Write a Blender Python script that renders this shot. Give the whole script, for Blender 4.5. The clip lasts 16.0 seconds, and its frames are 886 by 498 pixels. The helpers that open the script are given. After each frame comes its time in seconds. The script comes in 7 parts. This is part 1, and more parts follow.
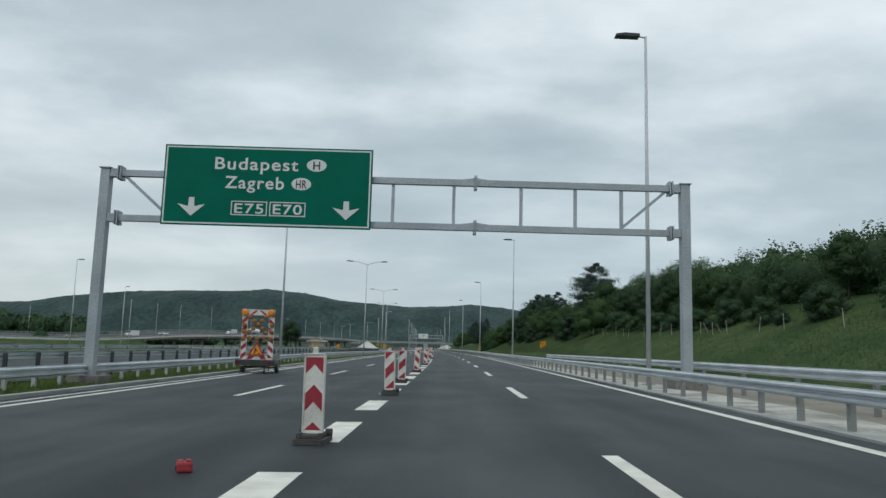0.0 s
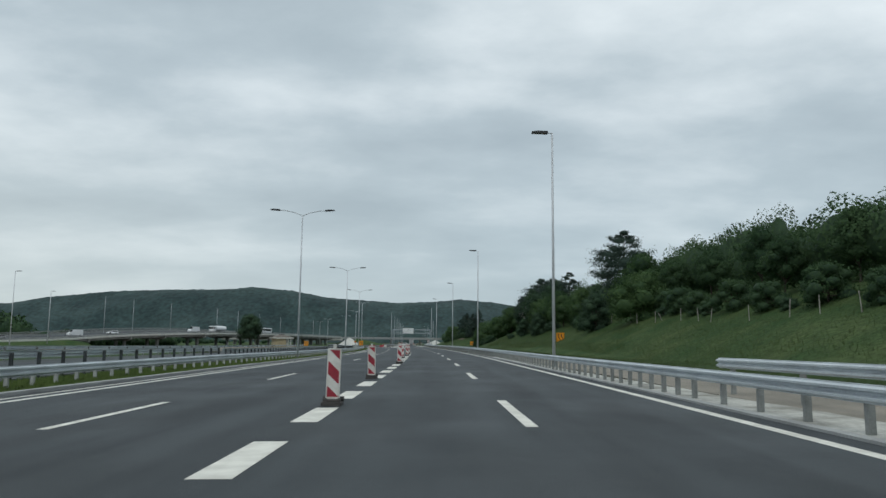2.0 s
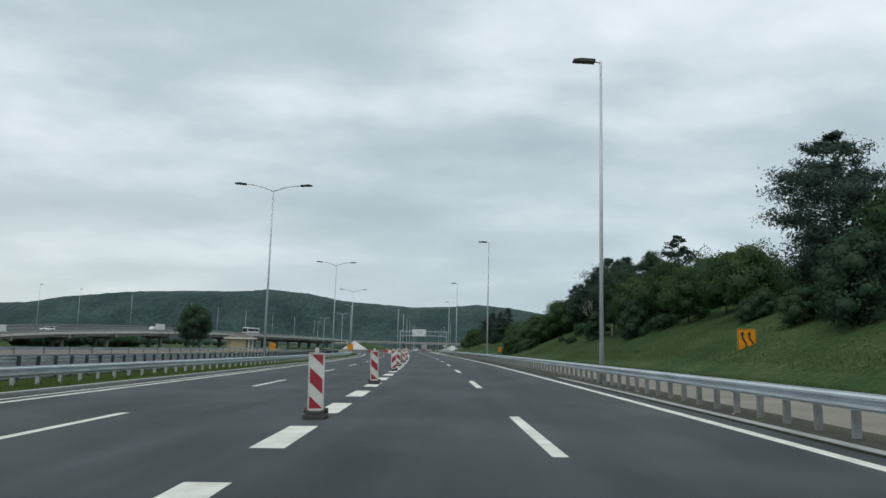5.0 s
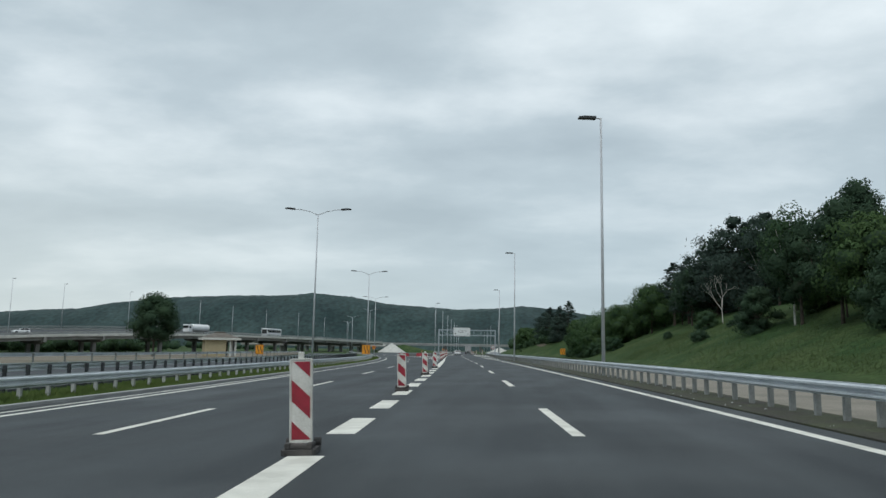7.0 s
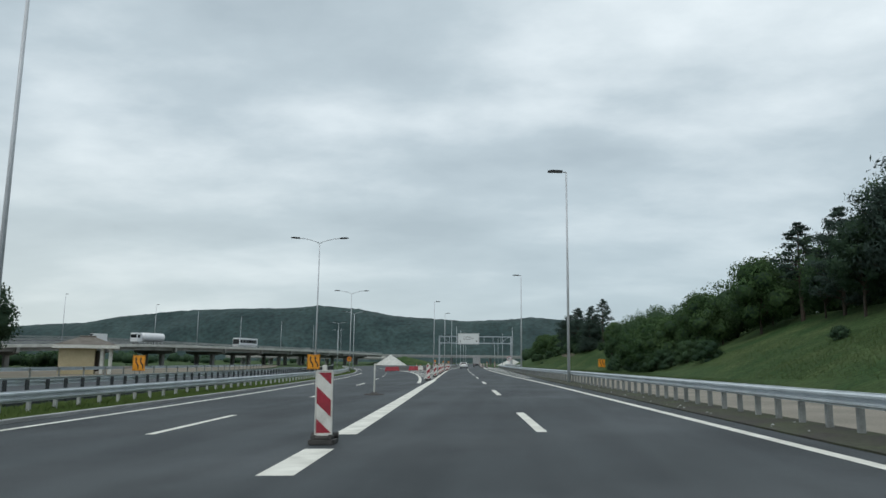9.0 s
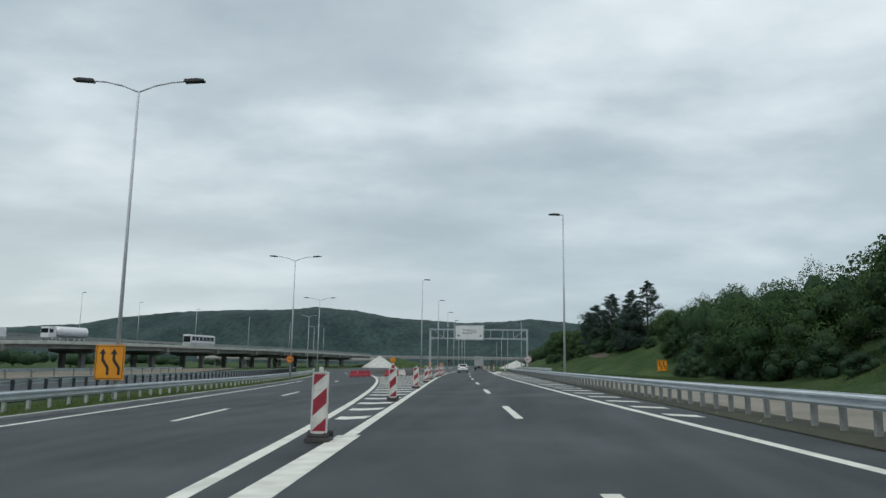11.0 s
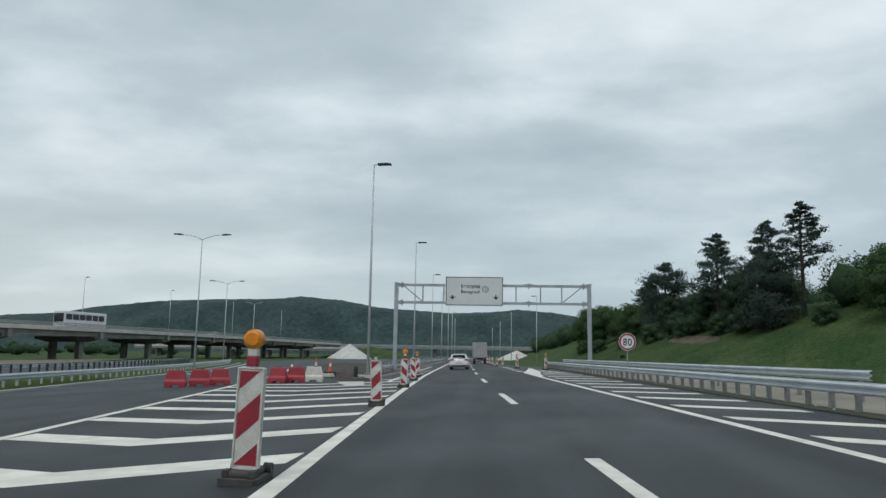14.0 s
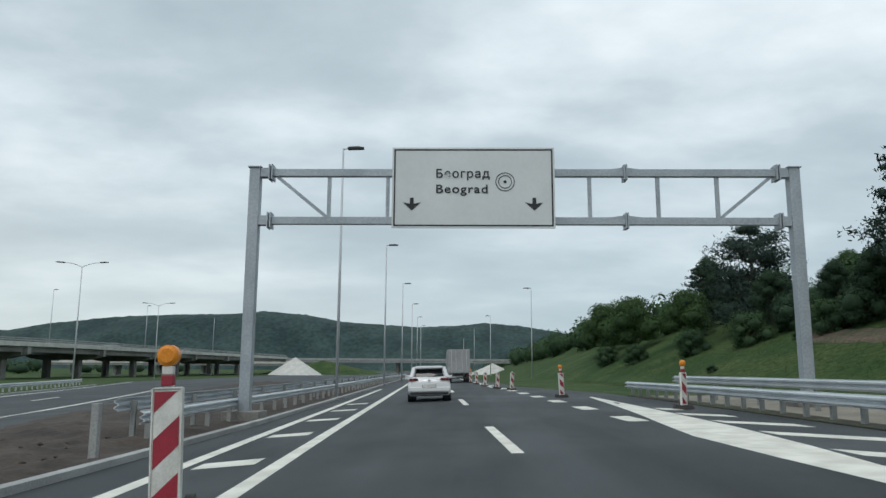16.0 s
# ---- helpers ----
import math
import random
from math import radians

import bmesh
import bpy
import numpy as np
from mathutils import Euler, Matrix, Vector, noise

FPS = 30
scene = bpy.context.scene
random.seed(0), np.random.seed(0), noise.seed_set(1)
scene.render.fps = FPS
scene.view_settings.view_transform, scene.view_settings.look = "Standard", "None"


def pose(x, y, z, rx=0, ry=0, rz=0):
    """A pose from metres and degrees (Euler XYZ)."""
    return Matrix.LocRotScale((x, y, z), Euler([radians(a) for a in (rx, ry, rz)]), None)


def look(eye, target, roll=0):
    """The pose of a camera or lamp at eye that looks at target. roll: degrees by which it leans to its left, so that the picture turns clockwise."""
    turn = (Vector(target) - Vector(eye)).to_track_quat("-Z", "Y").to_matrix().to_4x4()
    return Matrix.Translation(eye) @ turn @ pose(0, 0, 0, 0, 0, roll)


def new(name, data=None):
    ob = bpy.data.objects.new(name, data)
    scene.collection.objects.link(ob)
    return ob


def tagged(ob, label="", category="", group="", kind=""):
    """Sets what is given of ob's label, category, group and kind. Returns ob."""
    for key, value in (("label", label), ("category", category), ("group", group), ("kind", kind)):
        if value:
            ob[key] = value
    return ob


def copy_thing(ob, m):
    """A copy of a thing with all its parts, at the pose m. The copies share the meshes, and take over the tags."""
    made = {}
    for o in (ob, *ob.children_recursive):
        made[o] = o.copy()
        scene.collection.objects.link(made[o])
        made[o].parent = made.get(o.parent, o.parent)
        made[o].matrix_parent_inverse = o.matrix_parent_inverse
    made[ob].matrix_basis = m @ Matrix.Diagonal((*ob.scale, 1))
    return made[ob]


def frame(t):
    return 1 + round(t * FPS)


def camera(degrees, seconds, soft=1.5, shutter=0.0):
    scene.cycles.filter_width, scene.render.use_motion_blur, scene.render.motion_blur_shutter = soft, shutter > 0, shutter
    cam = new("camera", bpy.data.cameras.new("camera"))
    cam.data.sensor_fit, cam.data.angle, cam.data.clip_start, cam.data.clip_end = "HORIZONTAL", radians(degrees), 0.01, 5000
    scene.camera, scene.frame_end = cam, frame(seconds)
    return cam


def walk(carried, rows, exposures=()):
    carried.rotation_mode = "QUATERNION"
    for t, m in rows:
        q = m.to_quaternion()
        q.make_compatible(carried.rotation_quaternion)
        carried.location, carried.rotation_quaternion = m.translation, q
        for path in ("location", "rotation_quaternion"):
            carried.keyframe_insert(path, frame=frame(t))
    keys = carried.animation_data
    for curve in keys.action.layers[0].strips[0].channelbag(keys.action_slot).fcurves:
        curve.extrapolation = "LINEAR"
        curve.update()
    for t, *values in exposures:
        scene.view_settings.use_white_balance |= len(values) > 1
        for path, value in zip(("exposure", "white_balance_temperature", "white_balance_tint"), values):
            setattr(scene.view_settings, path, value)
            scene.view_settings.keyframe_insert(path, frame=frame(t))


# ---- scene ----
cam = camera(62.1, 16.0)
PATH = [
    (0, (0.203, 0.123, 1.221), (-0.091, 19.943, 3.883), 1.57),
    (0.5, (0.292, 7.659, 1.223), (0.129, 27.474, 3.930), 1.60),
    (1, (0.480, 17.436, 1.227), (0.435, 37.264, 3.846), 1.43),
    (1.5, (0.527, 27.596, 1.228), (0.505, 47.438, 3.735), 1.09),
    (2, (0.574, 37.726, 1.230), (0.611, 57.563, 3.782), 0.62),
    (2.5, (0.557, 47.828, 1.230), (0.595, 67.649, 3.901), 0.64),
    (3, (0.484, 58.067, 1.230), (0.482, 77.882, 3.941), 0.60),
    (3.5, (0.325, 68.401, 1.229), (0.261, 88.199, 4.063), 1.39),
    (4, (0.160, 78.872, 1.229), (0.048, 98.673, 4.046), 1.37),
    (6.5, (-1.491, 132.121, 1.227), (-2.844, 151.914, 3.762), 1.50),
    (7, (-1.952, 142.826, 1.226), (-3.575, 162.571, 3.958), 1.08),
    (7.5, (-2.433, 153.537, 1.226), (-4.117, 173.263, 4.064), 0.65),
    (8, (-2.955, 164.174, 1.226), (-4.638, 183.889, 4.145), 0.96),
    (8.5, (-3.514, 174.882, 1.227), (-5.153, 194.581, 4.267), 1.11),
    (9, (-3.904, 185.375, 1.232), (-5.734, 205.055, 4.284), 0.70),
    (11.5, (-7.533, 236.661, 1.226), (-9.294, 256.338, 4.343), 0.85),
    (12, (-8.360, 246.595, 1.223), (-10.076, 266.292, 4.238), 1.11),
    (12.5, (-9.159, 256.328, 1.221), (-10.711, 276.029, 4.298), 1.41),
    (13, (-9.926, 265.890, 1.218), (-11.643, 285.599, 4.150), 1.21),
    (13.5, (-10.585, 275.424, 1.219), (-12.729, 295.125, 3.920), 0.97),
    (14, (-11.136, 284.877, 1.222), (-12.587, 304.616, 4.093), 0.95),
    (14.5, (-11.668, 294.230, 1.225), (-12.231, 313.994, 4.235), 0.37),
    (15, (-12.127, 303.503, 1.230), (-12.523, 323.274, 4.225), 0.12),
    (15.5, (-12.635, 312.855, 1.232), (-13.045, 332.624, 4.230), 0.53),
    (16, (-13.175, 322.792, 1.234), (-13.697, 342.518, 4.493), 0.35),
]
walk(cam, [(t, look(eye, target, roll)) for t, eye, target, roll in PATH], exposures=[(0.0, 0.0), (0.5, 0.08), (1.5, -0.02), (3.5, -0.05), (4.2, 0.07), (6.5, 0.07), (9.0, 0.08), (11.5, 0.0), (15.0, 0.0), (16.0, 0.12)])

# ---- light: a closed grey cloud cover with a soft, hidden sun ----
world = bpy.data.worlds.new("overcast_sky")
scene.world = world
world.use_nodes = True


def build_sky():
    nt = world.node_tree
    nt.nodes.clear()
    n, l = nt.nodes.new, nt.links.new
    out, bg = n("ShaderNodeOutputWorld"), n("ShaderNodeBackground")
    sky = n("ShaderNodeTexSky")
    sky.sky_type, sky.sun_disc = "NISHITA", False
    sky.sun_elevation, sky.sun_rotation = radians(48), radians(200)
    dim = n("ShaderNodeVectorMath")
    dim.operation = "SCALE"
    dim.inputs[3].default_value = 0.08
    l(sky.outputs[0], dim.inputs[0])
    co = n("ShaderNodeTexCoord")
    sep = n("ShaderNodeSeparateXYZ")
    l(co.outputs["Generated"], sep.inputs[0])
    # flat cloud deck: look-up by direction divided by height above the horizon
    up = n("ShaderNodeMath")
    up.operation = "ADD"
    up.inputs[1].default_value = 0.20
    ab = n("ShaderNodeMath")
    ab.operation = "ABSOLUTE"
    l(sep.outputs[2], ab.inputs[0])
    l(ab.outputs[0], up.inputs[0])
    div = n("ShaderNodeVectorMath")
    div.operation = "DIVIDE"
    comb = n("ShaderNodeCombineXYZ")
    for k in range(3):
        l(up.outputs[0], comb.inputs[k])
    l(co.outputs["Generated"], div.inputs[0])
    l(comb.outputs[0], div.inputs[1])

    def layer(stretch, shift, scale, detail, rough):
        mul = n("ShaderNodeVectorMath")
        mul.operation = "MULTIPLY_ADD"
        mul.inputs[1].default_value, mul.inputs[2].default_value = stretch, shift
        l(div.outputs[0], mul.inputs[0])
        t = n("ShaderNodeTexNoise")
        t.inputs["Scale"].default_value, t.inputs["Detail"].default_value, t.inputs["Roughness"].default_value = scale, detail, rough
        l(mul.outputs[0], t.inputs["Vector"])
        return t.outputs[0]

    def math2(op, a, b, c=None):
        m = n("ShaderNodeMath")
        m.operation = op
        for k, v in enumerate((a, b, c)):
            if v is None:
                continue
            if isinstance(v, float):
                m.inputs[k].default_value = v
            else:
                l(v, m.inputs[k])
        return m.outputs[0]

    # broad banks of cloud, then smaller torn folds
    broad = layer((0.60, 0.80, 0.0), (4.3, 1.7, 0.0), 1.0, 3, 0.5)
    folds = layer((0.75, 0.95, 0.0), (9.1, 3.4, 0.5), 2.2, 7, 0.54)
    cover = math2("MULTIPLY_ADD", folds, 0.42, math2("MULTIPLY", broad, 0.62))
    # the cover is thinner overhead and to the right of the road
    thin = n("ShaderNodeVectorMath")
    thin.operation = "DOT_PRODUCT"
    thin.inputs[1].default_value = (0.05, 0.02, 0.14)
    l(co.outputs["Generated"], thin.inputs[0])
    cover = math2("ADD", cover, thin.outputs["Value"])
    ramp = n("ShaderNodeValToRGB")
    e = ramp.color_ramp.elements
    e[0].position, e[0].color = 0.45, (0.39, 0.475, 0.53, 1)
    e[1].position, e[1].color = 0.71, (0.84, 0.925, 0.965, 1)
    mid = ramp.color_ramp.elements.new(0.565)
    mid.color = (0.515, 0.61, 0.665, 1)
    l(cover, ramp.inputs[0])
    # thinner, brighter veil low over the horizon, a little warmer to the left
    low = n("ShaderNodeMapRange")
    low.inputs[1].default_value, low.inputs[2].default_value = 0.0, 0.30
    low.inputs[3].default_value, low.inputs[4].default_value = 0.8, 0.0
    l(ab.outputs[0], low.inputs[0])
    side = n("ShaderNodeMapRange")
    side.inputs[1].default_value, side.inputs[2].default_value = -0.55, 0.15
    l(sep.outputs[0], side.inputs[0])
    tint = n("ShaderNodeMixRGB")
    tint.inputs[1].default_value, tint.inputs[2].default_value = (0.64, 0.715, 0.71, 1), (0.47, 0.58, 0.632, 1)
    l(side.outputs[0], tint.inputs[0])
    veil = n("ShaderNodeMixRGB")
    l(tint.outputs[0], veil.inputs[2])
    l(low.outputs[0], veil.inputs[0])
    l(ramp.outputs[0], veil.inputs[1])
    mix = n("ShaderNodeMixRGB")
    mix.inputs[0].default_value = 0.93
    l(dim.outputs[0], mix.inputs[1])
    l(veil.outputs[0], mix.inputs[2])
    l(mix.outputs[0], bg.inputs[0])
    bg.inputs[1].default_value = 1.0
    l(bg.outputs[0], out.inputs[0])


build_sky()
sun_data = bpy.data.lights.new("sun", "SUN")
sun_data.energy, sun_data.angle, sun_data.color = 1.0, radians(30), (1.0, 0.97, 0.92)
sun = new("sun", sun_data)
sun.matrix_world = look((0, 0, 60), (15, 42, 0))

# ---- materials ----


def material(name, base, second=None, scale=3.0, fine=40.0, rough=0.7, metal=0.0, bump=0.1, amount=0.5, spread=(0.35, 0.65), per_object=0.0, stretch=(1, 1, 1), coat=0.0):
    """Principled material with two scales of variation in colour and relief, in metres."""
    m = bpy.data.materials.new(name)
    m.use_nodes = True
    nt = m.node_tree
    n, l = nt.nodes.new, nt.links.new
    b = nt.nodes["Principled BSDF"]
    b.inputs["Roughness"].default_value, b.inputs["Metallic"].default_value = rough, metal
    if coat:
        b.inputs["Coat Weight"].default_value = coat
        b.inputs["Coat Roughness"].default_value = 0.08
    second = second or tuple(c * 0.72 for c in base)
    geo = n("ShaderNodeNewGeometry")
    mul = n("ShaderNodeVectorMath")
    mul.operation = "MULTIPLY"
    mul.inputs[1].default_value = stretch
    l(geo.outputs["Position"], mul.inputs[0])
    a, f = n("ShaderNodeTexNoise"), n("ShaderNodeTexNoise")
    a.inputs["Scale"].default_value, a.inputs["Detail"].default_value = scale, 6
    f.inputs["Scale"].default_value, f.inputs["Detail"].default_value = fine, 3
    l(mul.outputs[0], a.inputs["Vector"])
    l(geo.outputs["Position"], f.inputs["Vector"])
    s = n("ShaderNodeMapRange")
    s.inputs[1].default_value, s.inputs[2].default_value = spread
    l(a.outputs[0], s.inputs[0])
    mix = n("ShaderNodeMixRGB")
    mix.inputs[1].default_value, mix.inputs[2].default_value = (*base, 1), (*second, 1)
    l(s.outputs[0], mix.inputs[0])
    grain = n("ShaderNodeMixRGB")
    grain.blend_type = "OVERLAY"
    grain.inputs[0].default_value = amount
    l(mix.outputs[0], grain.inputs[1])
    l(f.outputs[0], grain.inputs[2])
    colour = grain.outputs[0]
    if per_object:
        info, hsv, rng = n("ShaderNodeObjectInfo"), n("ShaderNodeHueSaturation"), n("ShaderNodeMapRange")
        rng.inputs[3].default_value, rng.inputs[4].default_value = 1 - per_object, 1 + per_object
        l(info.outputs["Random"], rng.inputs[0])
        l(rng.outputs[0], hsv.inputs["Value"])
        l(colour, hsv.inputs["Color"])
        colour = hsv.outputs[0]
    l(colour, b.inputs["Base Color"])
    if bump:
        bp = n("ShaderNodeBump")
        bp.inputs["Strength"].default_value, bp.inputs["Distance"].default_value = bump, 0.02
        l(f.outputs[0], bp.inputs["Height"])
        l(bp.outputs[0], b.inputs["Normal"])
    return m


def leaf_material(name, base, second, through_light=0.0):
    """Leaves that vary from clump to clump and from tree to tree, and let some light through."""
    m = bpy.data.materials.new(name)
    m.use_nodes = True
    nt = m.node_tree
    n, l = nt.nodes.new, nt.links.new
    b = nt.nodes["Principled BSDF"]
    b.inputs["Roughness"].default_value = 0.75
    b.inputs["Specular IOR Level"].default_value = 0.12
    geo, noise_t, info = n("ShaderNodeNewGeometry"), n("ShaderNodeTexNoise"), n("ShaderNodeObjectInfo")
    noise_t.inputs["Scale"].default_value = 0.45
    l(geo.outputs["Position"], noise_t.inputs["Vector"])
    add, add2 = n("ShaderNodeMath"), n("ShaderNodeMath")
    add.operation, add2.operation = "MULTIPLY_ADD", "MULTIPLY_ADD"
    l(geo.outputs["Random Per Island"], add.inputs[0])
    add.inputs[1].default_value = 0.45
    l(noise_t.outputs[0], add.inputs[2])
    l(info.outputs["Random"], add2.inputs[0])
    add2.inputs[1].default_value = 0.35
    l(add.outputs[0], add2.inputs[2])
    s = n("ShaderNodeMapRange")
    s.inputs[1].default_value, s.inputs[2].default_value = 0.45, 1.2
    l(add2.outputs[0], s.inputs[0])
    mix = n("ShaderNodeMixRGB")
    mix.inputs[1].default_value, mix.inputs[2].default_value = (*base, 1), (*second, 1)
    l(s.outputs[0], mix.inputs[0])
    l(mix.outputs[0], b.inputs["Base Color"])
    if through_light:
        thin, blend = n("ShaderNodeBsdfTranslucent"), n("ShaderNodeMixShader")
        blend.inputs[0].default_value = through_light
        l(mix.outputs[0], thin.inputs["Color"])
        l(b.outputs[0], blend.inputs[1])
        l(thin.outputs[0], blend.inputs[2])
        l(blend.outputs[0], nt.nodes["Material Output"].inputs["Surface"])
    return m


def asphalt_material():
    """New dark asphalt: coarse grain, long faint wheel streaks along the road, dusty patches."""
    m = material("asphalt", (0.044, 0.0515, 0.056), (0.025, 0.030, 0.034), scale=0.8, fine=55, rough=0.66, bump=0.4, amount=0.6, stretch=(1.1, 0.03, 1), spread=(0.38, 0.62))
    nt = m.node_tree
    n, l = nt.nodes.new, nt.links.new
    b = nt.nodes["Principled BSDF"]
    b.inputs["Specular IOR Level"].default_value = 0.26
    src = b.inputs["Base Color"].links[0].from_socket
    geo, spots = n("ShaderNodeNewGeometry"), n("ShaderNodeTexNoise")
    spots.inputs["Scale"].default_value, spots.inputs["Detail"].default_value = 0.22, 8
    l(geo.outputs["Position"], spots.inputs["Vector"])
    s = n("ShaderNodeMapRange")
    s.inputs[1].default_value, s.inputs[2].default_value = 0.46, 0.72
    s.inputs[4].default_value = 0.85
    l(spots.outputs[0], s.inputs[0])
    dust = n("ShaderNodeMixRGB")
    dust.inputs[2].default_value = (0.066, 0.074, 0.079, 1)
    l(s.outputs[0], dust.inputs[0])
    l(src, dust.inputs[1])
    # darker, oily patches about a metre across, drawn out along the lanes
    flat, blot, r = n("ShaderNodeVectorMath"), n("ShaderNodeTexNoise"), n("ShaderNodeMapRange")
    flat.operation = "MULTIPLY"
    flat.inputs[1].default_value = (1.0, 0.28, 1.0)
    blot.inputs["Scale"].default_value, blot.inputs["Detail"].default_value = 0.9, 7
    l(geo.outputs["Position"], flat.inputs[0])
    l(flat.outputs[0], blot.inputs["Vector"])
    r.inputs[1].default_value, r.inputs[2].default_value = 0.40, 0.66
    r.inputs[3].default_value, r.inputs[4].default_value = 1.16, 0.80
    l(blot.outputs[0], r.inputs[0])
    tone = n("ShaderNodeVectorMath")
    tone.operation = "SCALE"
    l(dust.outputs[0], tone.inputs[0])
    l(r.outputs[0], tone.inputs[3])
    l(tone.outputs[0], b.inputs["Base Color"])
    return m


ASPHALT = asphalt_material()
PAINT = material("road_paint", (0.76, 0.75, 0.68), (0.58, 0.57, 0.51), scale=2.2, fine=90, rough=0.75, bump=0.15, amount=0.3)
GALV = material("galvanised_steel", (0.60, 0.635, 0.66), (0.47, 0.50, 0.53), scale=1.3, fine=25, rough=0.5, metal=0.2, bump=0.03, amount=0.2)
RAIL = material("guardrail_zinc", (0.60, 0.645, 0.675), (0.49, 0.53, 0.56), scale=1.1, fine=20, rough=0.45, metal=0.42, bump=0.03, amount=0.25)
POST_PALE = material("pale_zinc_posts", (0.46, 0.48, 0.47), (0.36, 0.375, 0.365), scale=2.0, fine=30, rough=0.6, metal=0.2, bump=0.05)
# post steel darkened: shade on the posts' back sides is put into the colour
STEEL_SHADED = material("shaded_steel_posts", (0.075, 0.085, 0.09), (0.05, 0.055, 0.06), scale=2.0, fine=30, rough=0.7, metal=0.1, bump=0.05)
GANTRY = material("gantry_zinc", (0.40, 0.44, 0.47), (0.31, 0.345, 0.375), scale=0.9, fine=16, rough=0.5, metal=0.35, bump=0.03, amount=0.3)
GALV_DULL = material("weathered_steel_posts", (0.33, 0.34, 0.33), (0.24, 0.25, 0.24), scale=2.0, fine=30, rough=0.7, metal=0.2, bump=0.05, amount=0.3)
POLE = material("lamp_pole_steel", (0.56, 0.585, 0.61), (0.47, 0.495, 0.52), scale=0.8, fine=18, rough=0.55, metal=0.1, bump=0.02, amount=0.2)
DARK = material("dark_housing", (0.035, 0.038, 0.042), rough=0.5, bump=0.02)
GREEN = material("green_sign_sheet", (0.001, 0.135, 0.092), (0.001, 0.118, 0.080), scale=0.8, fine=12, rough=0.6, bump=0.0, amount=0.1)
GREEN.node_tree.nodes["Principled BSDF"].inputs["Specular IOR Level"].default_value = 0.08
SIGN_WHITE = material("white_sign_sheet", (0.66, 0.69, 0.69), (0.60, 0.63, 0.63), scale=0.7, fine=10, rough=0.5, bump=0.0, amount=0.1)
SIGN_BLACK = material("black_sign_film", (0.02, 0.02, 0.022), rough=0.5, bump=0.0)
RED = material("red_reflective_film", (0.33, 0.022, 0.04), (0.25, 0.02, 0.034), scale=6, fine=60, rough=0.5, bump=0.02, amount=0.2)
PANEL_WHITE = material("white_plastic_panel", (0.68, 0.68, 0.64), (0.52, 0.52, 0.48), scale=4, fine=45, rough=0.55, bump=0.03, amount=0.3)
RUBBER = material("recycled_rubber_base", (0.05, 0.048, 0.047), (0.075, 0.07, 0.066), scale=5, fine=60, rough=0.85, bump=0.3)
ORANGE = material("amber_lens", (0.75, 0.27, 0.015), (0.62, 0.2, 0.012), scale=9, fine=50, rough=0.35, bump=0.05)
AMBER_OFF = material("unlit_amber_lens", (0.34, 0.13, 0.025), (0.22, 0.085, 0.02), scale=9, fine=50, rough=0.3, bump=0.05)
SIGN_ORANGE = material("amber_sign_sheet", (0.78, 0.31, 0.012), (0.68, 0.26, 0.012), scale=2, fine=20, rough=0.5, bump=0.0, amount=0.1)
CONCRETE = material("concrete", (0.37, 0.38, 0.375), (0.27, 0.275, 0.27), scale=0.9, fine=30, rough=0.85, bump=0.2, amount=0.4)
CONCRETE_PALE = material("pale_new_concrete", (0.56, 0.56, 0.525), (0.43, 0.43, 0.40), scale=0.7, fine=22, rough=0.85, bump=0.2, amount=0.4)
CONCRETE_STAINED = material("pale_stained_concrete", (0.47, 0.47, 0.43), (0.24, 0.235, 0.205), scale=0.9, fine=12, rough=0.9, bump=0.3, amount=0.5, spread=(0.42, 0.66))
CONCRETE_DARK = material("shaded_old_concrete", (0.20, 0.195, 0.18), (0.13, 0.125, 0.115), scale=0.5, fine=12, rough=0.9, bump=0.2)
DIRT = material("brown_earth", (0.066, 0.051, 0.041), (0.034, 0.027, 0.023), scale=0.8, fine=9, rough=0.95, bump=0.8, amount=0.6)
WORN_EARTH = material("worn_brown_earth", (0.125, 0.092, 0.066), (0.060, 0.064, 0.036), scale=0.5, fine=5, rough=0.95, bump=0.6, amount=0.9)
SOIL = material("dark_weedy_soil", (0.040, 0.036, 0.029), (0.050, 0.058, 0.028), scale=1.1, fine=14, rough=0.95, bump=1.0, amount=0.8)
TAN = material("sandy_gravel_track", (0.26, 0.235, 0.195), (0.19, 0.175, 0.145), scale=0.5, fine=25, rough=0.95, bump=0.5)
DRY = material("dry_trodden_earth", (0.20, 0.165, 0.125), (0.10, 0.095, 0.065), scale=0.12, fine=4, rough=0.95, bump=0.6, amount=0.6)
GRASS = material("meadow_grass", (0.031, 0.064, 0.022), (0.066, 0.094, 0.036), scale=0.22, fine=3.2, rough=0.95, bump=0.5, amount=0.9, spread=(0.36, 0.68))
GRASS.node_tree.nodes["Principled BSDF"].inputs["Specular IOR Level"].default_value = 0.1
BLADE = leaf_material("grass_blades", (0.035, 0.070, 0.024), (0.078, 0.110, 0.042), 0.3)
VERGE = leaf_material("verge_grass_blades", (0.055, 0.105, 0.026), (0.115, 0.165, 0.048), 0.3)
LEAF = leaf_material("broad_leaves", (0.032, 0.069, 0.035), (0.068, 0.118, 0.052), 0.26)
LEAF_FRESH = leaf_material("fresh_leaves", (0.032, 0.072, 0.028), (0.074, 0.126, 0.048), 0.2)
# for dark-leaved trees, and as painted shade inside lighter crowns
LEAF_DARK_AND_SHADE = leaf_material("dark_leaves_and_crown_shade", (0.031, 0.060, 0.040), (0.056, 0.096, 0.053), 0.24)
NEEDLE = leaf_material("pine_needles", (0.030, 0.050, 0.042), (0.050, 0.078, 0.062), 0.15)
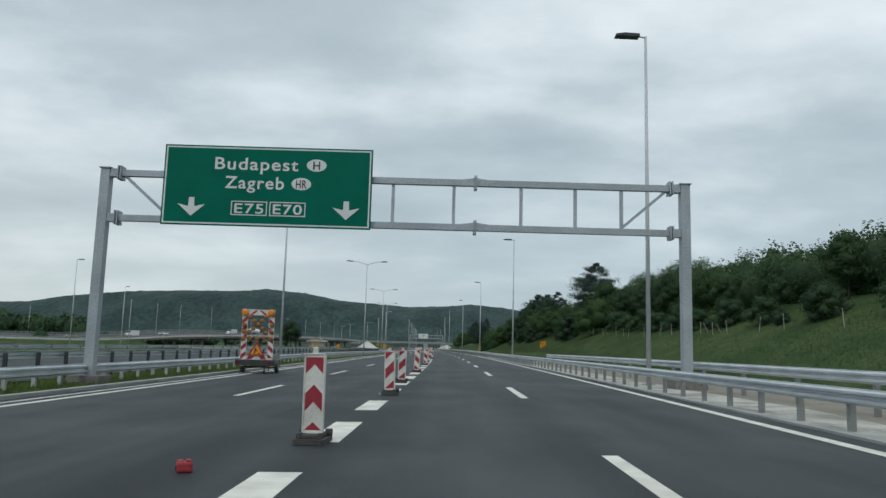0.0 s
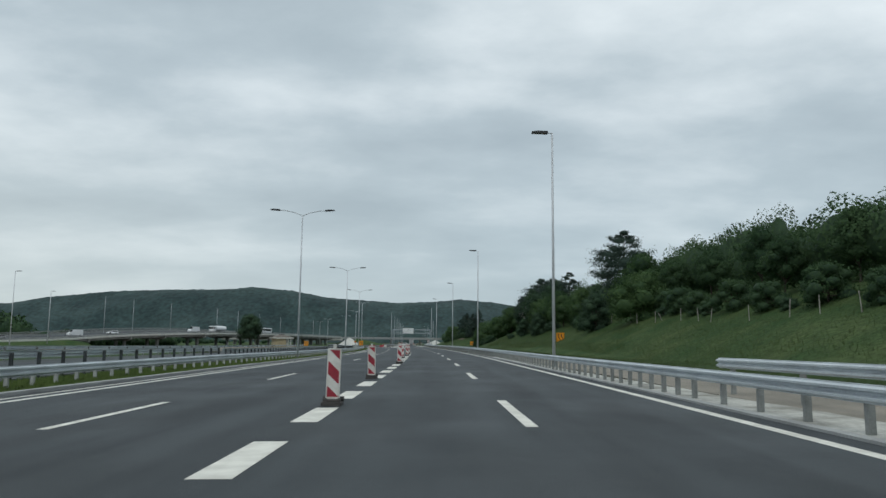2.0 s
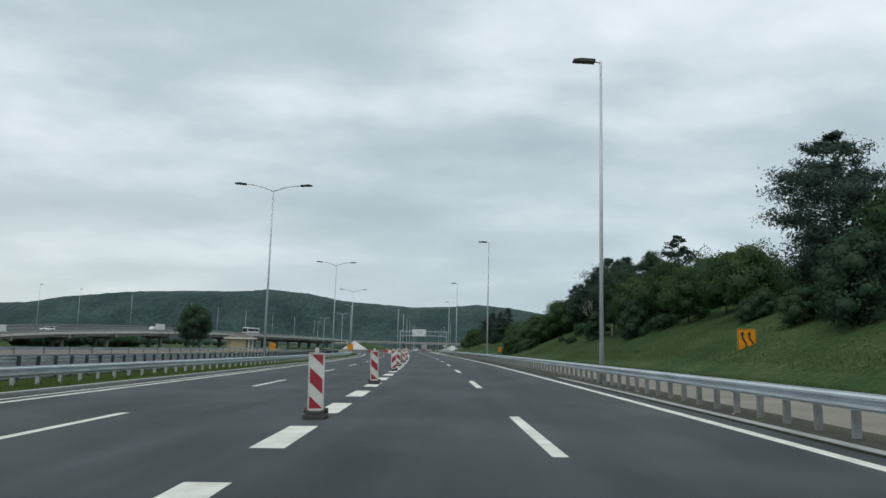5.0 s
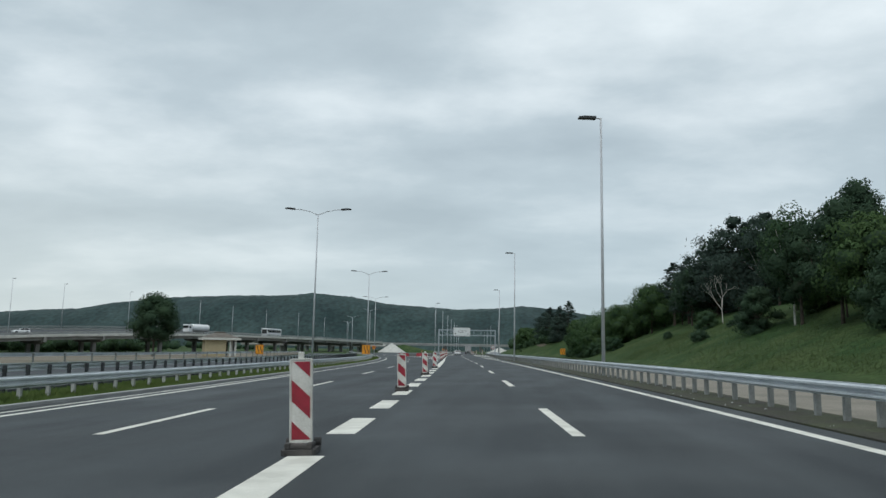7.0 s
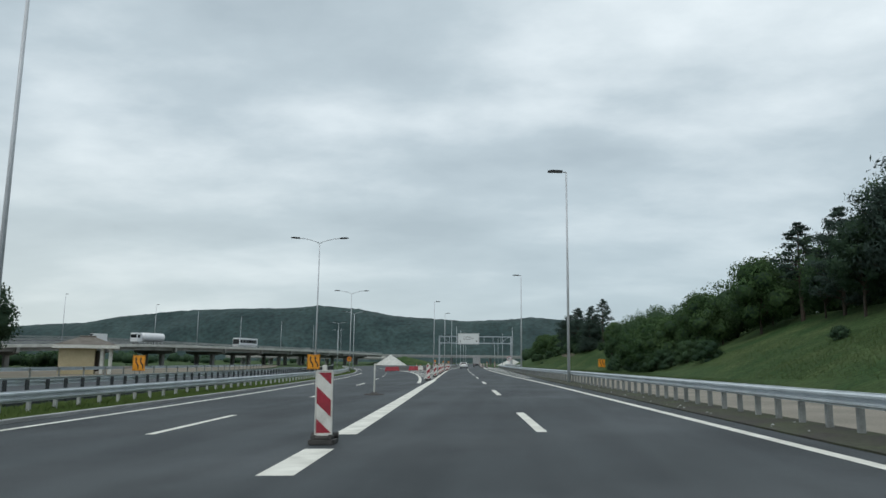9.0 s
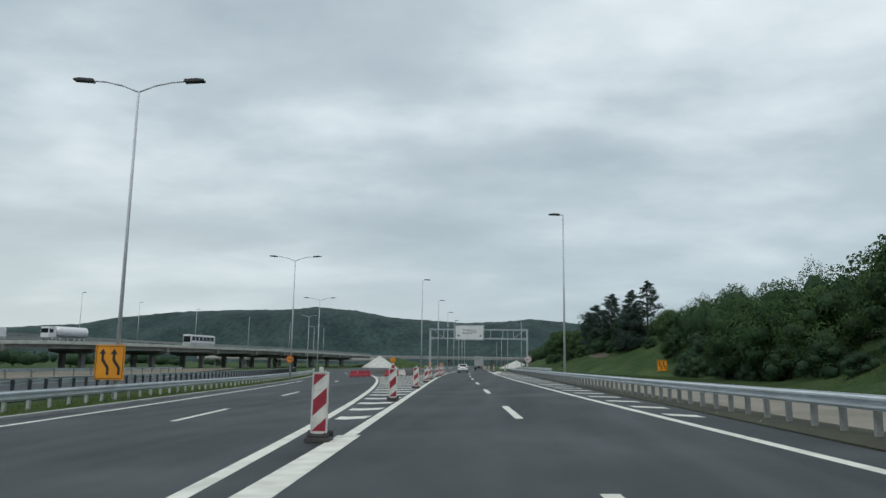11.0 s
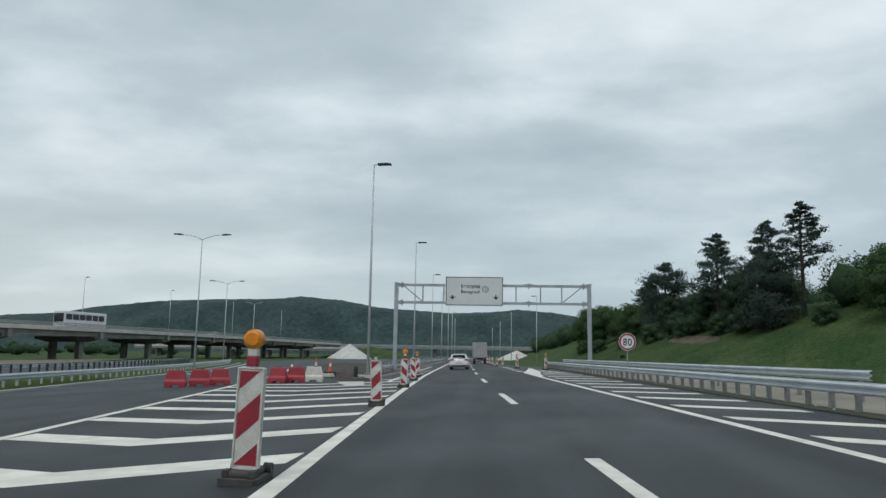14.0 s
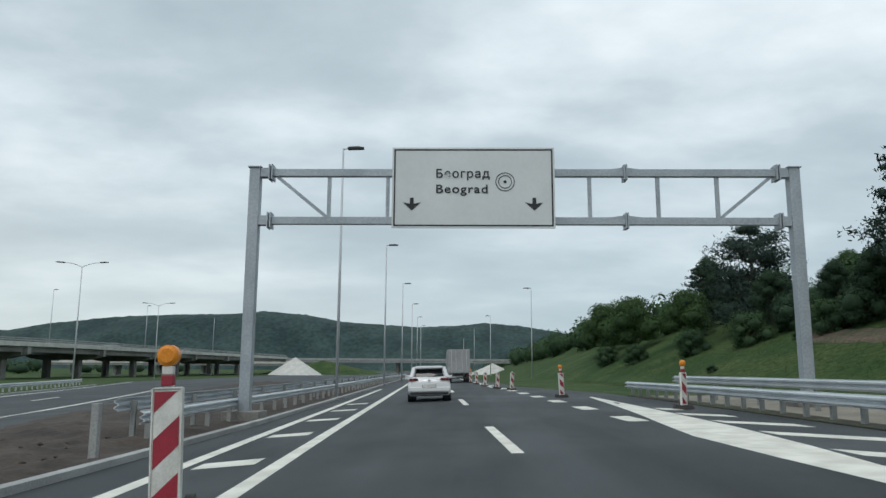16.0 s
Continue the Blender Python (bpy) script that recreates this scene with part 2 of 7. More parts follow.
BARK = material("tree_bark", (0.07, 0.055, 0.042), (0.04, 0.032, 0.026), scale=3, fine=20, rough=0.95, bump=0.6)
BIRCH_BARK = material("pale_birch_bark", (0.48, 0.47, 0.43), (0.16, 0.15, 0.14), scale=4, fine=20, rough=0.9, bump=0.3, spread=(0.5, 0.7))
# wooded hill with the blue of distance haze mixed into its base colour
FAR_WOOD_HAZED = material("hazed_wooded_hill", (0.016, 0.036, 0.037), (0.036, 0.064, 0.062), scale=0.006, fine=0.045, rough=1.0, bump=0.0, amount=0.9)
CAR_WHITE = material("white_car_paint", (0.74, 0.75, 0.76), (0.70, 0.71, 0.72), scale=1.0, fine=6, rough=0.3, bump=0.0, amount=0.05, coat=0.6)
GLASS_DARK = material("tinted_window_glass", (0.012, 0.015, 0.018), rough=0.08, bump=0.0)
LAMP_RED = material("red_tail_lens", (0.17, 0.010, 0.014), rough=0.2, bump=0.0)
TARP = material("grey_trailer_side", (0.34, 0.345, 0.35), (0.27, 0.275, 0.28), scale=0.7, fine=9, rough=0.6, bump=0.02)
PLASTER = material("beige_plaster_wall", (0.46, 0.39, 0.25), (0.40, 0.335, 0.21), scale=0.8, fine=14, rough=0.9, bump=0.1)
ROOF = material("grey_brown_roof_tiles", (0.17, 0.155, 0.135), (0.12, 0.105, 0.09), scale=1.5, fine=9, rough=0.9, bump=0.3)
FLYOVER = material("weathered_flyover_concrete", (0.27, 0.27, 0.26), (0.19, 0.19, 0.18), scale=0.4, fine=9, rough=0.9, bump=0.2)
BARRIER_RED = material("red_polyethylene", (0.36, 0.03, 0.045), (0.27, 0.025, 0.035), scale=2.0, fine=30, rough=0.5, bump=0.05)
BARRIER_WHITE = material("white_polyethylene", (0.66, 0.65, 0.60), (0.5, 0.49, 0.45), scale=2.0, fine=30, rough=0.5, bump=0.05)
WOOD = material("grey_weathered_wood", (0.32, 0.31, 0.28), (0.22, 0.21, 0.19), scale=3, fine=25, rough=0.9, bump=0.3)

# ---- helpers for building ----


def rc(y):
    """X of the road's base line at a distance y along the drive: straight, then bending left."""
    y = y + 52.469
    e = min(y, 395.0)
    s = (e - 40) / 300
    c = 2.585 * s**2 - 31.066 * s**3 + 16.847 * s**4
    d = (5.170 * s - 93.198 * s**2 + 67.388 * s**3) / 300
    return c + (y - e) * d - 8.992


def bend(y):
    """How far the left-hand branch has moved away from the main line."""
    return -0.00064 * (y - 205) ** 2 if y > 205 else 0.0


def bank(y):
    """Crossfall: the carriageway leans to the left, more so in the bend."""
    rows = [(-12.5, 0.0224), (77.5, 0.0122), (167.5, 0.0259), (257.5, 0.0271), (347.5, 0.0377), (420, 0.03), (600, 0.01), (900, 0.0)]
    for (a, u), (b, v) in zip(rows, rows[1:]):
        if y <= b:
            return u + (v - u) * max(0.0, (y - a) / (b - a))
    return 0.0


def lean(lat, y):
    return bank(y) * (min(max(lat, -6.0), 19.0) - 9.49)


def at(lat, y, z=0.0):
    return Vector((rc(y) + lat, y, z + lean(lat, y)))


def heading(y):
    return math.degrees(-math.atan(rc(y + 0.5) - rc(y - 0.5)))


def thing(name, loc, label, category, rz=0.0, group="", kind="", rx=0.0, ry=0.0):
    ob = new(name)
    ob.empty_display_size = 0.3
    ob.matrix_basis = pose(*loc, rx, ry, rz)
    return tagged(ob, label, category, group, kind)


def mesh_from(bm, name, mats, smooth=False):
    me = bpy.data.meshes.new(name)
    bmesh.ops.recalc_face_normals(bm, faces=bm.faces)
    if smooth:
        for f in bm.faces:
            f.smooth = True
    bm.to_mesh(me)
    bm.free()
    for m in mats if isinstance(mats, (list, tuple)) else [mats]:
        me.materials.append(m)
    return me


def part(name, bm, mat, parent, label="", smooth=False, m=None):
    me = bm if isinstance(bm, bpy.types.Mesh) else mesh_from(bm, name, mat, smooth)
    ob = new(name, me)
    ob.parent = parent
    if m is not None:
        ob.matrix_basis = m
    if label:
        ob["label"] = label
    return ob


def box(bm, x0, x1, y0, y1, z0, z1, bevel=0.0):
    r = bmesh.ops.create_cube(bm, size=1.0)
    vs = r["verts"]
    for v in vs:
        v.co = Vector((x0 + (v.co.x + 0.5) * (x1 - x0), y0 + (v.co.y + 0.5) * (y1 - y0), z0 + (v.co.z + 0.5) * (z1 - z0)))
    if bevel:
        es = list({e for v in vs for e in v.link_edges})
        bmesh.ops.bevel(bm, geom=es, offset=bevel, segments=2, affect="EDGES", profile=0.6)
    return vs


def rod(bm, p0, p1, r0, r1=None, n=8):
    """A tapered round bar between two points."""
    p0, p1 = Vector(p0), Vector(p1)
    r1 = r0 if r1 is None else r1
    q = (p1 - p0).to_track_quat("Z", "Y").to_matrix()
    rings = []
    for p, r in ((p0, r0), (p1, r1)):
        rings.append([bm.verts.new(p + q @ Vector((r * math.cos(2 * math.pi * k / n), r * math.sin(2 * math.pi * k / n), 0))) for k in range(n)])
    for k in range(n):
        bm.faces.new((rings[0][k], rings[0][(k + 1) % n], rings[1][(k + 1) % n], rings[1][k]))
    bm.faces.new(rings[0][::-1])
    bm.faces.new(rings[1])


def bar(bm, p0, p1, w, d, up=(0, 0, 1)):
    """A rectangular bar from p0 to p1, w wide and d deep."""
    p0, p1 = Vector(p0), Vector(p1)
    a = (p1 - p0).normalized()
    s = a.cross(Vector(up))
    s = s.normalized() if s.length > 1e-4 else Vector((1, 0, 0))
    u = s.cross(a)
    vs = []
    for p in (p0, p1):
        vs.append([bm.verts.new(p + s * x * w / 2 + u * y * d / 2) for x, y in ((-1, -1), (1, -1), (1, 1), (-1, 1))])
    for k in range(4):
        bm.faces.new((vs[0][k], vs[0][(k + 1) % 4], vs[1][(k + 1) % 4], vs[1][k]))
    bm.faces.new(vs[0][::-1])
    bm.faces.new(vs[1])


def plate(bm, pts, y0, y1):
    """A flat outline in x and z, given thickness along y."""
    a = [bm.verts.new((x, y0, z)) for x, z in pts]
    b = [bm.verts.new((x, y1, z)) for x, z in pts]
    bm.faces.new(a)
    bm.faces.new(b[::-1])
    for k in range(len(pts)):
        bm.faces.new((a[k], b[k], b[(k + 1) % len(pts)], a[(k + 1) % len(pts)]))


def slab(bm, pts, z0, z1):
    """A flat outline in x and y, given thickness along z."""
    a = [bm.verts.new((x, y, z0)) for x, y in pts]
    b = [bm.verts.new((x, y, z1)) for x, y in pts]
    bm.faces.new(a[::-1])
    bm.faces.new(b)
    for k in range(len(pts)):
        bm.faces.new((a[k], a[(k + 1) % len(pts)], b[(k + 1) % len(pts)], b[k]))


def sweep(bm, profile, ys, lat, closed=True, base=None):
    """Carries an outline of (sideways, height) along the road at lat(y)."""
    rings = []
    for y in ys:
        z = base(y) if base else 0.0
        rings.append([bm.verts.new(at(lat(y) + dx, y, z + dz)) for dx, dz in profile])
    k = len(profile)
    for a, b in zip(rings, rings[1:]):
        for i in range(k if closed else k - 1):
            j = (i + 1) % k
            bm.faces.new((a[i], a[j], b[j], b[i]))
    if closed:
        bm.faces.new(rings[0][::-1])
        bm.faces.new(rings[-1])


def span(a, b, step):
    k = max(1, round((b - a) / step))
    return [a + (b - a) * i / k for i in range(k + 1)]


def piece(rows, x):
    """A value read off a short table of (x, value), straight between its rows."""
    for (a, u), (b, v) in zip(rows, rows[1:]):
        if x <= b:
            return u + (v - u) * max(0.0, (x - a) / (b - a))
    return rows[-1][1]

# ---- ground ----


def deck_line(y):
    """X of the flyover's near edge."""
    return piece([(150, -330), (220, -220), (270, -160), (316, -125), (330, -115), (366, -96), (400, -85), (440, -77), (496, -73), (560, -69), (575, -68)], y)


def bank_foot(y):
    """Where the grassy bank on the right begins to rise."""
    return piece([(-60, 27.5), (60, 28.3), (100, 28.0), (150, 26.5), (222, 28.5), (270, 32.0), (296, 38.0), (312, 38.5), (325, 34.0), (345, 31.0), (372, 27.0), (430, 26.0), (600, 30)], y)


def terrain(lat, y):
    """Height of the land beside the road."""
    if -1.0 <= lat <= 15.3:
        return -0.25
    if lat > 15.3:
        z = -0.05 - 0.03 * min(lat - 15.3, 4)
        foot = bank_foot(y)
        u = lat - foot
        if u > -3:
            z += 0.43 * min(max(u, 0), 15) + 0.02 * (min(u, 2) + 3) ** 2 * 0.6
            z += piece([(-60, 0.02), (100, 0.04), (148, 0.24), (168, 0.15), (185, 0.10), (250, 0.10), (300, 0.05), (600, 0.03)], y) * min(max(u - 15, 0), 75)
        fade = piece([(-400, 1), (480, 1), (700, 0.45), (1400, 0.1)], y)
        return z * fade
    d = -1.0 - lat
    z = 0.03 * min(d, 1.0) - 0.013 * min(max(d - 20, 0), 80) * piece([(150, 0), (230, 1), (500, 1), (700, 0.3)], y)
    # hollow under the flyover
    u = lat + rc(y) - deck_line(y)
    along = min(max((y - 300) / 8, 0), 1) * min(max((500 - y) / 40, 0), 1)
    return z - 2.2 * along * min(max((7 - u) / 6, 0), 1) * min(max((u + 45) / 10, 0), 1)


def build_ground():
    lats = [-4800, -2600, -1800, -1200, -800, -500, -300, -200, -170, -150, -140, -130, -120, -115, -110, -105, -100, -95, -90, -85, -80, -75, -70, -65, -55, -40, -30, -22, -17, -12, -8, -6, -4.5, -3.5, -2.6, -2, -1.5, -1.0, 7, 15.3, 16, 17, 18, 19, 20, 21, 22, 23, 24, 26, 28, 30, 33, 36, 39, 42, 45, 49, 54, 60, 68, 78, 90, 105, 125, 160, 220, 320, 500, 800, 1200, 1800, 2600, 4800]
    ys = [-400, -200, -120, -80, -50, -30] + list(range(-20, 460, 6)) + [470, 490, 520, 560, 620, 700, 820, 1000, 1300, 1700, 2200, 2900, 3800, 4900]
    bm = bmesh.new()
    grid = []
    for y in ys:
        row = []
        for lt in lats:
            shift = rc(y) if abs(lt) < 300 and y < 900 else (rc(min(y, 900)))
            b = bend(min(y, 420)) if lt < 3 and lt > -60 else 0.0
            row.append(bm.verts.new((shift + lt + (b if lt < -0.5 else 0), y, lean(lt + (b if lt < -0.5 else 0), y) + terrain(lt, y) + (0.12 * noise.noise((lt * 0.3, y * 0.2, 0)) if lt > 19 else 0))))
        grid.append(row)
    for a, b in zip(grid, grid[1:]):
        for i in range(len(lats) - 1):
            bm.faces.new((a[i], a[i + 1], b[i + 1], b[i]))
    ob = new("ground", mesh_from(bm, "ground", GRASS, smooth=True))
    tagged(ob, "rough green meadow and grassy banks along the motorway", "ground", kind="structure")


build_ground()


def right_edge(y):
    return piece([(-40, 14.95), (70, 14.9), (200, 15.0), (235, 15.3), (250, 15.75), (272, 16.35), (293, 16.8), (317, 17.2), (345, 17.45), (356, 17.5), (372, 15.6), (1000, 15.0)], y)


def left_edge(y):
    return -0.75 + bend(min(y, 420))


def build_road():
    ys = span(-60, 460, 4) + [480, 520, 580, 660, 760, 900, 1100, 1400]
    bm = bmesh.new()
    rings = []
    for y in ys:
        lo, hi = left_edge(y), right_edge(y)
        rings.append([bm.verts.new(at(lo + (hi - lo) * k / 4, y, 0.0)) for k in range(5)] + [bm.verts.new(at(hi, y, -0.3)), bm.verts.new(at(lo, y, -0.3))])
    for a, b in zip(rings, rings[1:]):
        for i in range(7):
            j = (i + 1) % 7
            bm.faces.new((a[i], a[j], b[j], b[i]))
    ob = new("road", mesh_from(bm, "road", ASPHALT))
    tagged(ob, "smooth new dark asphalt motorway carriageway with white markings", "road", kind="structure")
    return ob


road = build_road()

# ---- painted markings: thin films lying on the asphalt ----
FILM = 0.004


def marking(name, outline, z=FILM):
    bm = bmesh.new()
    a = [bm.verts.new(at(l, y, z - 0.003)) for l, y in outline]
    b = [bm.verts.new(at(l, y, z)) for l, y in outline]
    bm.faces.new(a[::-1])
    bm.faces.new(b)
    for k in range(len(a)):
        bm.faces.new((a[k], a[(k + 1) % len(a)], b[(k + 1) % len(a)], b[k]))
    return part(name, bm, PAINT, road)


def line_strip(name, lat, y0, y1, w, step=5.0, z=FILM):
    bm = bmesh.new()
    sweep(bm, [(-w / 2, z - 0.003), (w / 2, z - 0.003), (w / 2, z), (-w / 2, z)], span(y0, y1, step), lat)
    return part(name, bm, PAINT, road)


line_strip("edge_line", lambda y: 0.24 + bend(y), -50, 420, 0.20)
line_strip("gutter_line", lambda y: -0.30 + bend(y), -50, 190, 0.13)
line_strip("edge_line", lambda y: piece([(-60, 14.41), (225, 14.41), (255, 14.18), (285, 14.16), (305, 14.28), (330, 14.30)], y), -50, 330, 0.20)
line_strip("edge_line", lambda y: 13.9, 372, 900, 0.2, 20)
for k in range(-3, 30):
    far = 8.925 + 15 * k
    line_strip("lane_dash", lambda y: 11.06, far - 5.1, far, 0.19, 5.1)
    if far < 380:
        line_strip("lane_dash", lambda y: 3.84 + bend(y), far - 5.1, far, 0.17, 2.6)
for k in range(-6, 39):
    far = 7.585 + 4.968 * k
    if far < 198:
        line_strip("wide_dash", lambda y: 7.54, far - 2.62, far, 0.44, 2.62)
# wide solid line up to the nose of the painted island, then its two borders
line_strip("island_line", lambda y: piece([(198, 7.56), (225, 7.58), (240, 7.68)], y), 198.6, 240, 0.42)
line_strip("island_line", lambda y: 7.68, 240, 470, 0.23)
line_strip("island_line", lambda y: 7.45 - 0.00064 * (y - 205) ** 2, 232, 400, 0.22, 3, FILM + 0.001)


def island_left(y):
    return 7.45 - 0.00064 * (y - 205) ** 2 + 0.22


def chevron(yk):
    """One bar of the painted island, its point towards the traffic."""
    hi = 7.49
    lo = island_left(yk) + 0.10
    if yk > 324:
        lo = max(lo, 4.9)
    mid = (lo + hi) / 2 - 0.1
    t = 0.95
    drop = 0.63 * (hi - mid)
    left = drop - 0.40 * (mid - lo)
    if yk > 300:
        t = 0.8
    pts = [(hi, yk), (mid, yk - drop), (lo, yk - left), (lo, yk - left - t), (mid, yk - drop - t), (hi - 0.05, yk - t)]
    marking("island_bar", pts)


for k in range(24):
    chevron(245.2 + 3.53 * k)
for k in range(5):
    y = 334.1 + 4.75 * k
    marking("island_bar", [(7.32, y), (6.55, y - 0.5), (6.55, y - 1.15), (7.32, y - 0.75)])
line_strip("island_line", lambda y: 6.3, 322, 376, 0.22)


# right-hand hatched area with its broad white tip
for k in range(-1, 26):
    y = 248.57 + 3.4 * k
    lo = piece([(240, 14.58), (300, 14.62), (330, 14.75), (338, 15.75), (345, 16.4)], y)
    hi = piece([(243, 15.1), (248, 15.3), (272, 16.0), (293, 16.45), (310, 16.78), (330, 16.9)], y)
    if hi - lo > 0.3 and y < 331.5:
        marking("hatch_bar", [(lo, y), (lo, y - 0.75), (hi, y - 0.8 - 0.95 * (hi - lo)), (hi, y - 0.12 - 0.95 * (hi - lo))])
for y, lo, hi in ((333.3, 15.25, 16.75), (336.2, 15.55, 16.8), (338.9, 15.75, 16.75), (341.5, 15.85, 16.6), (343.8, 16.0, 16.4)):
    marking("hatch_bar", [(lo, y), (lo, y - 0.8), (hi, y - 0.8 - 1.5 * (hi - lo)), (hi, y - 1.5 * (hi - lo))])
marking("hatch_tip", [(14.3, 326.5), (14.6, 326.5), (14.75, 329.0), (14.92, 331.6), (15.2, 333.6), (15.56, 337.2), (15.86, 343.4), (16.15, 352.3), (16.0, 352.2), (15.3, 344.8), (14.95, 341.5), (14.5, 338.0), (14.22, 335.6), (14.2, 332.6), (14.25, 328.5)], FILM + 0.001)
for k in range(12):
    y = 340.9 + 4.75 * k
    marking("wide_dash", [(14.1 - 0.01 * k, y), (14.1 - 0.01 * k, y - 1.7), (14.55 - 0.01 * k, y - 1.7), (14.55 - 0.01 * k, y)])

# ---- kerbs and hard strips ----


def strip(name, lat0, lat1, y0, y1, z, mat, label, category, step=5.0, thick=0.25, wobble=0.0):
    """A flat band beside the road between two lines."""
    bm = bmesh.new()
    rings = []
    for i, y in enumerate(span(y0, y1, step)):
        a, b = lat0(y), lat1(y) + wobble * noise.noise((y * 0.35, lat1(y), 3))
        rings.append([bm.verts.new(at(a, y, z)), bm.verts.new(at(b, y, z)), bm.verts.new(at(b, y, z - thick)), bm.verts.new(at(a, y, z - thick))])
    for a, b in zip(rings, rings[1:]):
        for i in range(4):
            bm.faces.new((a[i], a[(i + 1) % 4], b[(i + 1) % 4], b[i]))
    bm.faces.new(rings[0][::-1])
    bm.faces.new(rings[-1])
    ob = new(name, mesh_from(bm, name, mat))
    return tagged(ob, label, category, kind="structure")


strip("kerb_left", lambda y: left_edge(y) - 0.24, lambda y: left_edge(y) + 0.02, -50, 400, 0.09, CONCRETE, "low grey concrete kerb along the grass verge", "kerb")
strip("kerb_right", lambda y: 14.92, lambda y: 15.12, -50, 132, 0.04, CONCRETE, "low concrete kerb below the guardrail", "kerb")
strip("pavement_right", lambda y: 15.12, lambda y: piece([(50, 16.5), (62, 15.95), (108, 15.7)], y), -50, 108, 0.025, CONCRETE_STAINED, "pale stained concrete strip behind the kerb", "pavement", step=1.2, wobble=0.4)
strip("track_right", lambda y: max(16.3, right_edge(y) + 0.3), lambda y: piece([(-60, 20.3), (200, 21.0), (360, 23.0)], y), -50, 352, 0.012, TAN, "sandy gravel service track beside the motorway", "track", wobble=0.5)
strip("earth_verge_right", lambda y: right_edge(y) - 0.03, lambda y: right_edge(y) + piece([(0, 1.35), (240, 1.3), (300, 0.55), (360, 0.5)], y), 104, 352, 0.03, SOIL, "dark earth strip below the guardrail", "verge", wobble=0.35)


# ---- guardrails ----
WAVE = [(0.0, -0.125), (0.0, -0.105), (-0.075, -0.08), (-0.075, -0.045), (-0.005, -0.012), (-0.005, 0.012), (-0.075, 0.045), (-0.075, 0.08), (0.0, 0.105), (0.0, 0.125)]


def wave_profile(top, face, thick=0.012, tall=1.0):
    out = [(face * dx, top + (dz - 0.125) * tall) for dx, dz in WAVE]
    back = [(face * (dx) + face * thick * 2.5, top + (dz - 0.125) * tall) for dx, dz in WAVE[::-1]]
    return out + back


def guardrail(name, lat, y0, y1, top, face, label, base=lambda y: 0.0, spacing=2.0, post_mat=None, tall=1.0):
    """Steel guardrail: a wavy beam on posts that follow the road. face: 1 looks to the left, -1 to the right."""
    rail = thing(name, at(lat(y0), y0, base(y0)), label, "guardrail", group="motorway guardrails")
    inv = rail.matrix_basis.inverted()
    bm = bmesh.new()
    sweep(bm, wave_profile(top, face, tall=tall), span(y0, y1, 4), lat, base=base)
    bmesh.ops.transform(bm, matrix=inv, verts=bm.verts)
    part("beam", bm, RAIL, rail)
    pm = bmesh.new()
    d = 0.045
    box(pm, face * 0.03, face * 0.03 + face * 0.012, -d, d, -0.25, top - 0.06)
    box(pm, face * 0.042, face * 0.13, -d, -d + 0.012, -0.25, top - 0.06)
    box(pm, face * 0.042, face * 0.13, d - 0.012, d, -0.25, top - 0.06)
    post = mesh_from(pm, "post", post_mat or GALV_DULL)
    rows = spacing if isinstance(spacing, list) else [(y0 + 0.6, y1 - 0.6, spacing)]
    for y in [y for a, b, step in rows for y in span(a, b, step)]:
        p = at(lat(y), y, base(y))
        part("post", post, None, rail, m=inv @ pose(*p, 0, random.uniform(-0.8, 0.8), heading(y)))
    return rail


def rail_right(y):
    return piece([(-60, 15.2), (70, 15.2), (155, 15.75), (250, 16.2), (272, 16.65), (311, 17.45), (354, 17.7)], y)


guardrail("guardrail", rail_right, -40, 353, 0.68, 1, "galvanised steel guardrail on closely set posts beside the carriageway", base=lambda y: piece([(240, 0.0), (317, -0.10), (354, -0.14)], y), spacing=[(-39, 54, 1.62), (55.1, 352.4, 1.05)])
guardrail("guardrail", lambda y: piece([(-60, 17.3), (40, 17.1), (56, 16.6)], y), -40, 56, 0.86, 1, "second galvanised guardrail set back over the pale slabs", spacing=3.2)
guardrail("guardrail", lambda y: piece([(300, 19.3), (360, 18.9)], y), 303, 351, 0.74, 1, "galvanised guardrail passing in front of the gantry foot", spacing=3.2)


def rail_left(y):
    return -2.05 - 0.0015 * min(max(y, 0), 205) + bend(min(y, 420))


LEFT_BASE = lambda y: 0.03
guardrail("guardrail", rail_left, -40, 400, 0.62, -1, "galvanised guardrail standing in the grass of the central reserve", base=LEFT_BASE, spacing=1.36, post_mat=POST_PALE, tall=1.25)
guardrail("guardrail", lambda y: rail_left(y) - 1.7 - 0.006 * y, -40, 87, 0.96, 1, "tall galvanised guardrail of the opposite carriageway, posts coloured as if in shade", base=lambda y: 0.08, spacing=1.75, post_mat=STEEL_SHADED)
guardrail("guardrail", lambda y: rail_left(y) - 1.7 - 0.006 * y, 87.6, 380, 0.86, 1, "galvanised guardrail of the opposite carriageway, its posts coloured as shaded", base=lambda y: 0.08, spacing=1.28, post_mat=STEEL_SHADED)
guardrail("guardrail", lambda y: rail_left(y) - 14.5 - 0.01 * y, -40, 330, 0.80, 1, "far galvanised guardrail beyond the opposite carriageway", base=lambda y: 0.2, spacing=4.0)


# opposite carriageway
strip("road_opposite", lambda y: rail_left(y) - 13.6 - 0.01 * y, lambda y: rail_left(y) - 1.6 - 0.006 * y, -60, 380, 0.12, ASPHALT, "asphalt of the opposite carriageway behind the central reserve", "road", thick=0.9)

# ---- gantries with their signs ----


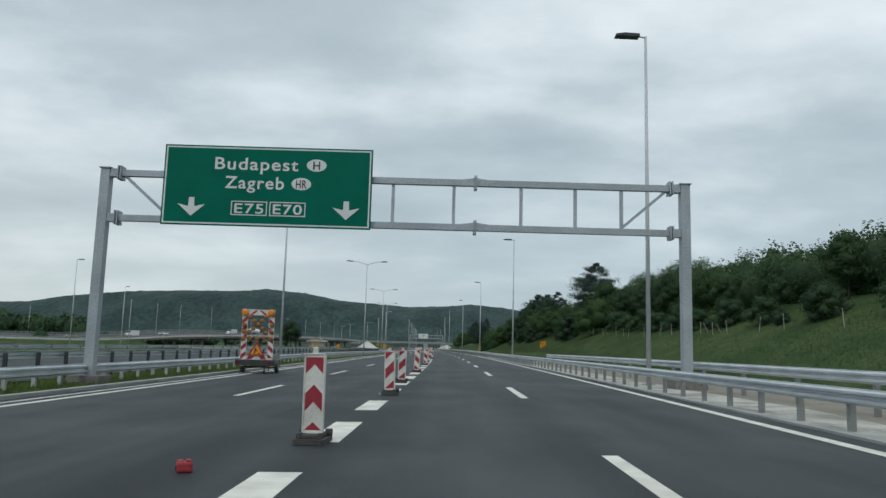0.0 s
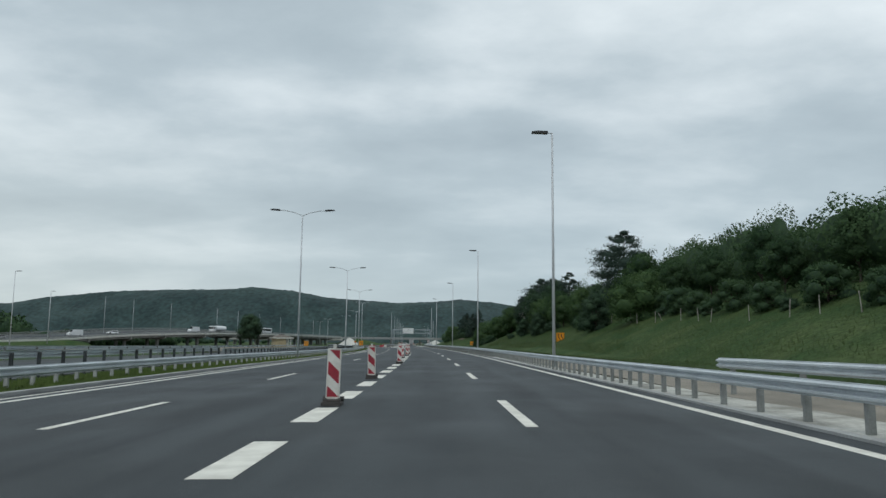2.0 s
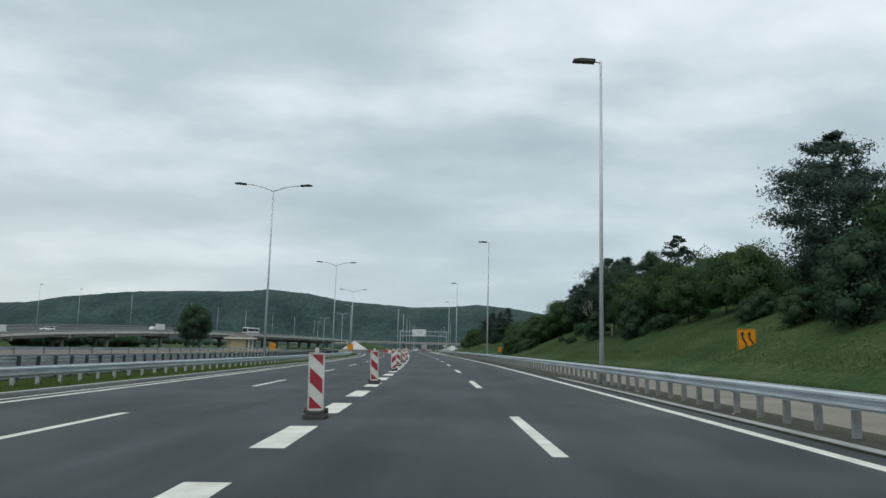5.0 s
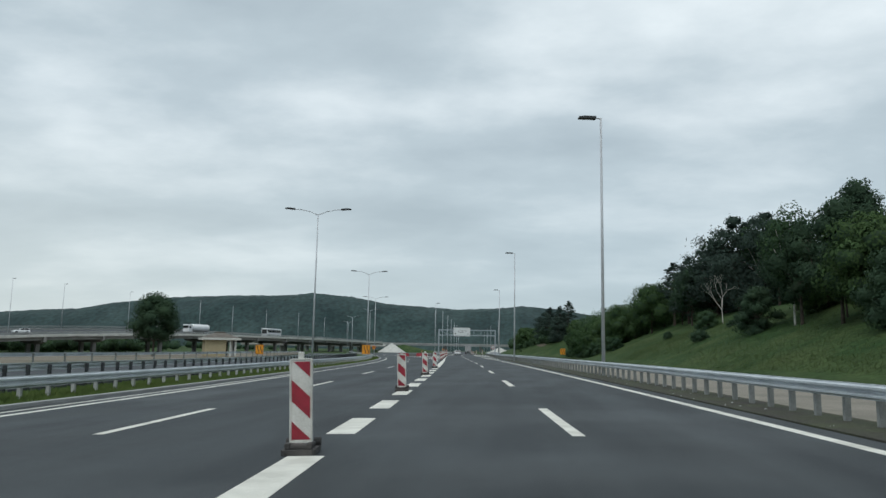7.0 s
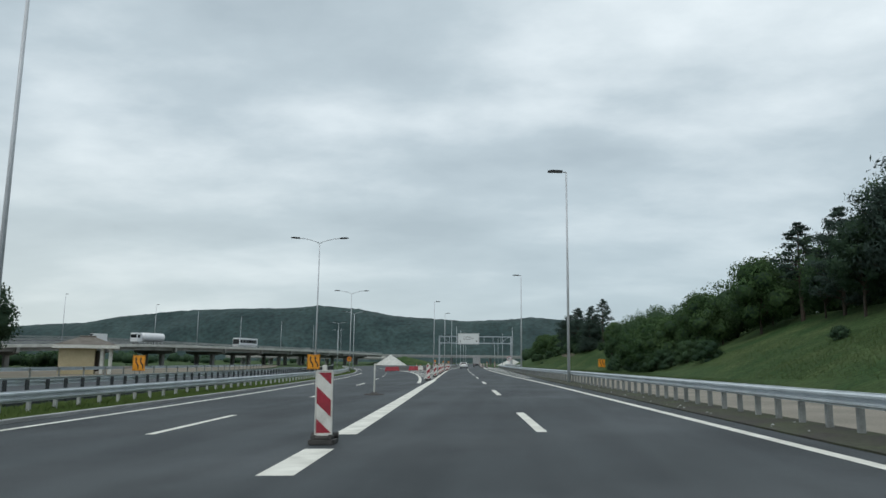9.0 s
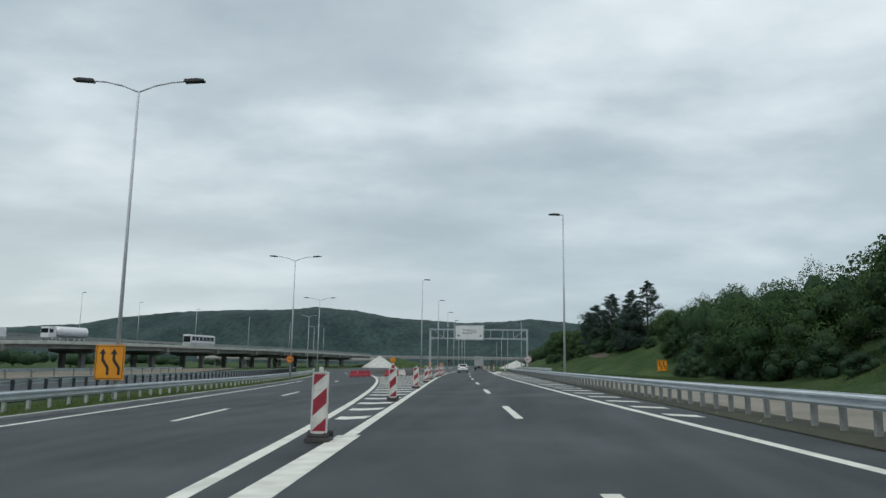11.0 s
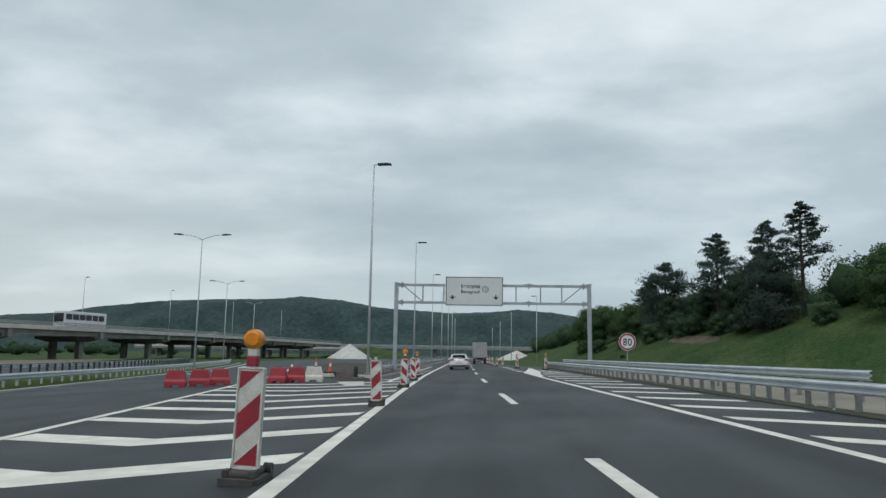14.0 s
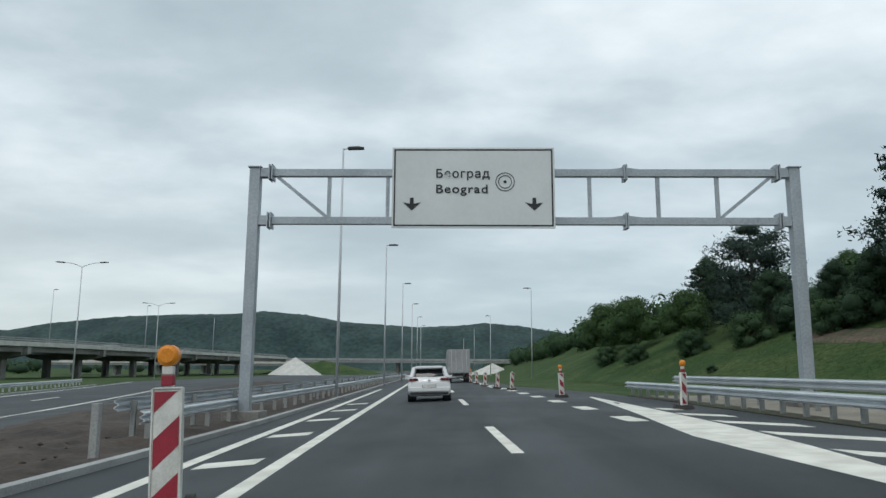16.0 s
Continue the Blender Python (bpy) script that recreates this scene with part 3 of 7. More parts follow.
def text_mesh(body, size, mat, name):
    cu = bpy.data.curves.new(name, "FONT")
    cu.body, cu.size, cu.extrude = body, size, 0.004
    cu.space_character = 1.12
    cu.offset = 0.012 * size
    ob = bpy.data.objects.new(name, cu)
    scene.collection.objects.link(ob)
    dg = bpy.context.evaluated_depsgraph_get()
    me = bpy.data.meshes.new_from_object(ob.evaluated_get(dg))
    bpy.data.objects.remove(ob)
    me.materials.clear()
    me.materials.append(mat)
    return me


def lettering(parent, body, x, z, cap, width, mat, y=-0.012):
    """Raised film letters: left end x, base line z, capital height and full width."""
    me = text_mesh(body, cap / 0.72, mat, "lettering")
    xs = [v.co.x for v in me.vertices]
    f = width / (max(xs) - min(xs))
    shift = -min(xs) * f
    return part("lettering", me, None, parent, m=Matrix.Translation((x + shift, y, z)) @ Matrix.Rotation(radians(90), 4, "X") @ Matrix.Diagonal((f, 1, 1, 1)))


def frame_ring(bm, x0, x1, z0, z1, w, y0, y1):
    for a in ((x0, x1, z0, z0 + w), (x0, x1, z1 - w, z1), (x0, x0 + w, z0 + w, z1 - w), (x1 - w, x1, z0 + w, z1 - w)):
        box(bm, a[0], a[1], y0, y1, a[2], a[3])


def disc(bm, cx, cz, rx, rz, y0, y1, n=28, inner=None):
    ring = lambda f, y: [bm.verts.new((cx + rx * f * math.cos(2 * math.pi * k / n), y, cz + rz * f * math.sin(2 * math.pi * k / n))) for k in range(n)]
    a, b = ring(1, y0), ring(1, y1)
    for k in range(n):
        bm.faces.new((a[k], a[(k + 1) % n], b[(k + 1) % n], b[k]))
    if inner is None:
        bm.faces.new(a)
        bm.faces.new(b[::-1])
    else:
        c, d = ring(inner, y0), ring(inner, y1)
        for k in range(n):
            j = (k + 1) % n
            bm.faces.new((c[k], d[k], d[j], c[j]))
            bm.faces.new((a[k], c[k], c[j], a[j]))
            bm.faces.new((b[k], b[j], d[j], d[k]))


def down_arrow(parent, cx, cz, w, h, mat):
    bm = bmesh.new()
    s = w * 0.10
    plate(bm, [(cx, cz - h / 2), (cx + w / 2, cz + h * 0.14), (cx + s * 1.1, cz + h * 0.02), (cx + s, cz + h / 2), (cx - s, cz + h / 2), (cx - s * 1.1, cz + h * 0.02), (cx - w / 2, cz + h * 0.14)], -0.014, -0.002)
    part("arrow", bm, mat, parent)


def gantry(p_left, p_right, z_low, z_top, verticals, joint, label):
    """Portal of steel box beams over the road: two legs, two chords, uprights and corner braces."""
    base = Vector((p_left[0], p_left[1], 0))
    w = (Vector(p_right[:2]) - Vector(p_left[:2])).length
    rz = math.degrees(math.atan2(p_right[1] - p_left[1], p_right[0] - p_left[0]))
    g = thing("gantry", base, label, "gantry", rz)
    for x in (0, w):
        bm = bmesh.new()
        zb = p_left[2] if x == 0 else p_right[2]
        box(bm, x - 0.15, x + 0.15, -0.15, 0.15, zb - 0.2, z_top + 0.14, 0.012)
        leg = part("leg", bm, GANTRY, g)
        bm = bmesh.new()
        box(bm, x - 0.19, x + 0.19, -0.19, 0.19, z_top + 0.14, z_top + 0.17)
        part("cap", bm, GANTRY, leg)
        bm = bmesh.new()
        box(bm, x - 0.5, x + 0.5, -0.45, 0.45, zb - 0.5, zb + 0.3, 0.02)
        part("footing", bm, CONCRETE_DARK, g)
        s = 1 if x == 0 else -1
        bm = bmesh.new()
        bar(bm, (x + s * 0.62, 0, z_top - 0.1), (x + s * 2.05, 0, z_low + 0.12), 0.09, 0.09)
        part("brace", bm, GANTRY, g)
        for z in (z_low, z_top):
            bm = bmesh.new()
            for dx in (0.42, 0.50):
                box(bm, x + s * dx - 0.018, x + s * dx + 0.018, -0.2, 0.2, z - 0.22, z + 0.22)
            box(bm, x + s * 0.30 - 0.14, x + s * 0.30 + 0.14, -0.13, 0.13, z - 0.13, z + 0.13)
            part("flange", bm, GANTRY, g)
    for z in (z_low, z_top):
        bm = bmesh.new()
        box(bm, 0.15, w - 0.15, -0.10, 0.10, z - 0.10, z + 0.10)
        part("chord", bm, GANTRY, g)
        bm = bmesh.new()
        for dx in (-0.045, 0.01):
            box(bm, joint + dx, joint + dx + 0.035, -0.19, 0.19, z - 0.22, z + 0.22)
        for sx in (-1, 1):
            plate(bm, [(joint + sx * 0.05, z + 0.11), (joint + sx * 0.5, z + 0.11), (joint + sx * 0.05, z + 0.17)], -0.02, 0.02)
        part("flange", bm, GANTRY, g)
    for x in verticals:
        bm = bmesh.new()
        box(bm, x - 0.05, x + 0.05, -0.05, 0.05, z_low + 0.1, z_top - 0.1)
        part("upright", bm, GANTRY, g)
    return g


def sign_board(p_left, p_right, x0, x1, z0, z1, sheet, border, label, rz):
    s = thing("gantry_sign", (*p_left[:2], z0), label, "road sign", rz)
    s.matrix_basis = s.matrix_basis @ Matrix.Translation((x0, -0.28, 0))
    w, h = x1 - x0, z1 - z0
    bm = bmesh.new()
    box(bm, 0, w, 0, 0.05, 0, h, 0.01)
    part("board", bm, sheet, s)
    bm = bmesh.new()
    frame_ring(bm, 0.05, w - 0.05, 0.05, h - 0.05, 0.045, -0.004, 0.002)
    part("border", bm, border, s)
    for k in (0.2, 0.5, 0.8):
        bm = bmesh.new()
        box(bm, w * k - 0.05, w * k + 0.05, 0.05, 0.17, 0.1, h - 0.1)
        part("stiffener", bm, GALV, s)
    return s, w, h


g1l, g1r = at(-2.03, 23.2), at(16.62, 23.6)
gantry(g1l, g1r, 5.06, 6.52, [9.24, 11.2, 13.37, 15.12, 16.61, 2.2], 11.89, "galvanised steel portal gantry spanning the motorway with a green sign")
rz1 = math.degrees(math.atan2(g1r.y - g1l.y, g1r.x - g1l.x))
s1, w1, h1 = sign_board(g1l, g1r, 1.92, 8.57, 4.86, 7.46, GREEN, SIGN_WHITE, "large green motorway direction sign with white border and lettering", rz1)
lettering(s1, "Budapest", 1.62, h1 - 0.77, 0.40, 2.66, SIGN_WHITE)
lettering(s1, "Zagreb", 1.97, h1 - 1.38, 0.40, 1.88, SIGN_WHITE)
for cx, cz, body in ((4.86, h1 - 0.57, "H"), (4.40, h1 - 1.19, "HR")):
    bm = bmesh.new()
    disc(bm, cx, cz, 0.315, 0.20, -0.010, -0.002)
    oval = part("oval_plate", bm, SIGN_WHITE, s1)
    lettering(oval, body, cx - (0.11 if body == "H" else 0.17), cz - 0.135, 0.27, 0.22 if body == "H" else 0.34, SIGN_BLACK, -0.016)
for x, body in ((2.21, "E75"), (3.43, "E70")):
    bm = bmesh.new()
    frame_ring(bm, x, x + 1.14, h1 - 2.25, h1 - 1.79, 0.03, -0.012, -0.002)
    part("number_frame", bm, SIGN_WHITE, s1)
    lettering(s1, body, x + 0.11, h1 - 2.18, 0.32, 0.92, SIGN_WHITE)
down_arrow(s1, 0.95, h1 - 2.01, 0.86, 0.60, SIGN_WHITE)
down_arrow(s1, 5.86, h1 - 2.01, 0.86, 0.60, SIGN_WHITE)

g2l, g2r = Vector((-19.08, 343.1, -0.18)), Vector((-3.86, 343.2, 0.3))
gantry(g2l, g2r, 5.39, 6.78, [2.12, 3.79, 9.5, 11.42, 13.08], 10.5, "galvanised steel portal gantry spanning the motorway with a white sign")
rz2 = math.degrees(math.atan2(g2r.y - g2l.y, g2r.x - g2l.x))
s2_, w2, h2 = sign_board(g2l, g2r, 3.93, 8.49, 5.14, 7.46, SIGN_WHITE, SIGN_BLACK, "white direction sign with black border, lettering and arrows", rz2)
lettering(s2_, "Београд", 1.24, h2 - 0.88, 0.245, 1.5, SIGN_BLACK)
lettering(s2_, "Beograd", 1.24, h2 - 1.32, 0.245, 1.44, SIGN_BLACK)
for r, i in ((0.27, 0.92), (0.19, 0.89), (0.045, None)):
    bm = bmesh.new()
    disc(bm, 3.17, h2 - 1.00, r, r, -0.012, -0.002, 32, i)
    part("centre_symbol", bm, SIGN_BLACK, s2_)
down_arrow(s2_, 0.56, h2 - 1.64, 0.50, 0.36, SIGN_BLACK)
down_arrow(s2_, 3.98, h2 - 1.64, 0.50, 0.36, SIGN_BLACK)

# ---- street lamps ----


def lamp_pole(bm, h, r0, r1):
    rod(bm, (0, 0, 0.02), (0, 0, h), r0, r1, 12)


def lamp_head(bm, x, z, s, tilt=0.0):
    pts = [(0, -0.05), (s * 0.85, -0.045 + tilt), (s * 0.85, 0.02 + tilt), (s * 0.55, 0.07 + tilt * 0.6), (0, 0.06)]
    plate(bm, [(x + px_, z + pz) for px_, pz in pts], -0.17, 0.17)


def street_lamp(double, h, label):
    lamp = thing("street_lamp", (0, 0, 0), label, "street lamp", group="motorway street lamps")
    bm = bmesh.new()
    lamp_pole(bm, h, 0.088, 0.048)
    part("pole", bm, POLE, lamp, smooth=True)
    bm = bmesh.new()
    box(bm, -0.2, 0.2, -0.2, 0.2, 0.0, 0.03)
    for a in (-1, 1):
        for b in (-1, 1):
            rod(bm, (a * 0.15, b * 0.15, 0.03), (a * 0.15, b * 0.15, 0.08), 0.02)
    part("base_plate", bm, GALV_DULL, lamp)
    for s in ((-1, 1) if double else (-1,)):
        bm = bmesh.new()
        if double:
            pts = [(0, h - 0.05), (s * 0.7, h + 0.22), (s * 1.45, h + 0.38), (s * 2.0, h + 0.42)]
        else:
            pts = [(0, h - 0.04), (s * 0.25, h + 0.0)]
        for p, q in zip(pts, pts[1:]):
            rod(bm, (p[0], 0, p[1]), (q[0], 0, q[1]), 0.035, 0.032, 8)
        arm = part("arm", bm, POLE, lamp, smooth=True)
        bm = bmesh.new()
        lamp_head(bm, pts[-1][0], pts[-1][1], s, 0.05 if double else 0.02)
        part("lamp_head", bm, DARK, arm, "flat black lamp head")
    return lamp


single = street_lamp(False, 12.6, "tall slim grey lamp pole with one flat dark head")
single.matrix_basis = pose(*at(16.04, 25.9), 0, 0, heading(25))
for lat, y in ((15.94, 76.5), (15.9, 128.1), (16.0, 178.4), (15.9, 229.1), (17.77, 282.9), (24.0, 427), (22.5, 480), (22.0, 530), (21.5, 585)):
    copy_thing(single, pose(*at(lat, y, -0.05), 0, 0, heading(y)))
double = street_lamp(True, 12.4, "tall slim grey lamp pole with two curved arms and dark heads")


def footed(x, y, top):
    """A lamp that stands on the ground at x, y and reaches up to top."""
    b = bend(min(y, 420))
    lat = x - rc(y) - b
    z = terrain(lat, y) + lean(lat + b, y) - 0.02
    return pose(x, y, z, 0, 0, heading(y)) @ Matrix.Diagonal((1, 1, (top - z) / 12.4, 1))


double.matrix_basis = footed(-11.6, 51.3, 12.68)
for x, y, top in ((-11.9, 102.7, 12.5), (-14.2, 153.2, 12.5), (-17.85, 204.2, 12.65), (-22.7, 255.8, 12.8), (-30.1, 305.0, 12.35), (-40.3, 355.2, 12.3), (-55.0, 402.0, 12.3), (-67.0, 452.0, 12.3)):
    copy_thing(double, footed(x, y, top) @ Matrix.Diagonal((1, 1, 1 / double.scale.z, 1)))
facing = street_lamp(False, 13.0, "tall slim grey lamp pole beside the bare earth strip")
facing.matrix_basis = pose(-18.86, 329.56, 0.07, 0, 0, 180)
for x, y in ((-19.5, 360.4), (-20.3, 391.0), (-21.2, 422), (-22, 453), (-23, 485), (-24, 517)):
    copy_thing(facing, pose(x, y, -0.15, 0, 0, 180))

for x, y in ((-57.7, 112), (-75.0, 168), (-97.0, 222)):
    copy_thing(facing, pose(x, y, 0.2, 0, 0, 180))

# ---- guide panels on rubber feet ----
PANEL_W, PANEL_H = 0.26, 1.00


def stripe_outline(k, lean):
    """One slanting red stripe, cut to the panel."""
    w, lo, hi = PANEL_W - 0.035, 0.03, PANEL_H - 0.03
    z0, rise, thick = -0.22 + 0.5 * k, 0.21, 0.26
    pts = []
    # follow the stripe's edges and cut its corners at the panel's ends
    for x0, z_a, x1, z_b in ((-w / 2, z0, w / 2, z0 + rise), (w / 2, z0 + rise + thick, -w / 2, z0 + thick)):
        for q in range(9):
            x, z = x0 + (x1 - x0) * q / 8, z_a + (z_b - z_a) * q / 8
            pts.append((x * lean, min(max(z, lo), hi)))
    return pts


def arrow_outline(k):
    w = PANEL_W - 0.035
    z0 = k * 0.48 - 0.21
    pts = [(-w / 2, z0), (0, z0 + 0.12), (w / 2, z0), (w / 2, z0 + 0.22), (0, z0 + 0.34), (-w / 2, z0 + 0.22)]
    return [(x, min(max(z, 0.03), PANEL_H - 0.04)) for x, z in pts]


def guide_panel(style, lamp, label):
    """style: 1 stripes rise to the right, -1 to the left, 0 arrows pointing up."""
    g = thing("guide_panel", (0, 0, 0), label, "delineator", group="guide panels along the lane")
    bm = bmesh.new()
    z = 0.13
    box(bm, -PANEL_W / 2, PANEL_W / 2, -0.03, 0.03, z, z + PANEL_H, 0.024)
    panel = part("panel", bm, PANEL_WHITE, g, smooth=False)
    for k in range(4):
        pts = arrow_outline(k) if style == 0 else stripe_outline(k, style)
        if max(p[1] for p in pts) - min(p[1] for p in pts) < 0.02 or k > 2 and style != 0:
            continue
        pts = [p for i, p in enumerate(pts) if i == 0 or (Vector(p) - Vector(pts[i - 1])).length > 0.004]
        if len(pts) < 3:
            continue
        bm = bmesh.new()
        plate(bm, [(x, z + pz) for x, pz in pts], -0.034, -0.029)
        part("red_stripe", bm, RED, panel)
    bm = bmesh.new()
    for s in (-1, 1):
        box(bm, s * PANEL_W / 2 - 0.009, s * PANEL_W / 2 + 0.009, -0.042, 0.042, z, z + PANEL_H, 0.006)
        box(bm, -PANEL_W / 2 + 0.009, PANEL_W / 2 - 0.009, -0.042, 0.042, z + PANEL_H / 2 + s * PANEL_H / 2 - 0.008, z + PANEL_H / 2 + s * PANEL_H / 2 + 0.008, 0.005)
    part("rim", bm, PANEL_WHITE, panel)
    bm = bmesh.new()
    box(bm, -0.035, 0.035, -0.03, 0.03, z + PANEL_H - 0.01, z + PANEL_H + 0.09, 0.01)
    part("grip", bm, PANEL_WHITE, panel)
    bm = bmesh.new()
    box(bm, -0.08, 0.08, -0.045, 0.045, 0.09, z + 0.02, 0.01)
    part("socket", bm, PANEL_WHITE, g)
    bm = bmesh.new()
    slab(bm, [(-0.17, -0.27), (0.17, -0.27), (0.205, -0.22), (0.205, 0.27), (0.17, 0.31), (-0.17, 0.31), (-0.205, 0.27), (-0.205, -0.22)], 0.0, 0.065)
    box(bm, -0.155, 0.155, -0.20, 0.24, 0.065, 0.12, 0.02)
    for s in (-1, 1):
        box(bm, s * 0.135 - 0.03, s * 0.135 + 0.03, -0.22, -0.10, 0.065, 0.14, 0.012)
        rod(bm, (s * 0.13, 0.20, 0.11), (s * 0.215, 0.20, 0.11), 0.05, None, 10)
    part("foot", bm, RUBBER, g, "black recycled rubber foot")
    if lamp:
        zt = z + PANEL_H
        bm = bmesh.new()
        box(bm, -0.055, 0.055, -0.05, 0.05, zt + 0.02, zt + 0.12, 0.012)
        holder = part("lamp_holder", bm, RED, g)
        bm = bmesh.new()
        box(bm, -0.05, 0.05, -0.045, 0.045, zt + 0.12, zt + 0.20, 0.012)
        part("battery_box", bm, PANEL_WHITE, holder)
        bm = bmesh.new()
        rod(bm, (0, -0.05, zt + 0.295), (0, 0.05, zt + 0.295), 0.098, None, 20)
        rod(bm, (0, -0.075, zt + 0.295), (0, -0.05, zt + 0.295), 0.064, 0.094, 20)
        rod(bm, (0, 0.05, zt + 0.295), (0, 0.075, zt + 0.295), 0.094, 0.064, 20)
        part("amber_lamp", bm, ORANGE, holder)
    return g


UP = "white guide panel with red slanting stripes on a rubber foot"
PANEL_ROWS = [(7.43, 9.85, 0, 0), (7.62, 19.7, 1, 0), (7.5, 26.2, 1, 0), (7.55, 37.2, -1, 0), (7.54, 52.95, -1, 0), (7.4, 64.3, -1, 0), (7.61, 83.8, -1, 0), (7.3, 101.0, 1, 0), (7.49, 113.3, -1, 0), (7.54, 126.0, -1, 0), (7.52, 141.2, 1, 0), (7.42, 151.9, -1, 0), (7.45, 166.0, -1, 0), (7.42, 181.4, -1, 0), (7.45, 197.1, -1, 0), (7.3, 239.0, 1, 0), (7.39, 252.7, 1, 1), (7.47, 266.6, 1, 0), (7.42, 281.0, 1, 0), (7.3, 292.4, 1, 1), (7.56, 303.7, 1, 0), (7.56, 314.5, -1, 1), (7.53, 322.6, -1, 0), (7.38, 329.6, 1, 1)]
PANEL_RIGHT = [(16.55, 342.9, -1, 1), (15.05, 352.7, -1, 1), (14.35, 364.6, -1, 0), (13.9, 368.5, -1, 0), (13.7, 376.0, -1, 0), (13.6, 384, -1, 0), (13.55, 392, -1, 1)]
templates = {}
for lat, y, style, lamp in PANEL_ROWS + PANEL_RIGHT:
    f, turn = (0.84, 32) if lat > 13 else (1.0, 0)
    m = pose(*at(lat, y, FILM + 0.002), random.uniform(-2, 2), random.uniform(-2.5, 2.5), heading(y) + turn + random.uniform(-6, 6)) @ Matrix.Diagonal((f, f, f, 1))
    if (style, lamp) in templates:
        copy_thing(templates[style, lamp], m)
    else:
        words = "white guide panel with red upward arrows on a rubber foot" if style == 0 else UP if not lamp else "striped guide panel on a rubber foot carrying a round amber lamp"
        g = templates[style, lamp] = guide_panel(style, lamp, words)
        g.matrix_basis = m

# ---- hills on the skyline ----


def ridge(name, x0, x1, dist, depth, height, label, seed):
    """A wooded hill: a long raised sheet with an uneven, tree-topped crest."""
    bm = bmesh.new()
    nx, ny = 420, 14
    grid = []
    for j in range(ny + 1):
        row = []
        v = j / ny
        for i in range(nx + 1):
            x = x0 + (x1 - x0) * i / nx
            crest = height(x)
            prof = math.sin(min(v * 1.25, 1.0) * math.pi / 2) ** 1.15
            z = crest * prof + 6.0 * noise.noise((x * 0.004, v * 5 + seed, 0)) * prof
            z += 6.0 * abs(noise.noise((x * 0.045, v * 20 + seed, 2))) * (0.3 + prof) + random.uniform(0, 3.6) * prof
            row.append(bm.verts.new((x, dist + depth * v + 60 * noise.noise((x * 0.004, v * 3, seed)), z - 4)))
        grid.append(row)
    for a, b in zip(grid, grid[1:]):
        for i in range(nx):
            bm.faces.new((a[i], a[i + 1], b[i + 1], b[i]))
    ob = new(name, mesh_from(bm, name, FAR_WOOD_HAZED))
    tagged(ob, label, "hill", kind="structure")


def hill_height(x):
    return 1.44 * piece([(-3000, 60), (-2100, 110), (-1500, 150), (-1150, 205), (-900, 218), (-700, 222), (-640, 228), (-500, 216), (-380, 190), (-150, 170), (60, 186), (180, 176), (420, 128), (700, 110), (1200, 120), (2400, 90)], x / 1.8)


ridge("backdrop_hill", -4500, 3900, 4000, 700, hill_height, "long wooded hill on the horizon, blue-green with haze in its colour", 1)

# ---- flyover on the left ----


def deck_top(y):
    return piece([(150, 1.0), (288, 0.75), (300, 1.2), (311, 2.1), (318, 2.9), (336, 3.95), (354, 4.5), (370, 4.9), (440, 5.0), (575, 5.0)], y)


def deck_tilt(y):
    """Crossfall of the flyover: its far edge stands higher."""
    return piece([(150, 0.05), (300, 0.07), (360, 0.06), (430, 0.03), (500, 0.01)], y)


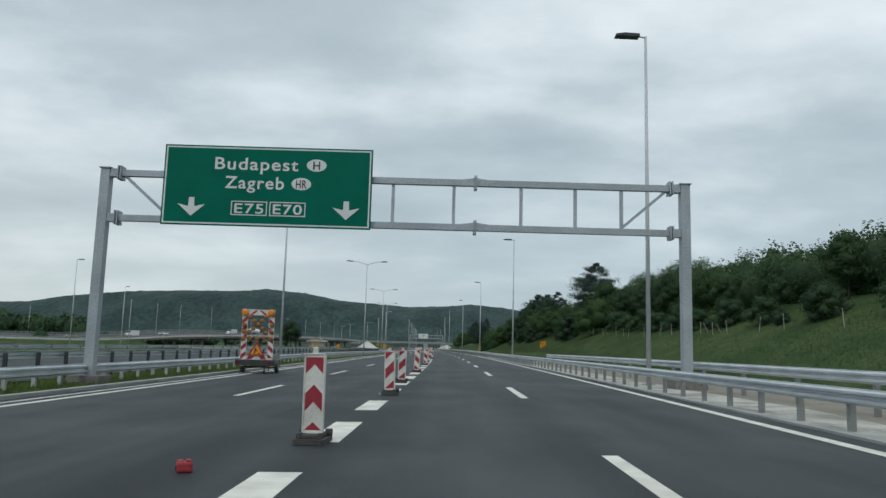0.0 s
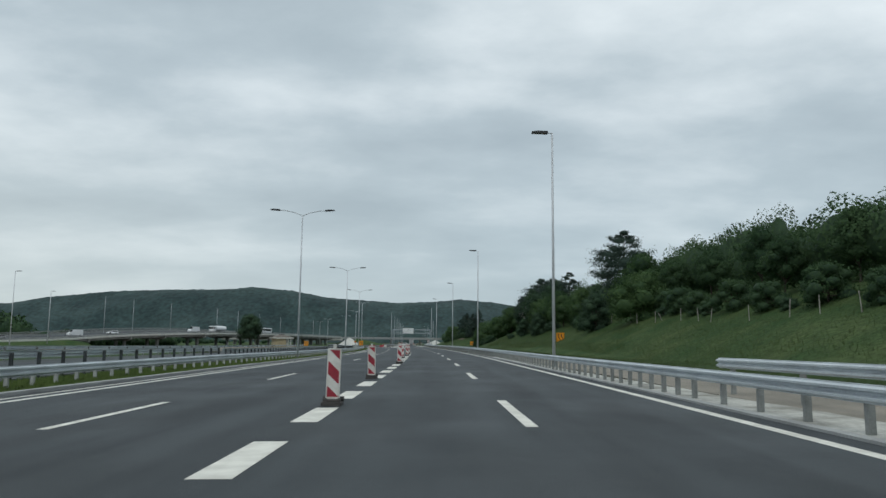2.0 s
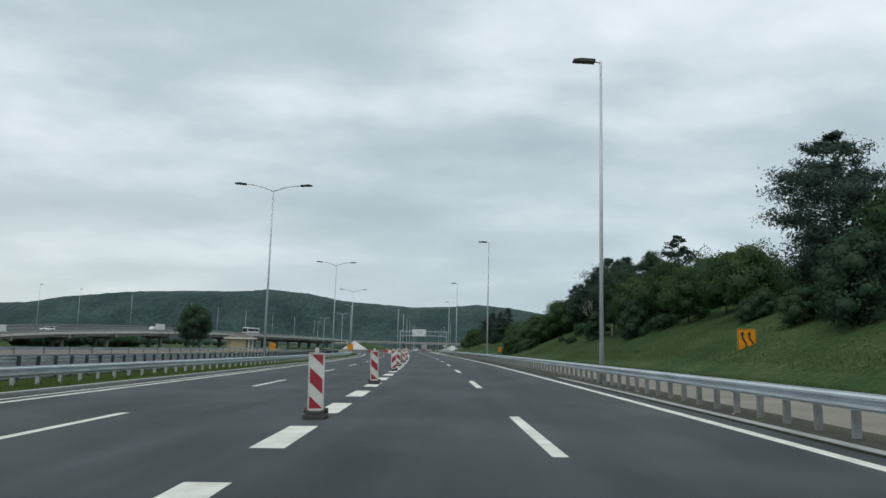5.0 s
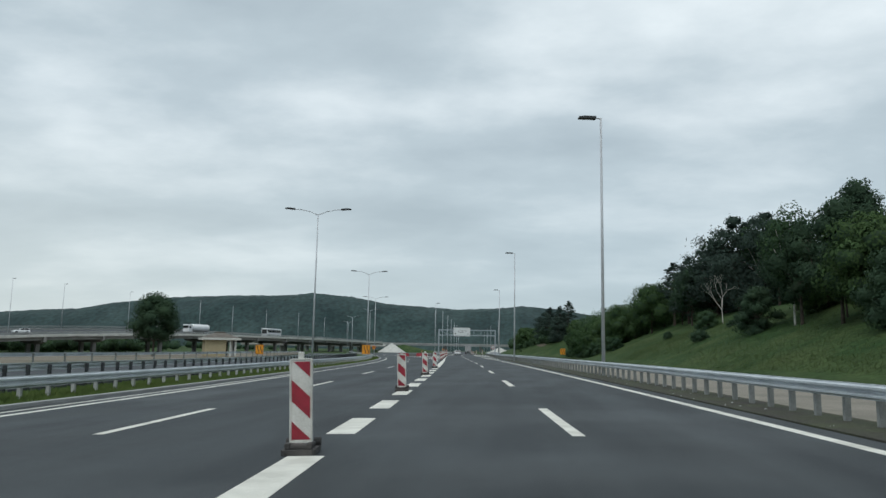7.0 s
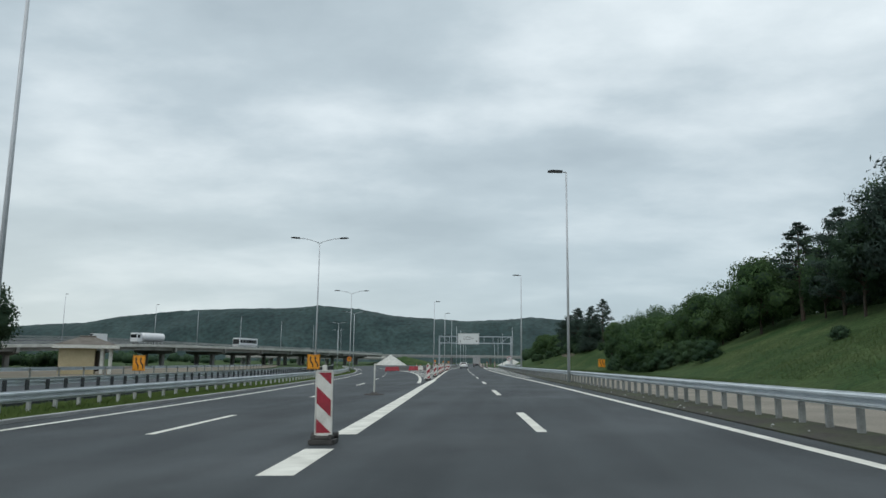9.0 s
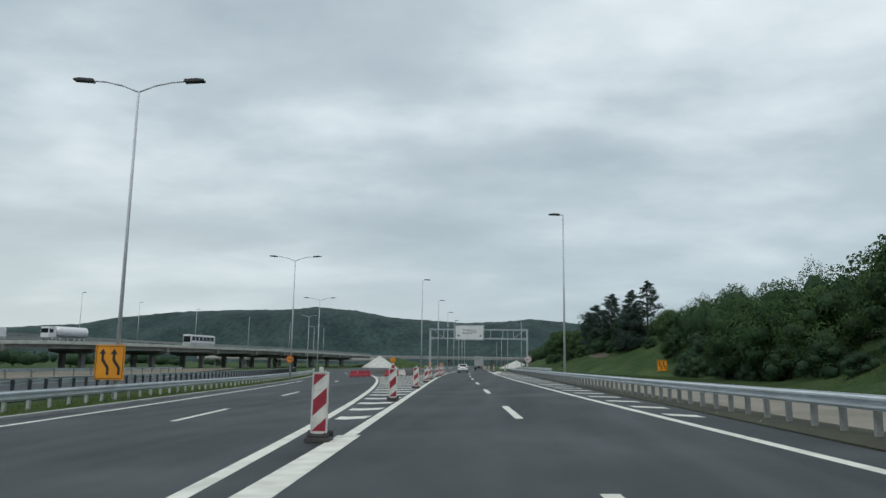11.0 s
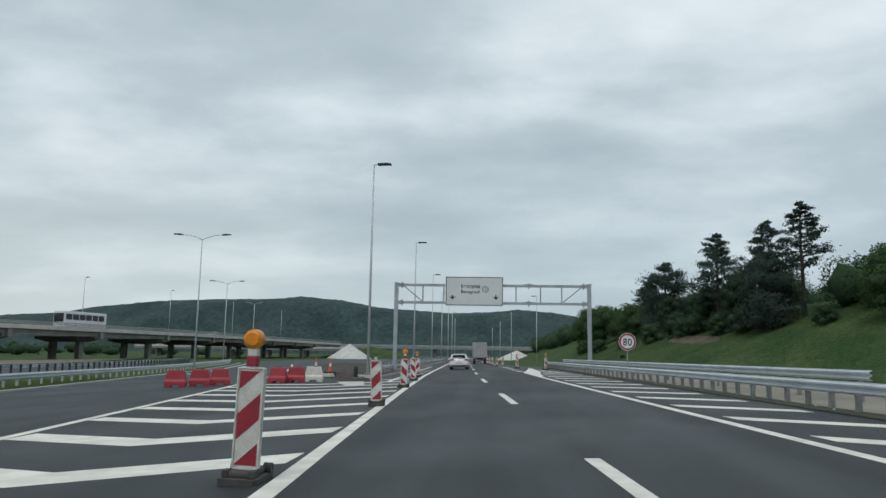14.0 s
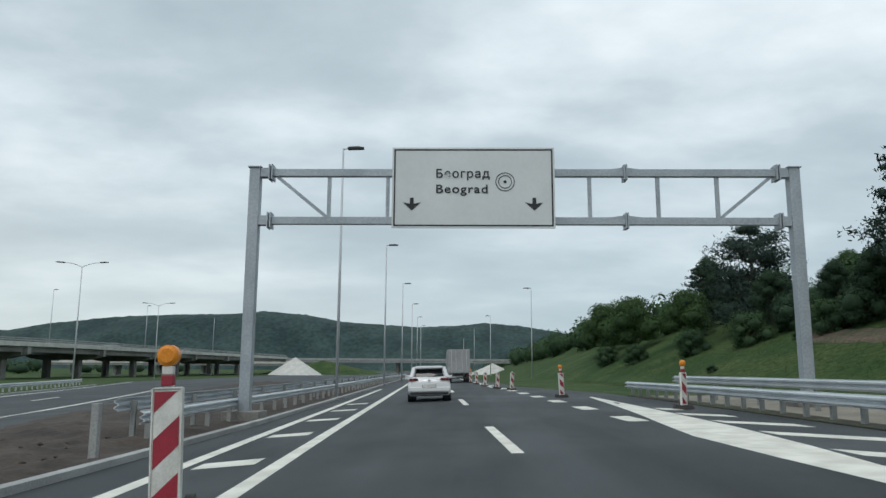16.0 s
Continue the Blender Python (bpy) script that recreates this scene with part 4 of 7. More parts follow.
def build_flyover():
    bridge = thing("flyover", (deck_line(440), 440, 0), "long grey concrete flyover on wide piers, with steel parapet rails", "bridge")
    inv = bridge.matrix_basis.inverted()
    ys = [150, 185, 220, 245, 270, 288, 298, 307, 316, 323, 330, 348, 366, 383, 400, 420, 440, 468, 496, 530, 560]

    def ribbon(name, profile, mat, label=""):
        bm = bmesh.new()
        rings = []
        for i, y in enumerate(ys):
            a, b = ys[max(i - 1, 0)], ys[min(i + 1, len(ys) - 1)]
            t = Vector((deck_line(b) - deck_line(a), b - a, 0)).normalized()
            n = Vector((-t.y, t.x, 0))
            rings.append([bm.verts.new(Vector((deck_line(y), y, deck_top(y))) + n * u + Vector((0, 0, v + deck_tilt(y) * u))) for u, v in profile])
        k = len(profile)
        for a, b in zip(rings, rings[1:]):
            for i in range(k):
                bm.faces.new((a[i], a[(i + 1) % k], b[(i + 1) % k], b[i]))
        bm.faces.new(rings[0][::-1])
        bm.faces.new(rings[-1])
        bmesh.ops.transform(bm, matrix=inv, verts=bm.verts)
        return part(name, bm, mat, bridge, label)

    ribbon("deck", [(0, -0.22), (0.9, -0.3), (25.1, -0.3), (26, -0.22), (26, -0.5), (0, -0.5)], ASPHALT)
    ribbon("edge_beam", [(-0.15, 0.16), (0.35, 0.16), (0.35, -0.24), (-0.15, -0.52)], CONCRETE_PALE, "pale concrete edge beam")
    ribbon("edge_beam", [(25.65, 0.05), (26.15, 0.05), (26.15, -0.42), (25.65, -0.32)], FLYOVER)
    for u in (0.5, 4.9, 8.6, 13.0, 17.4, 21.6):
        ribbon("girder", [(u, -0.5), (u + 1.0, -0.5), (u + 0.9, -1.4), (u + 0.1, -1.4)], FLYOVER)
    for u in (0.5, 12.9, 25.5):
        for v in (0.35, 0.62):
            ribbon("parapet_rail", [(u, v), (u + 0.06, v), (u + 0.06, v + 0.16), (u, v + 0.16)], GALV_DULL)
    walk_at = 311.0
    while walk_at < 545:
        x, z = deck_line(walk_at), deck_top(walk_at)
        t = Vector((deck_line(walk_at + 5) - deck_line(walk_at - 5), 10, 0)).normalized()
        ang = math.degrees(math.atan2(t.y, t.x))
        m = inv @ pose(x, walk_at, 0, 0, 0, ang)
        bm = bmesh.new()
        h = z - 1.35
        # hammerhead beam across the deck
        pts = [(0.8, h), (14.2, h), (14.2, h - 0.5), (11.5, h - 1.0), (3.5, h - 1.0), (0.8, h - 0.5)]
        a = [bm.verts.new((-0.65, u, v)) for u, v in pts]
        b = [bm.verts.new((0.65, u, v)) for u, v in pts]
        bm.faces.new(a)
        bm.faces.new(b[::-1])
        for i in range(6):
            bm.faces.new((a[i], b[i], b[(i + 1) % 6], a[(i + 1) % 6]))
        part("cross_beam", bm, FLYOVER, bridge, m=m)
        for u in (4.2, 10.0):
            bm = bmesh.new()
            box(bm, -0.5, 0.5, u, u + 1.0, -1.2, h - 0.95)
            part("pier", bm, FLYOVER, bridge, m=m)
        bm = bmesh.new()
        box(bm, -0.35, 0.35, -0.12, 0.85, h - 0.35, h + 0.75)
        part("end_block", bm, FLYOVER, bridge, m=m)
        walk_at += 19.0 if walk_at > 330 else 13.5
    posts = bmesh.new()
    box(posts, -0.04, 0.04, 0.5, 0.58, 0.0, 0.8)
    pm = mesh_from(posts, "parapet_post", GALV_DULL)
    for y in span(300, 555, 3.2):
        part("parapet_post", pm, None, bridge, m=inv @ pose(deck_line(y), y, deck_top(y), 0, 0, 100))
    return bridge


build_flyover()


def ramp_bank():
    """Grassy fill that carries the road up to the flyover."""
    bm = bmesh.new()
    rings = []
    for y in (150, 185, 220, 245, 270, 288, 298, 305, 309):
        t = Vector((deck_line(y + 3) - deck_line(y - 3), 6, 0)).normalized()
        n = Vector((-t.y, t.x, 0))
        h = deck_top(y) - 0.52 if y < 306 else 0.6
        rings.append([bm.verts.new(Vector((deck_line(y), y, 0)) + n * u + Vector((0, 0, v + 0.15 * noise.noise((y * 0.3, u, 4))))) for u, v in ((-8, -1.2), (-4, h * 0.4), (-0.6, h), (26.6, h + 26 * deck_tilt(y)), (36, -1.2))])
    for a, b in zip(rings, rings[1:]):
        for i in range(4):
            bm.faces.new((a[i], a[i + 1], b[i + 1], b[i]))
    bm.faces.new(rings[-1])
    tagged(new("embankment_ramp", mesh_from(bm, "embankment_ramp", GRASS, smooth=True)), "grassy earth fill carrying the road up to the flyover", "embankment", kind="structure")


ramp_bank()


def dry_earth():
    """Trodden dry ground between the opposite carriageway and the flyover."""
    bm = bmesh.new()
    rows = []
    for y in span(140, 430, 5):
        a = rc(y) + rail_left(y) - 15.6 - 0.01 * y + 0.6 * noise.noise((y * 0.12, 0, 7))
        b = max(deck_line(y) - 6 + 4 * noise.noise((y * 0.07, 3, 7)), a - 95)
        row = []
        for k in range(25):
            x = a + (b - a) * k / 24
            lat = x - rc(y) - (bend(y) if x - rc(y) > -60 else 0)
            row.append(bm.verts.new((x, y, lean(-30, y) + terrain(lat, y) + 0.14 + 0.06 * noise.noise((k, y * 0.2, 1)))))
        rows.append(row)
    for a, b in zip(rows, rows[1:]):
        for i in range(24):
            bm.faces.new((a[i], b[i], b[i + 1], a[i + 1]))
    tagged(new("ground_dry", mesh_from(bm, "ground_dry", DRY)), "dry trodden earth with sparse grass under the flyover", "ground", kind="structure")


dry_earth()


def cone_bank(name, x, y, r, h, mat, label, rz=0.0, squash=1.0):
    """Paved slope of a bridge end: half a cone."""
    bm = bmesh.new()
    n = 20
    top = bm.verts.new((0, 0, h))
    ring = [bm.verts.new((r * math.cos(2 * math.pi * k / n), squash * r * math.sin(2 * math.pi * k / n), -0.5)) for k in range(n)]
    for k in range(n):
        bm.faces.new((top, ring[k], ring[(k + 1) % n]))
    bm.faces.new(ring[::-1])
    ob = new(name, mesh_from(bm, name, mat))
    ob.matrix_basis = pose(x, y, 0, 0, 0, rz)
    return tagged(ob, label, "embankment", kind="structure")


cone_bank("embankment_flyover", -60.0, 531, 8.0, 4.7, CONCRETE_PALE, "pale paved slope at the end of the flyover")
cone_bank("embankment_right", -3.5, 560, 9, 3.6, CONCRETE_PALE, "pale paved slope beside the far overpass")


def far_overpass():
    ob = thing("overpass", (-30, 600, 0), "low concrete overpass crossing the motorway far ahead", "bridge")
    bm = bmesh.new()
    box(bm, -62, 62, 0, 9, 4.0, 5.0)
    part("deck", bm, CONCRETE, ob)
    bm = bmesh.new()
    box(bm, -62, 62, -0.25, -0.01, 4.75, 5.5)
    part("parapet", bm, CONCRETE, ob)
    for x in (-34, -8, 14, 40):
        bm = bmesh.new()
        box(bm, x, x + 1.2, 2, 7, -1, 4.0)
        part("pier", bm, CONCRETE_DARK, ob)


far_overpass()


def slip_bridge():
    ob = thing("slip_road_bridge", (-112, 578, 0), "low pale concrete slip road bridge seen beneath the flyover", "bridge", rz=-4)
    bm = bmesh.new()
    box(bm, -48, 40, 0, 8, 2.5, 3.2)
    part("deck", bm, FLYOVER, ob)
    for z0, z1, y in ((3.2, 3.75, -0.2), (3.2, 4.3, 7.8)):
        bm = bmesh.new()
        box(bm, -48, 40, y, y + 0.2, z0, z1)
        part("parapet", bm, CONCRETE_PALE, ob)
    for x in range(-40, 40, 16):
        bm = bmesh.new()
        box(bm, x, x + 1.0, 2, 6, -3, 2.5)
        part("pier", bm, FLYOVER, ob)


slip_bridge()
# grassy fills behind the bridge ends
for nm, x, y, r, h in (("embankment_far_left", -58, 562, 22, 4.2), ("embankment_far_right", 34, 575, 40, 5.0)):
    cone_bank(nm, x, y, r, h, GRASS, "grass-covered earth fill beside the far overpass", squash=0.7)

# ---- hut beside the opposite carriageway ----


def build_hut():
    hut = thing("hut", (-46.4, 256.6, -0.05), "small beige plastered hut with a hipped roof and wide eaves", "hut", rz=28)
    w, d, h = 2.35, 2.1, 2.25
    bm = bmesh.new()
    box(bm, -w, w * 0.35, -d, d, -0.9, h)
    part("wall", bm, PLASTER, hut)
    for x in (w * 0.62, w * 0.95):
        for y in (-d + 0.15, d - 0.15):
            bm = bmesh.new()
            box(bm, x - 0.14, x + 0.14, y - 0.14, y + 0.14, -0.9, h)
            part("column", bm, PANEL_WHITE, hut)
    bm = bmesh.new()
    box(bm, w * 0.36, w * 0.5, -d * 0.5, d * 0.5, 0, 2.0)
    part("door", bm, BARK, hut)
    bm = bmesh.new()
    box(bm, -w - 0.6, w + 0.6, -d - 0.6, d + 0.6, h, h + 0.32)
    part("eave_board", bm, PANEL_WHITE, hut, "white painted board along the roof edge")
    bm = bmesh.new()
    z0, z1 = h + 0.32, h + 1.15
    a = [bm.verts.new((sx * (w + 0.5), sy * (d + 0.5), z0)) for sx, sy in ((-1, -1), (1, -1), (1, 1), (-1, 1))]
    b = [bm.verts.new((sx * 0.7, sy * 0.5, z1)) for sx, sy in ((-1, -1), (1, -1), (1, 1), (-1, 1))]
    for k in range(4):
        bm.faces.new((a[k], a[(k + 1) % 4], b[(k + 1) % 4], b[k]))
    bm.faces.new(b)
    bm.faces.new(a[::-1])
    part("roof", bm, ROOF, hut)
    bm = bmesh.new()
    box(bm, -0.75, 0.75, -0.55, 0.55, z1, z1 + 0.14, 0.03)
    part("roof_cap", bm, ROOF, hut)


build_hut()

# ---- warning trailer with its lamp board ----


def wheel(parent, x, y, z, r, w, axis="X", rim=True):
    bm = bmesh.new()
    n = 20
    prof = [(-w / 2, r * 0.62), (-w / 2, r * 0.93), (-w * 0.38, r), (w * 0.38, r), (w / 2, r * 0.93), (w / 2, r * 0.62)]
    rings = [[bm.verts.new((px_, pr * math.cos(2 * math.pi * k / n), pr * math.sin(2 * math.pi * k / n))) for px_, pr in prof] for k in range(n)]
    for k in range(n):
        a, b = rings[k], rings[(k + 1) % n]
        for i in range(len(prof)):
            j = (i + 1) % len(prof)
            bm.faces.new((a[i], a[j], b[j], b[i]))
    wh = part("wheel", bm, RUBBER, parent, "black rubber tyre", smooth=True, m=pose(x, y, z))
    if rim:
        bm = bmesh.new()
        rod(bm, (-w * 0.42, 0, 0), (w * 0.42, 0, 0), r * 0.63, None, 18)
        for sx in (-1, 1):
            for k in range(5):
                a = 2 * math.pi * k / 5
                bar(bm, (sx * w * 0.43, r * 0.1 * math.cos(a), r * 0.1 * math.sin(a)), (sx * w * 0.43, r * 0.58 * math.cos(a), r * 0.58 * math.sin(a)), 0.05, 0.03)
        part("rim", bm, GALV, wh)


def clip_band(k, step, lean, z0, z1, x0, x1):
    """A slanting red band inside an upright white strip."""
    zc = z0 + k * step
    pts = [(x0, zc), (x1, zc + lean), (x1, zc + lean + step * 0.5), (x0, zc + step * 0.5)]
    return [(x, min(max(z, z0), z1)) for x, z in pts]


def build_trailer():
    p = at(0.45, 33.6)
    tr = thing("warning_trailer", p, "roadworks trailer with a striped board of amber warning lamps", "trailer", rz=heading(33) + 4)
    tr.matrix_basis = tr.matrix_basis @ Matrix.Diagonal((0.82, 0.85, 0.86, 1))
    z0, w, h = 0.72, 0.88, 2.62
    # striped frame
    bm = bmesh.new()
    for x in (-w, w - 0.30):
        box(bm, x, x + 0.30, -0.03, 0.03, z0, z0 + h)
    box(bm, -w + 0.3, w - 0.3, -0.03, 0.03, z0 + h - 0.30, z0 + h)
    box(bm, -w + 0.3, w - 0.3, -0.03, 0.03, z0, z0 + 0.2)
    frame_ = part("board_frame", bm, PANEL_WHITE, tr)
    for sx in (-1, 1):
        x0, x1 = (-w, -w + 0.30) if sx < 0 else (w - 0.30, w)
        for k in range(6):
            pts = clip_band(k, 0.46, 0.22 * (1 if sx < 0 else -1), z0, z0 + h - 0.01, x0 + 0.012, x1 - 0.012)
            if sx > 0:
                pts = [(x, min(max(z + 0.1, z0), z0 + h - 0.01)) for x, z in pts]
            if max(q[1] for q in pts) - min(q[1] for q in pts) < 0.05:
                continue
            bm = bmesh.new()
            plate(bm, pts, -0.036, -0.031)
            part("red_stripe", bm, RED, frame_)
        bm = bmesh.new()
        plate(bm, [(sx * 0.02, z0 + h - 0.04), (sx * 0.16, z0 + h - 0.04), (sx * 0.50, z0 + h - 0.29), (sx * 0.34, z0 + h - 0.29)], -0.036, -0.031)
        part("red_stripe", bm, RED, frame_)
        bm = bmesh.new()
        plate(bm, [(sx * 0.26, z0 + 0.02), (sx * 0.56, z0 + 0.02), (sx * 0.42, z0 + 0.19), (sx * 0.12, z0 + 0.19)], -0.036, -0.031)
        part("red_stripe", bm, RED, frame_)
    # lamps: two large ones on top, the rest forming a cross and an arrow
    spots = [(-0.74, 2.46, 0.19), (0.70, 2.46, 0.19), (-0.44, 2.23, 0.115), (0.44, 2.25, 0.115), (-0.22, 2.02, 0.115), (0.22, 2.03, 0.115), (0.0, 1.83, 0.115), (-0.24, 1.62, 0.115), (0.24, 1.62, 0.115), (-0.48, 1.40, 0.115), (0.44, 1.39, 0.115), (-0.38, 1.10, 0.115), (-0.02, 1.10, 0.115), (0.36, 1.12, 0.115), (-0.74, 1.80, 0.12), (0.74, 1.82, 0.12), (-0.74, 1.46, 0.12), (0.74, 1.46, 0.12), (-0.76, 1.10, 0.12), (0.74, 1.10, 0.12)]
    for x, z, r in spots:
        bm = bmesh.new()
        rod(bm, (x, -0.10, z0 + z), (x, -0.03, z0 + z), r, r, 18)
        rod(bm, (x, -0.145, z0 + z), (x, -0.10, z0 + z), r * 0.55, r * 0.98, 18)
        part("amber_lamp", bm, AMBER_OFF if r < 0.15 else ORANGE, tr, smooth=False)
    bm = bmesh.new()
    for a, b in (((-0.44, 2.23), (0.44, 1.39)), ((0.44, 2.25), (-0.48, 1.40)), ((-0.58, 1.10), (0.58, 1.10))):
        bar(bm, (a[0], 0.0, z0 + a[1]), (b[0], 0.0, z0 + b[1]), 0.05, 0.05, (0, 1, 0))
    part("lamp_bracket", bm, DARK, tr)
    # triangular works sign
    bm = bmesh.new()
    plate(bm, [(-0.47, z0 + 0.20), (0.47, z0 + 0.20), (0.0, z0 + 0.94)], -0.09, -0.06)
    tri_ = part("triangle_sign", bm, RED, tr, "red-edged triangular works sign")
    bm = bmesh.new()
    plate(bm, [(-0.33, z0 + 0.27), (0.33, z0 + 0.27), (0.0, z0 + 0.79)], -0.096, -0.091)
    part("sign_face", bm, SIGN_ORANGE, tri_)
    bm = bmesh.new()
    for pts in ([(-0.16, 0.29), (-0.10, 0.29), (-0.03, 0.45), (-0.01, 0.57), (-0.09, 0.58), (-0.12, 0.44)], [(-0.02, 0.50), (0.08, 0.40), (0.10, 0.42), (0.0, 0.55)], [(0.07, 0.29), (0.24, 0.29), (0.17, 0.38), (0.12, 0.37)]):
        plate(bm, [(x, z0 + z) for x, z in pts], -0.101, -0.097)
    rod(bm, (-0.04, -0.101, z0 + 0.615), (-0.04, -0.097, z0 + 0.615), 0.035, None, 12)
    part("pictogram", bm, SIGN_BLACK, tri_)
    # rear bar, box and running gear
    bm = bmesh.new()
    box(bm, -w - 0.25, w + 0.15, -0.12, 0.10, 0.42, 0.72, 0.02)
    bar_ = part("rear_bar", bm, DARK, tr)
    for x in (-0.95, 0.7):
        bm = bmesh.new()
        box(bm, x - 0.12, x + 0.12, -0.135, -0.118, 0.5, 0.62, 0.005)
        part("tail_lamp", bm, LAMP_RED, bar_)
    bm = bmesh.new()
    box(bm, -0.8, 0.8, 0.15, 3.0, 0.55, 0.62)
    for a in ((-0.8, -0.76, 0.15, 3.0), (0.76, 0.8, 0.15, 3.0), (-0.76, 0.76, 2.96, 3.0)):
        box(bm, *a, 0.62, 1.0)
    part("load_bed", bm, GALV_DULL, tr)
    for sx in (-1, 1):
        bm = bmesh.new()
        n = 9
        for k in range(n - 1):
            a, b = math.pi * k / (n - 1), math.pi * (k + 1) / (n - 1)
            y0, zz0, y1, zz1 = 1.2 + 0.42 * math.cos(a), 0.34 + 0.42 * math.sin(a), 1.2 + 0.42 * math.cos(b), 0.34 + 0.42 * math.sin(b)
            vs = [bm.verts.new(v) for v in ((sx * 0.82, y0, zz0), (sx * 1.08, y0, zz0), (sx * 1.08, y1, zz1), (sx * 0.82, y1, zz1))]
            bm.faces.new(vs)
        bmesh.ops.solidify(bm, geom=bm.faces[:], thickness=0.02)
        part("mudguard", bm, GALV_DULL, tr)
        wheel(tr, sx * 0.95, 1.2, 0.31, 0.31, 0.19)
    bm = bmesh.new()
    rod(bm, (-0.95, 1.2, 0.31), (0.95, 1.2, 0.31), 0.04)
    bar(bm, (0, 3.0, 0.5), (0, 4.2, 0.45), 0.08, 0.08)
    rod(bm, (0, 4.1, 0.0), (0, 4.1, 0.5), 0.035)
    part("axle_and_drawbar", bm, DARK, tr)
    bm = bmesh.new()
    rod(bm, (0.45, 0.1, 0.2), (0.45, 0.1, 0.6), 0.03)
    rod(bm, (0.41, 0.1, 0.12), (0.49, 0.1, 0.12), 0.11, None, 14)
    part("jockey_wheel", bm, DARK, tr)


build_trailer()


def red_lump():
    p = at(6.6, 7.55, FILM)
    ob = thing("lost_lamp", p, "crushed red plastic lamp housing lying on the asphalt", "debris", rz=20)
    bm = bmesh.new()
    box(bm, -0.075, 0.075, -0.06, 0.06, 0.0, 0.10, 0.022)
    rod(bm, (-0.04, 0, 0.09), (-0.04, 0, 0.115), 0.04, 0.03, 10)
    box(bm, 0.01, 0.06, -0.04, 0.03, 0.095, 0.12, 0.008)
    part("housing", bm, BARRIER_RED, ob)
    bm = bmesh.new()
    box(bm, -0.085, -0.07, -0.03, 0.03, 0.02, 0.07, 0.004)
    part("lens", bm, LAMP_RED, ob)


red_lump()

# ---- road signs on posts ----


def glyph(parent, pts, mat, y=-0.03):
    bm = bmesh.new()
    plate(bm, pts, y - 0.004, y)
    part("pictogram", bm, mat, parent)


def lane_shift_sign(x, y, zc, rz, label):
    """Square amber sign with two bent lane arrows."""
    zg = zc - 0.95
    s = thing("works_sign", (x, y, zg), label, "road sign", rz=rz, group="amber lane signs")
    for sx in (-0.4, 0.4):
        bm = bmesh.new()
        rod(bm, (sx, 0.05, -0.3), (sx, 0.05, 1.5), 0.03, None, 8)
        part("post", bm, GALV_DULL, s)
    bm = bmesh.new()
    box(bm, -0.62, 0.62, -0.02, 0.02, 0.25, 1.65, 0.01)
    face = part("panel", bm, SIGN_ORANGE, s)
    bm = bmesh.new()
    frame_ring(bm, -0.58, 0.58, 0.29, 1.61, 0.025, -0.027, -0.021)
    part("border", bm, SIGN_BLACK, face)
    for dx in (-0.27, 0.2):
        glyph(face, [(dx + 0.16, 0.45), (dx + 0.27, 0.45), (dx + 0.27, 0.75), (dx + 0.03, 1.08), (dx + 0.03, 1.28), (dx + 0.12, 1.28), (dx - 0.03, 1.50), (dx - 0.18, 1.28), (dx - 0.08, 1.28), (dx - 0.08, 1.02), (dx + 0.16, 0.70)], SIGN_BLACK, -0.022)
    return s


lane_shift_sign(18.5, 148.7, 2.35, 4, "amber lane shift sign standing on the grassy bank")
lane_shift_sign(12.5, 322.4, 1.5, 4, "amber lane shift sign standing beside dark bushes")
lane_shift_sign(-38.1, 251.3, 0.85, -4, "amber lane shift sign beside the opposite carriageway")
lane_shift_sign(-22.75, 255.35, 1.15, 0, "amber lane shift sign on the central reserve")


def round_sign(x, y, zc, r, body, ground, label, amber):
    s = thing("speed_sign", (x, y, ground), label, "road sign", rz=2)
    z = zc - ground
    bm = bmesh.new()
    rod(bm, (0, 0.05, -0.3), (0, 0.05, z + r * 0.6), 0.032, None, 10)
    part("post", bm, GALV_DULL, s)
    bm = bmesh.new()
    disc(bm, 0, z, r, r, -0.03, -0.016, 36)
    plate_ = part("plate", bm, SIGN_ORANGE if amber else SIGN_WHITE, s)
    bm = bmesh.new()
    disc(bm, 0, z, r * 0.95, r * 0.95, -0.036, -0.031, 36, 0.8)
    part("red_ring", bm, RED, plate_)
    cap = r * 0.82
    lettering(plate_, body, -r * 0.5, z - cap * 0.5, cap, r * 1.0, SIGN_BLACK, -0.036)


round_sign(-4.19, 324.8, 2.11, 0.46, "80", 0.1, "round white speed limit sign with a red ring", False)
round_sign(-30.12, 304.7, 1.62, 0.42, "40", -0.35, "round amber speed limit sign on a lamp pole", True)

# ---- slim post on a round foot, water-filled barriers, cones ----


def foot_post():
    p = at(6.1, 215.2, 0.001)
    ob = thing("marker_post", p, "slim white plastic marker post on a dark round foot", "marker post")
    bm = bmesh.new()
    rod(bm, (0, 0, 0.08), (0, 0, 1.25), 0.035, 0.03, 10)
    part("tube", bm, PANEL_WHITE, ob)
    bm = bmesh.new()
    rod(bm, (0, 0, 0), (0, 0, 0.05), 0.42, 0.38, 20)
    rod(bm, (0, 0, 0.05), (0, 0, 0.12), 0.2, 0.1, 16)
    part("foot", bm, RUBBER, ob)


foot_post()


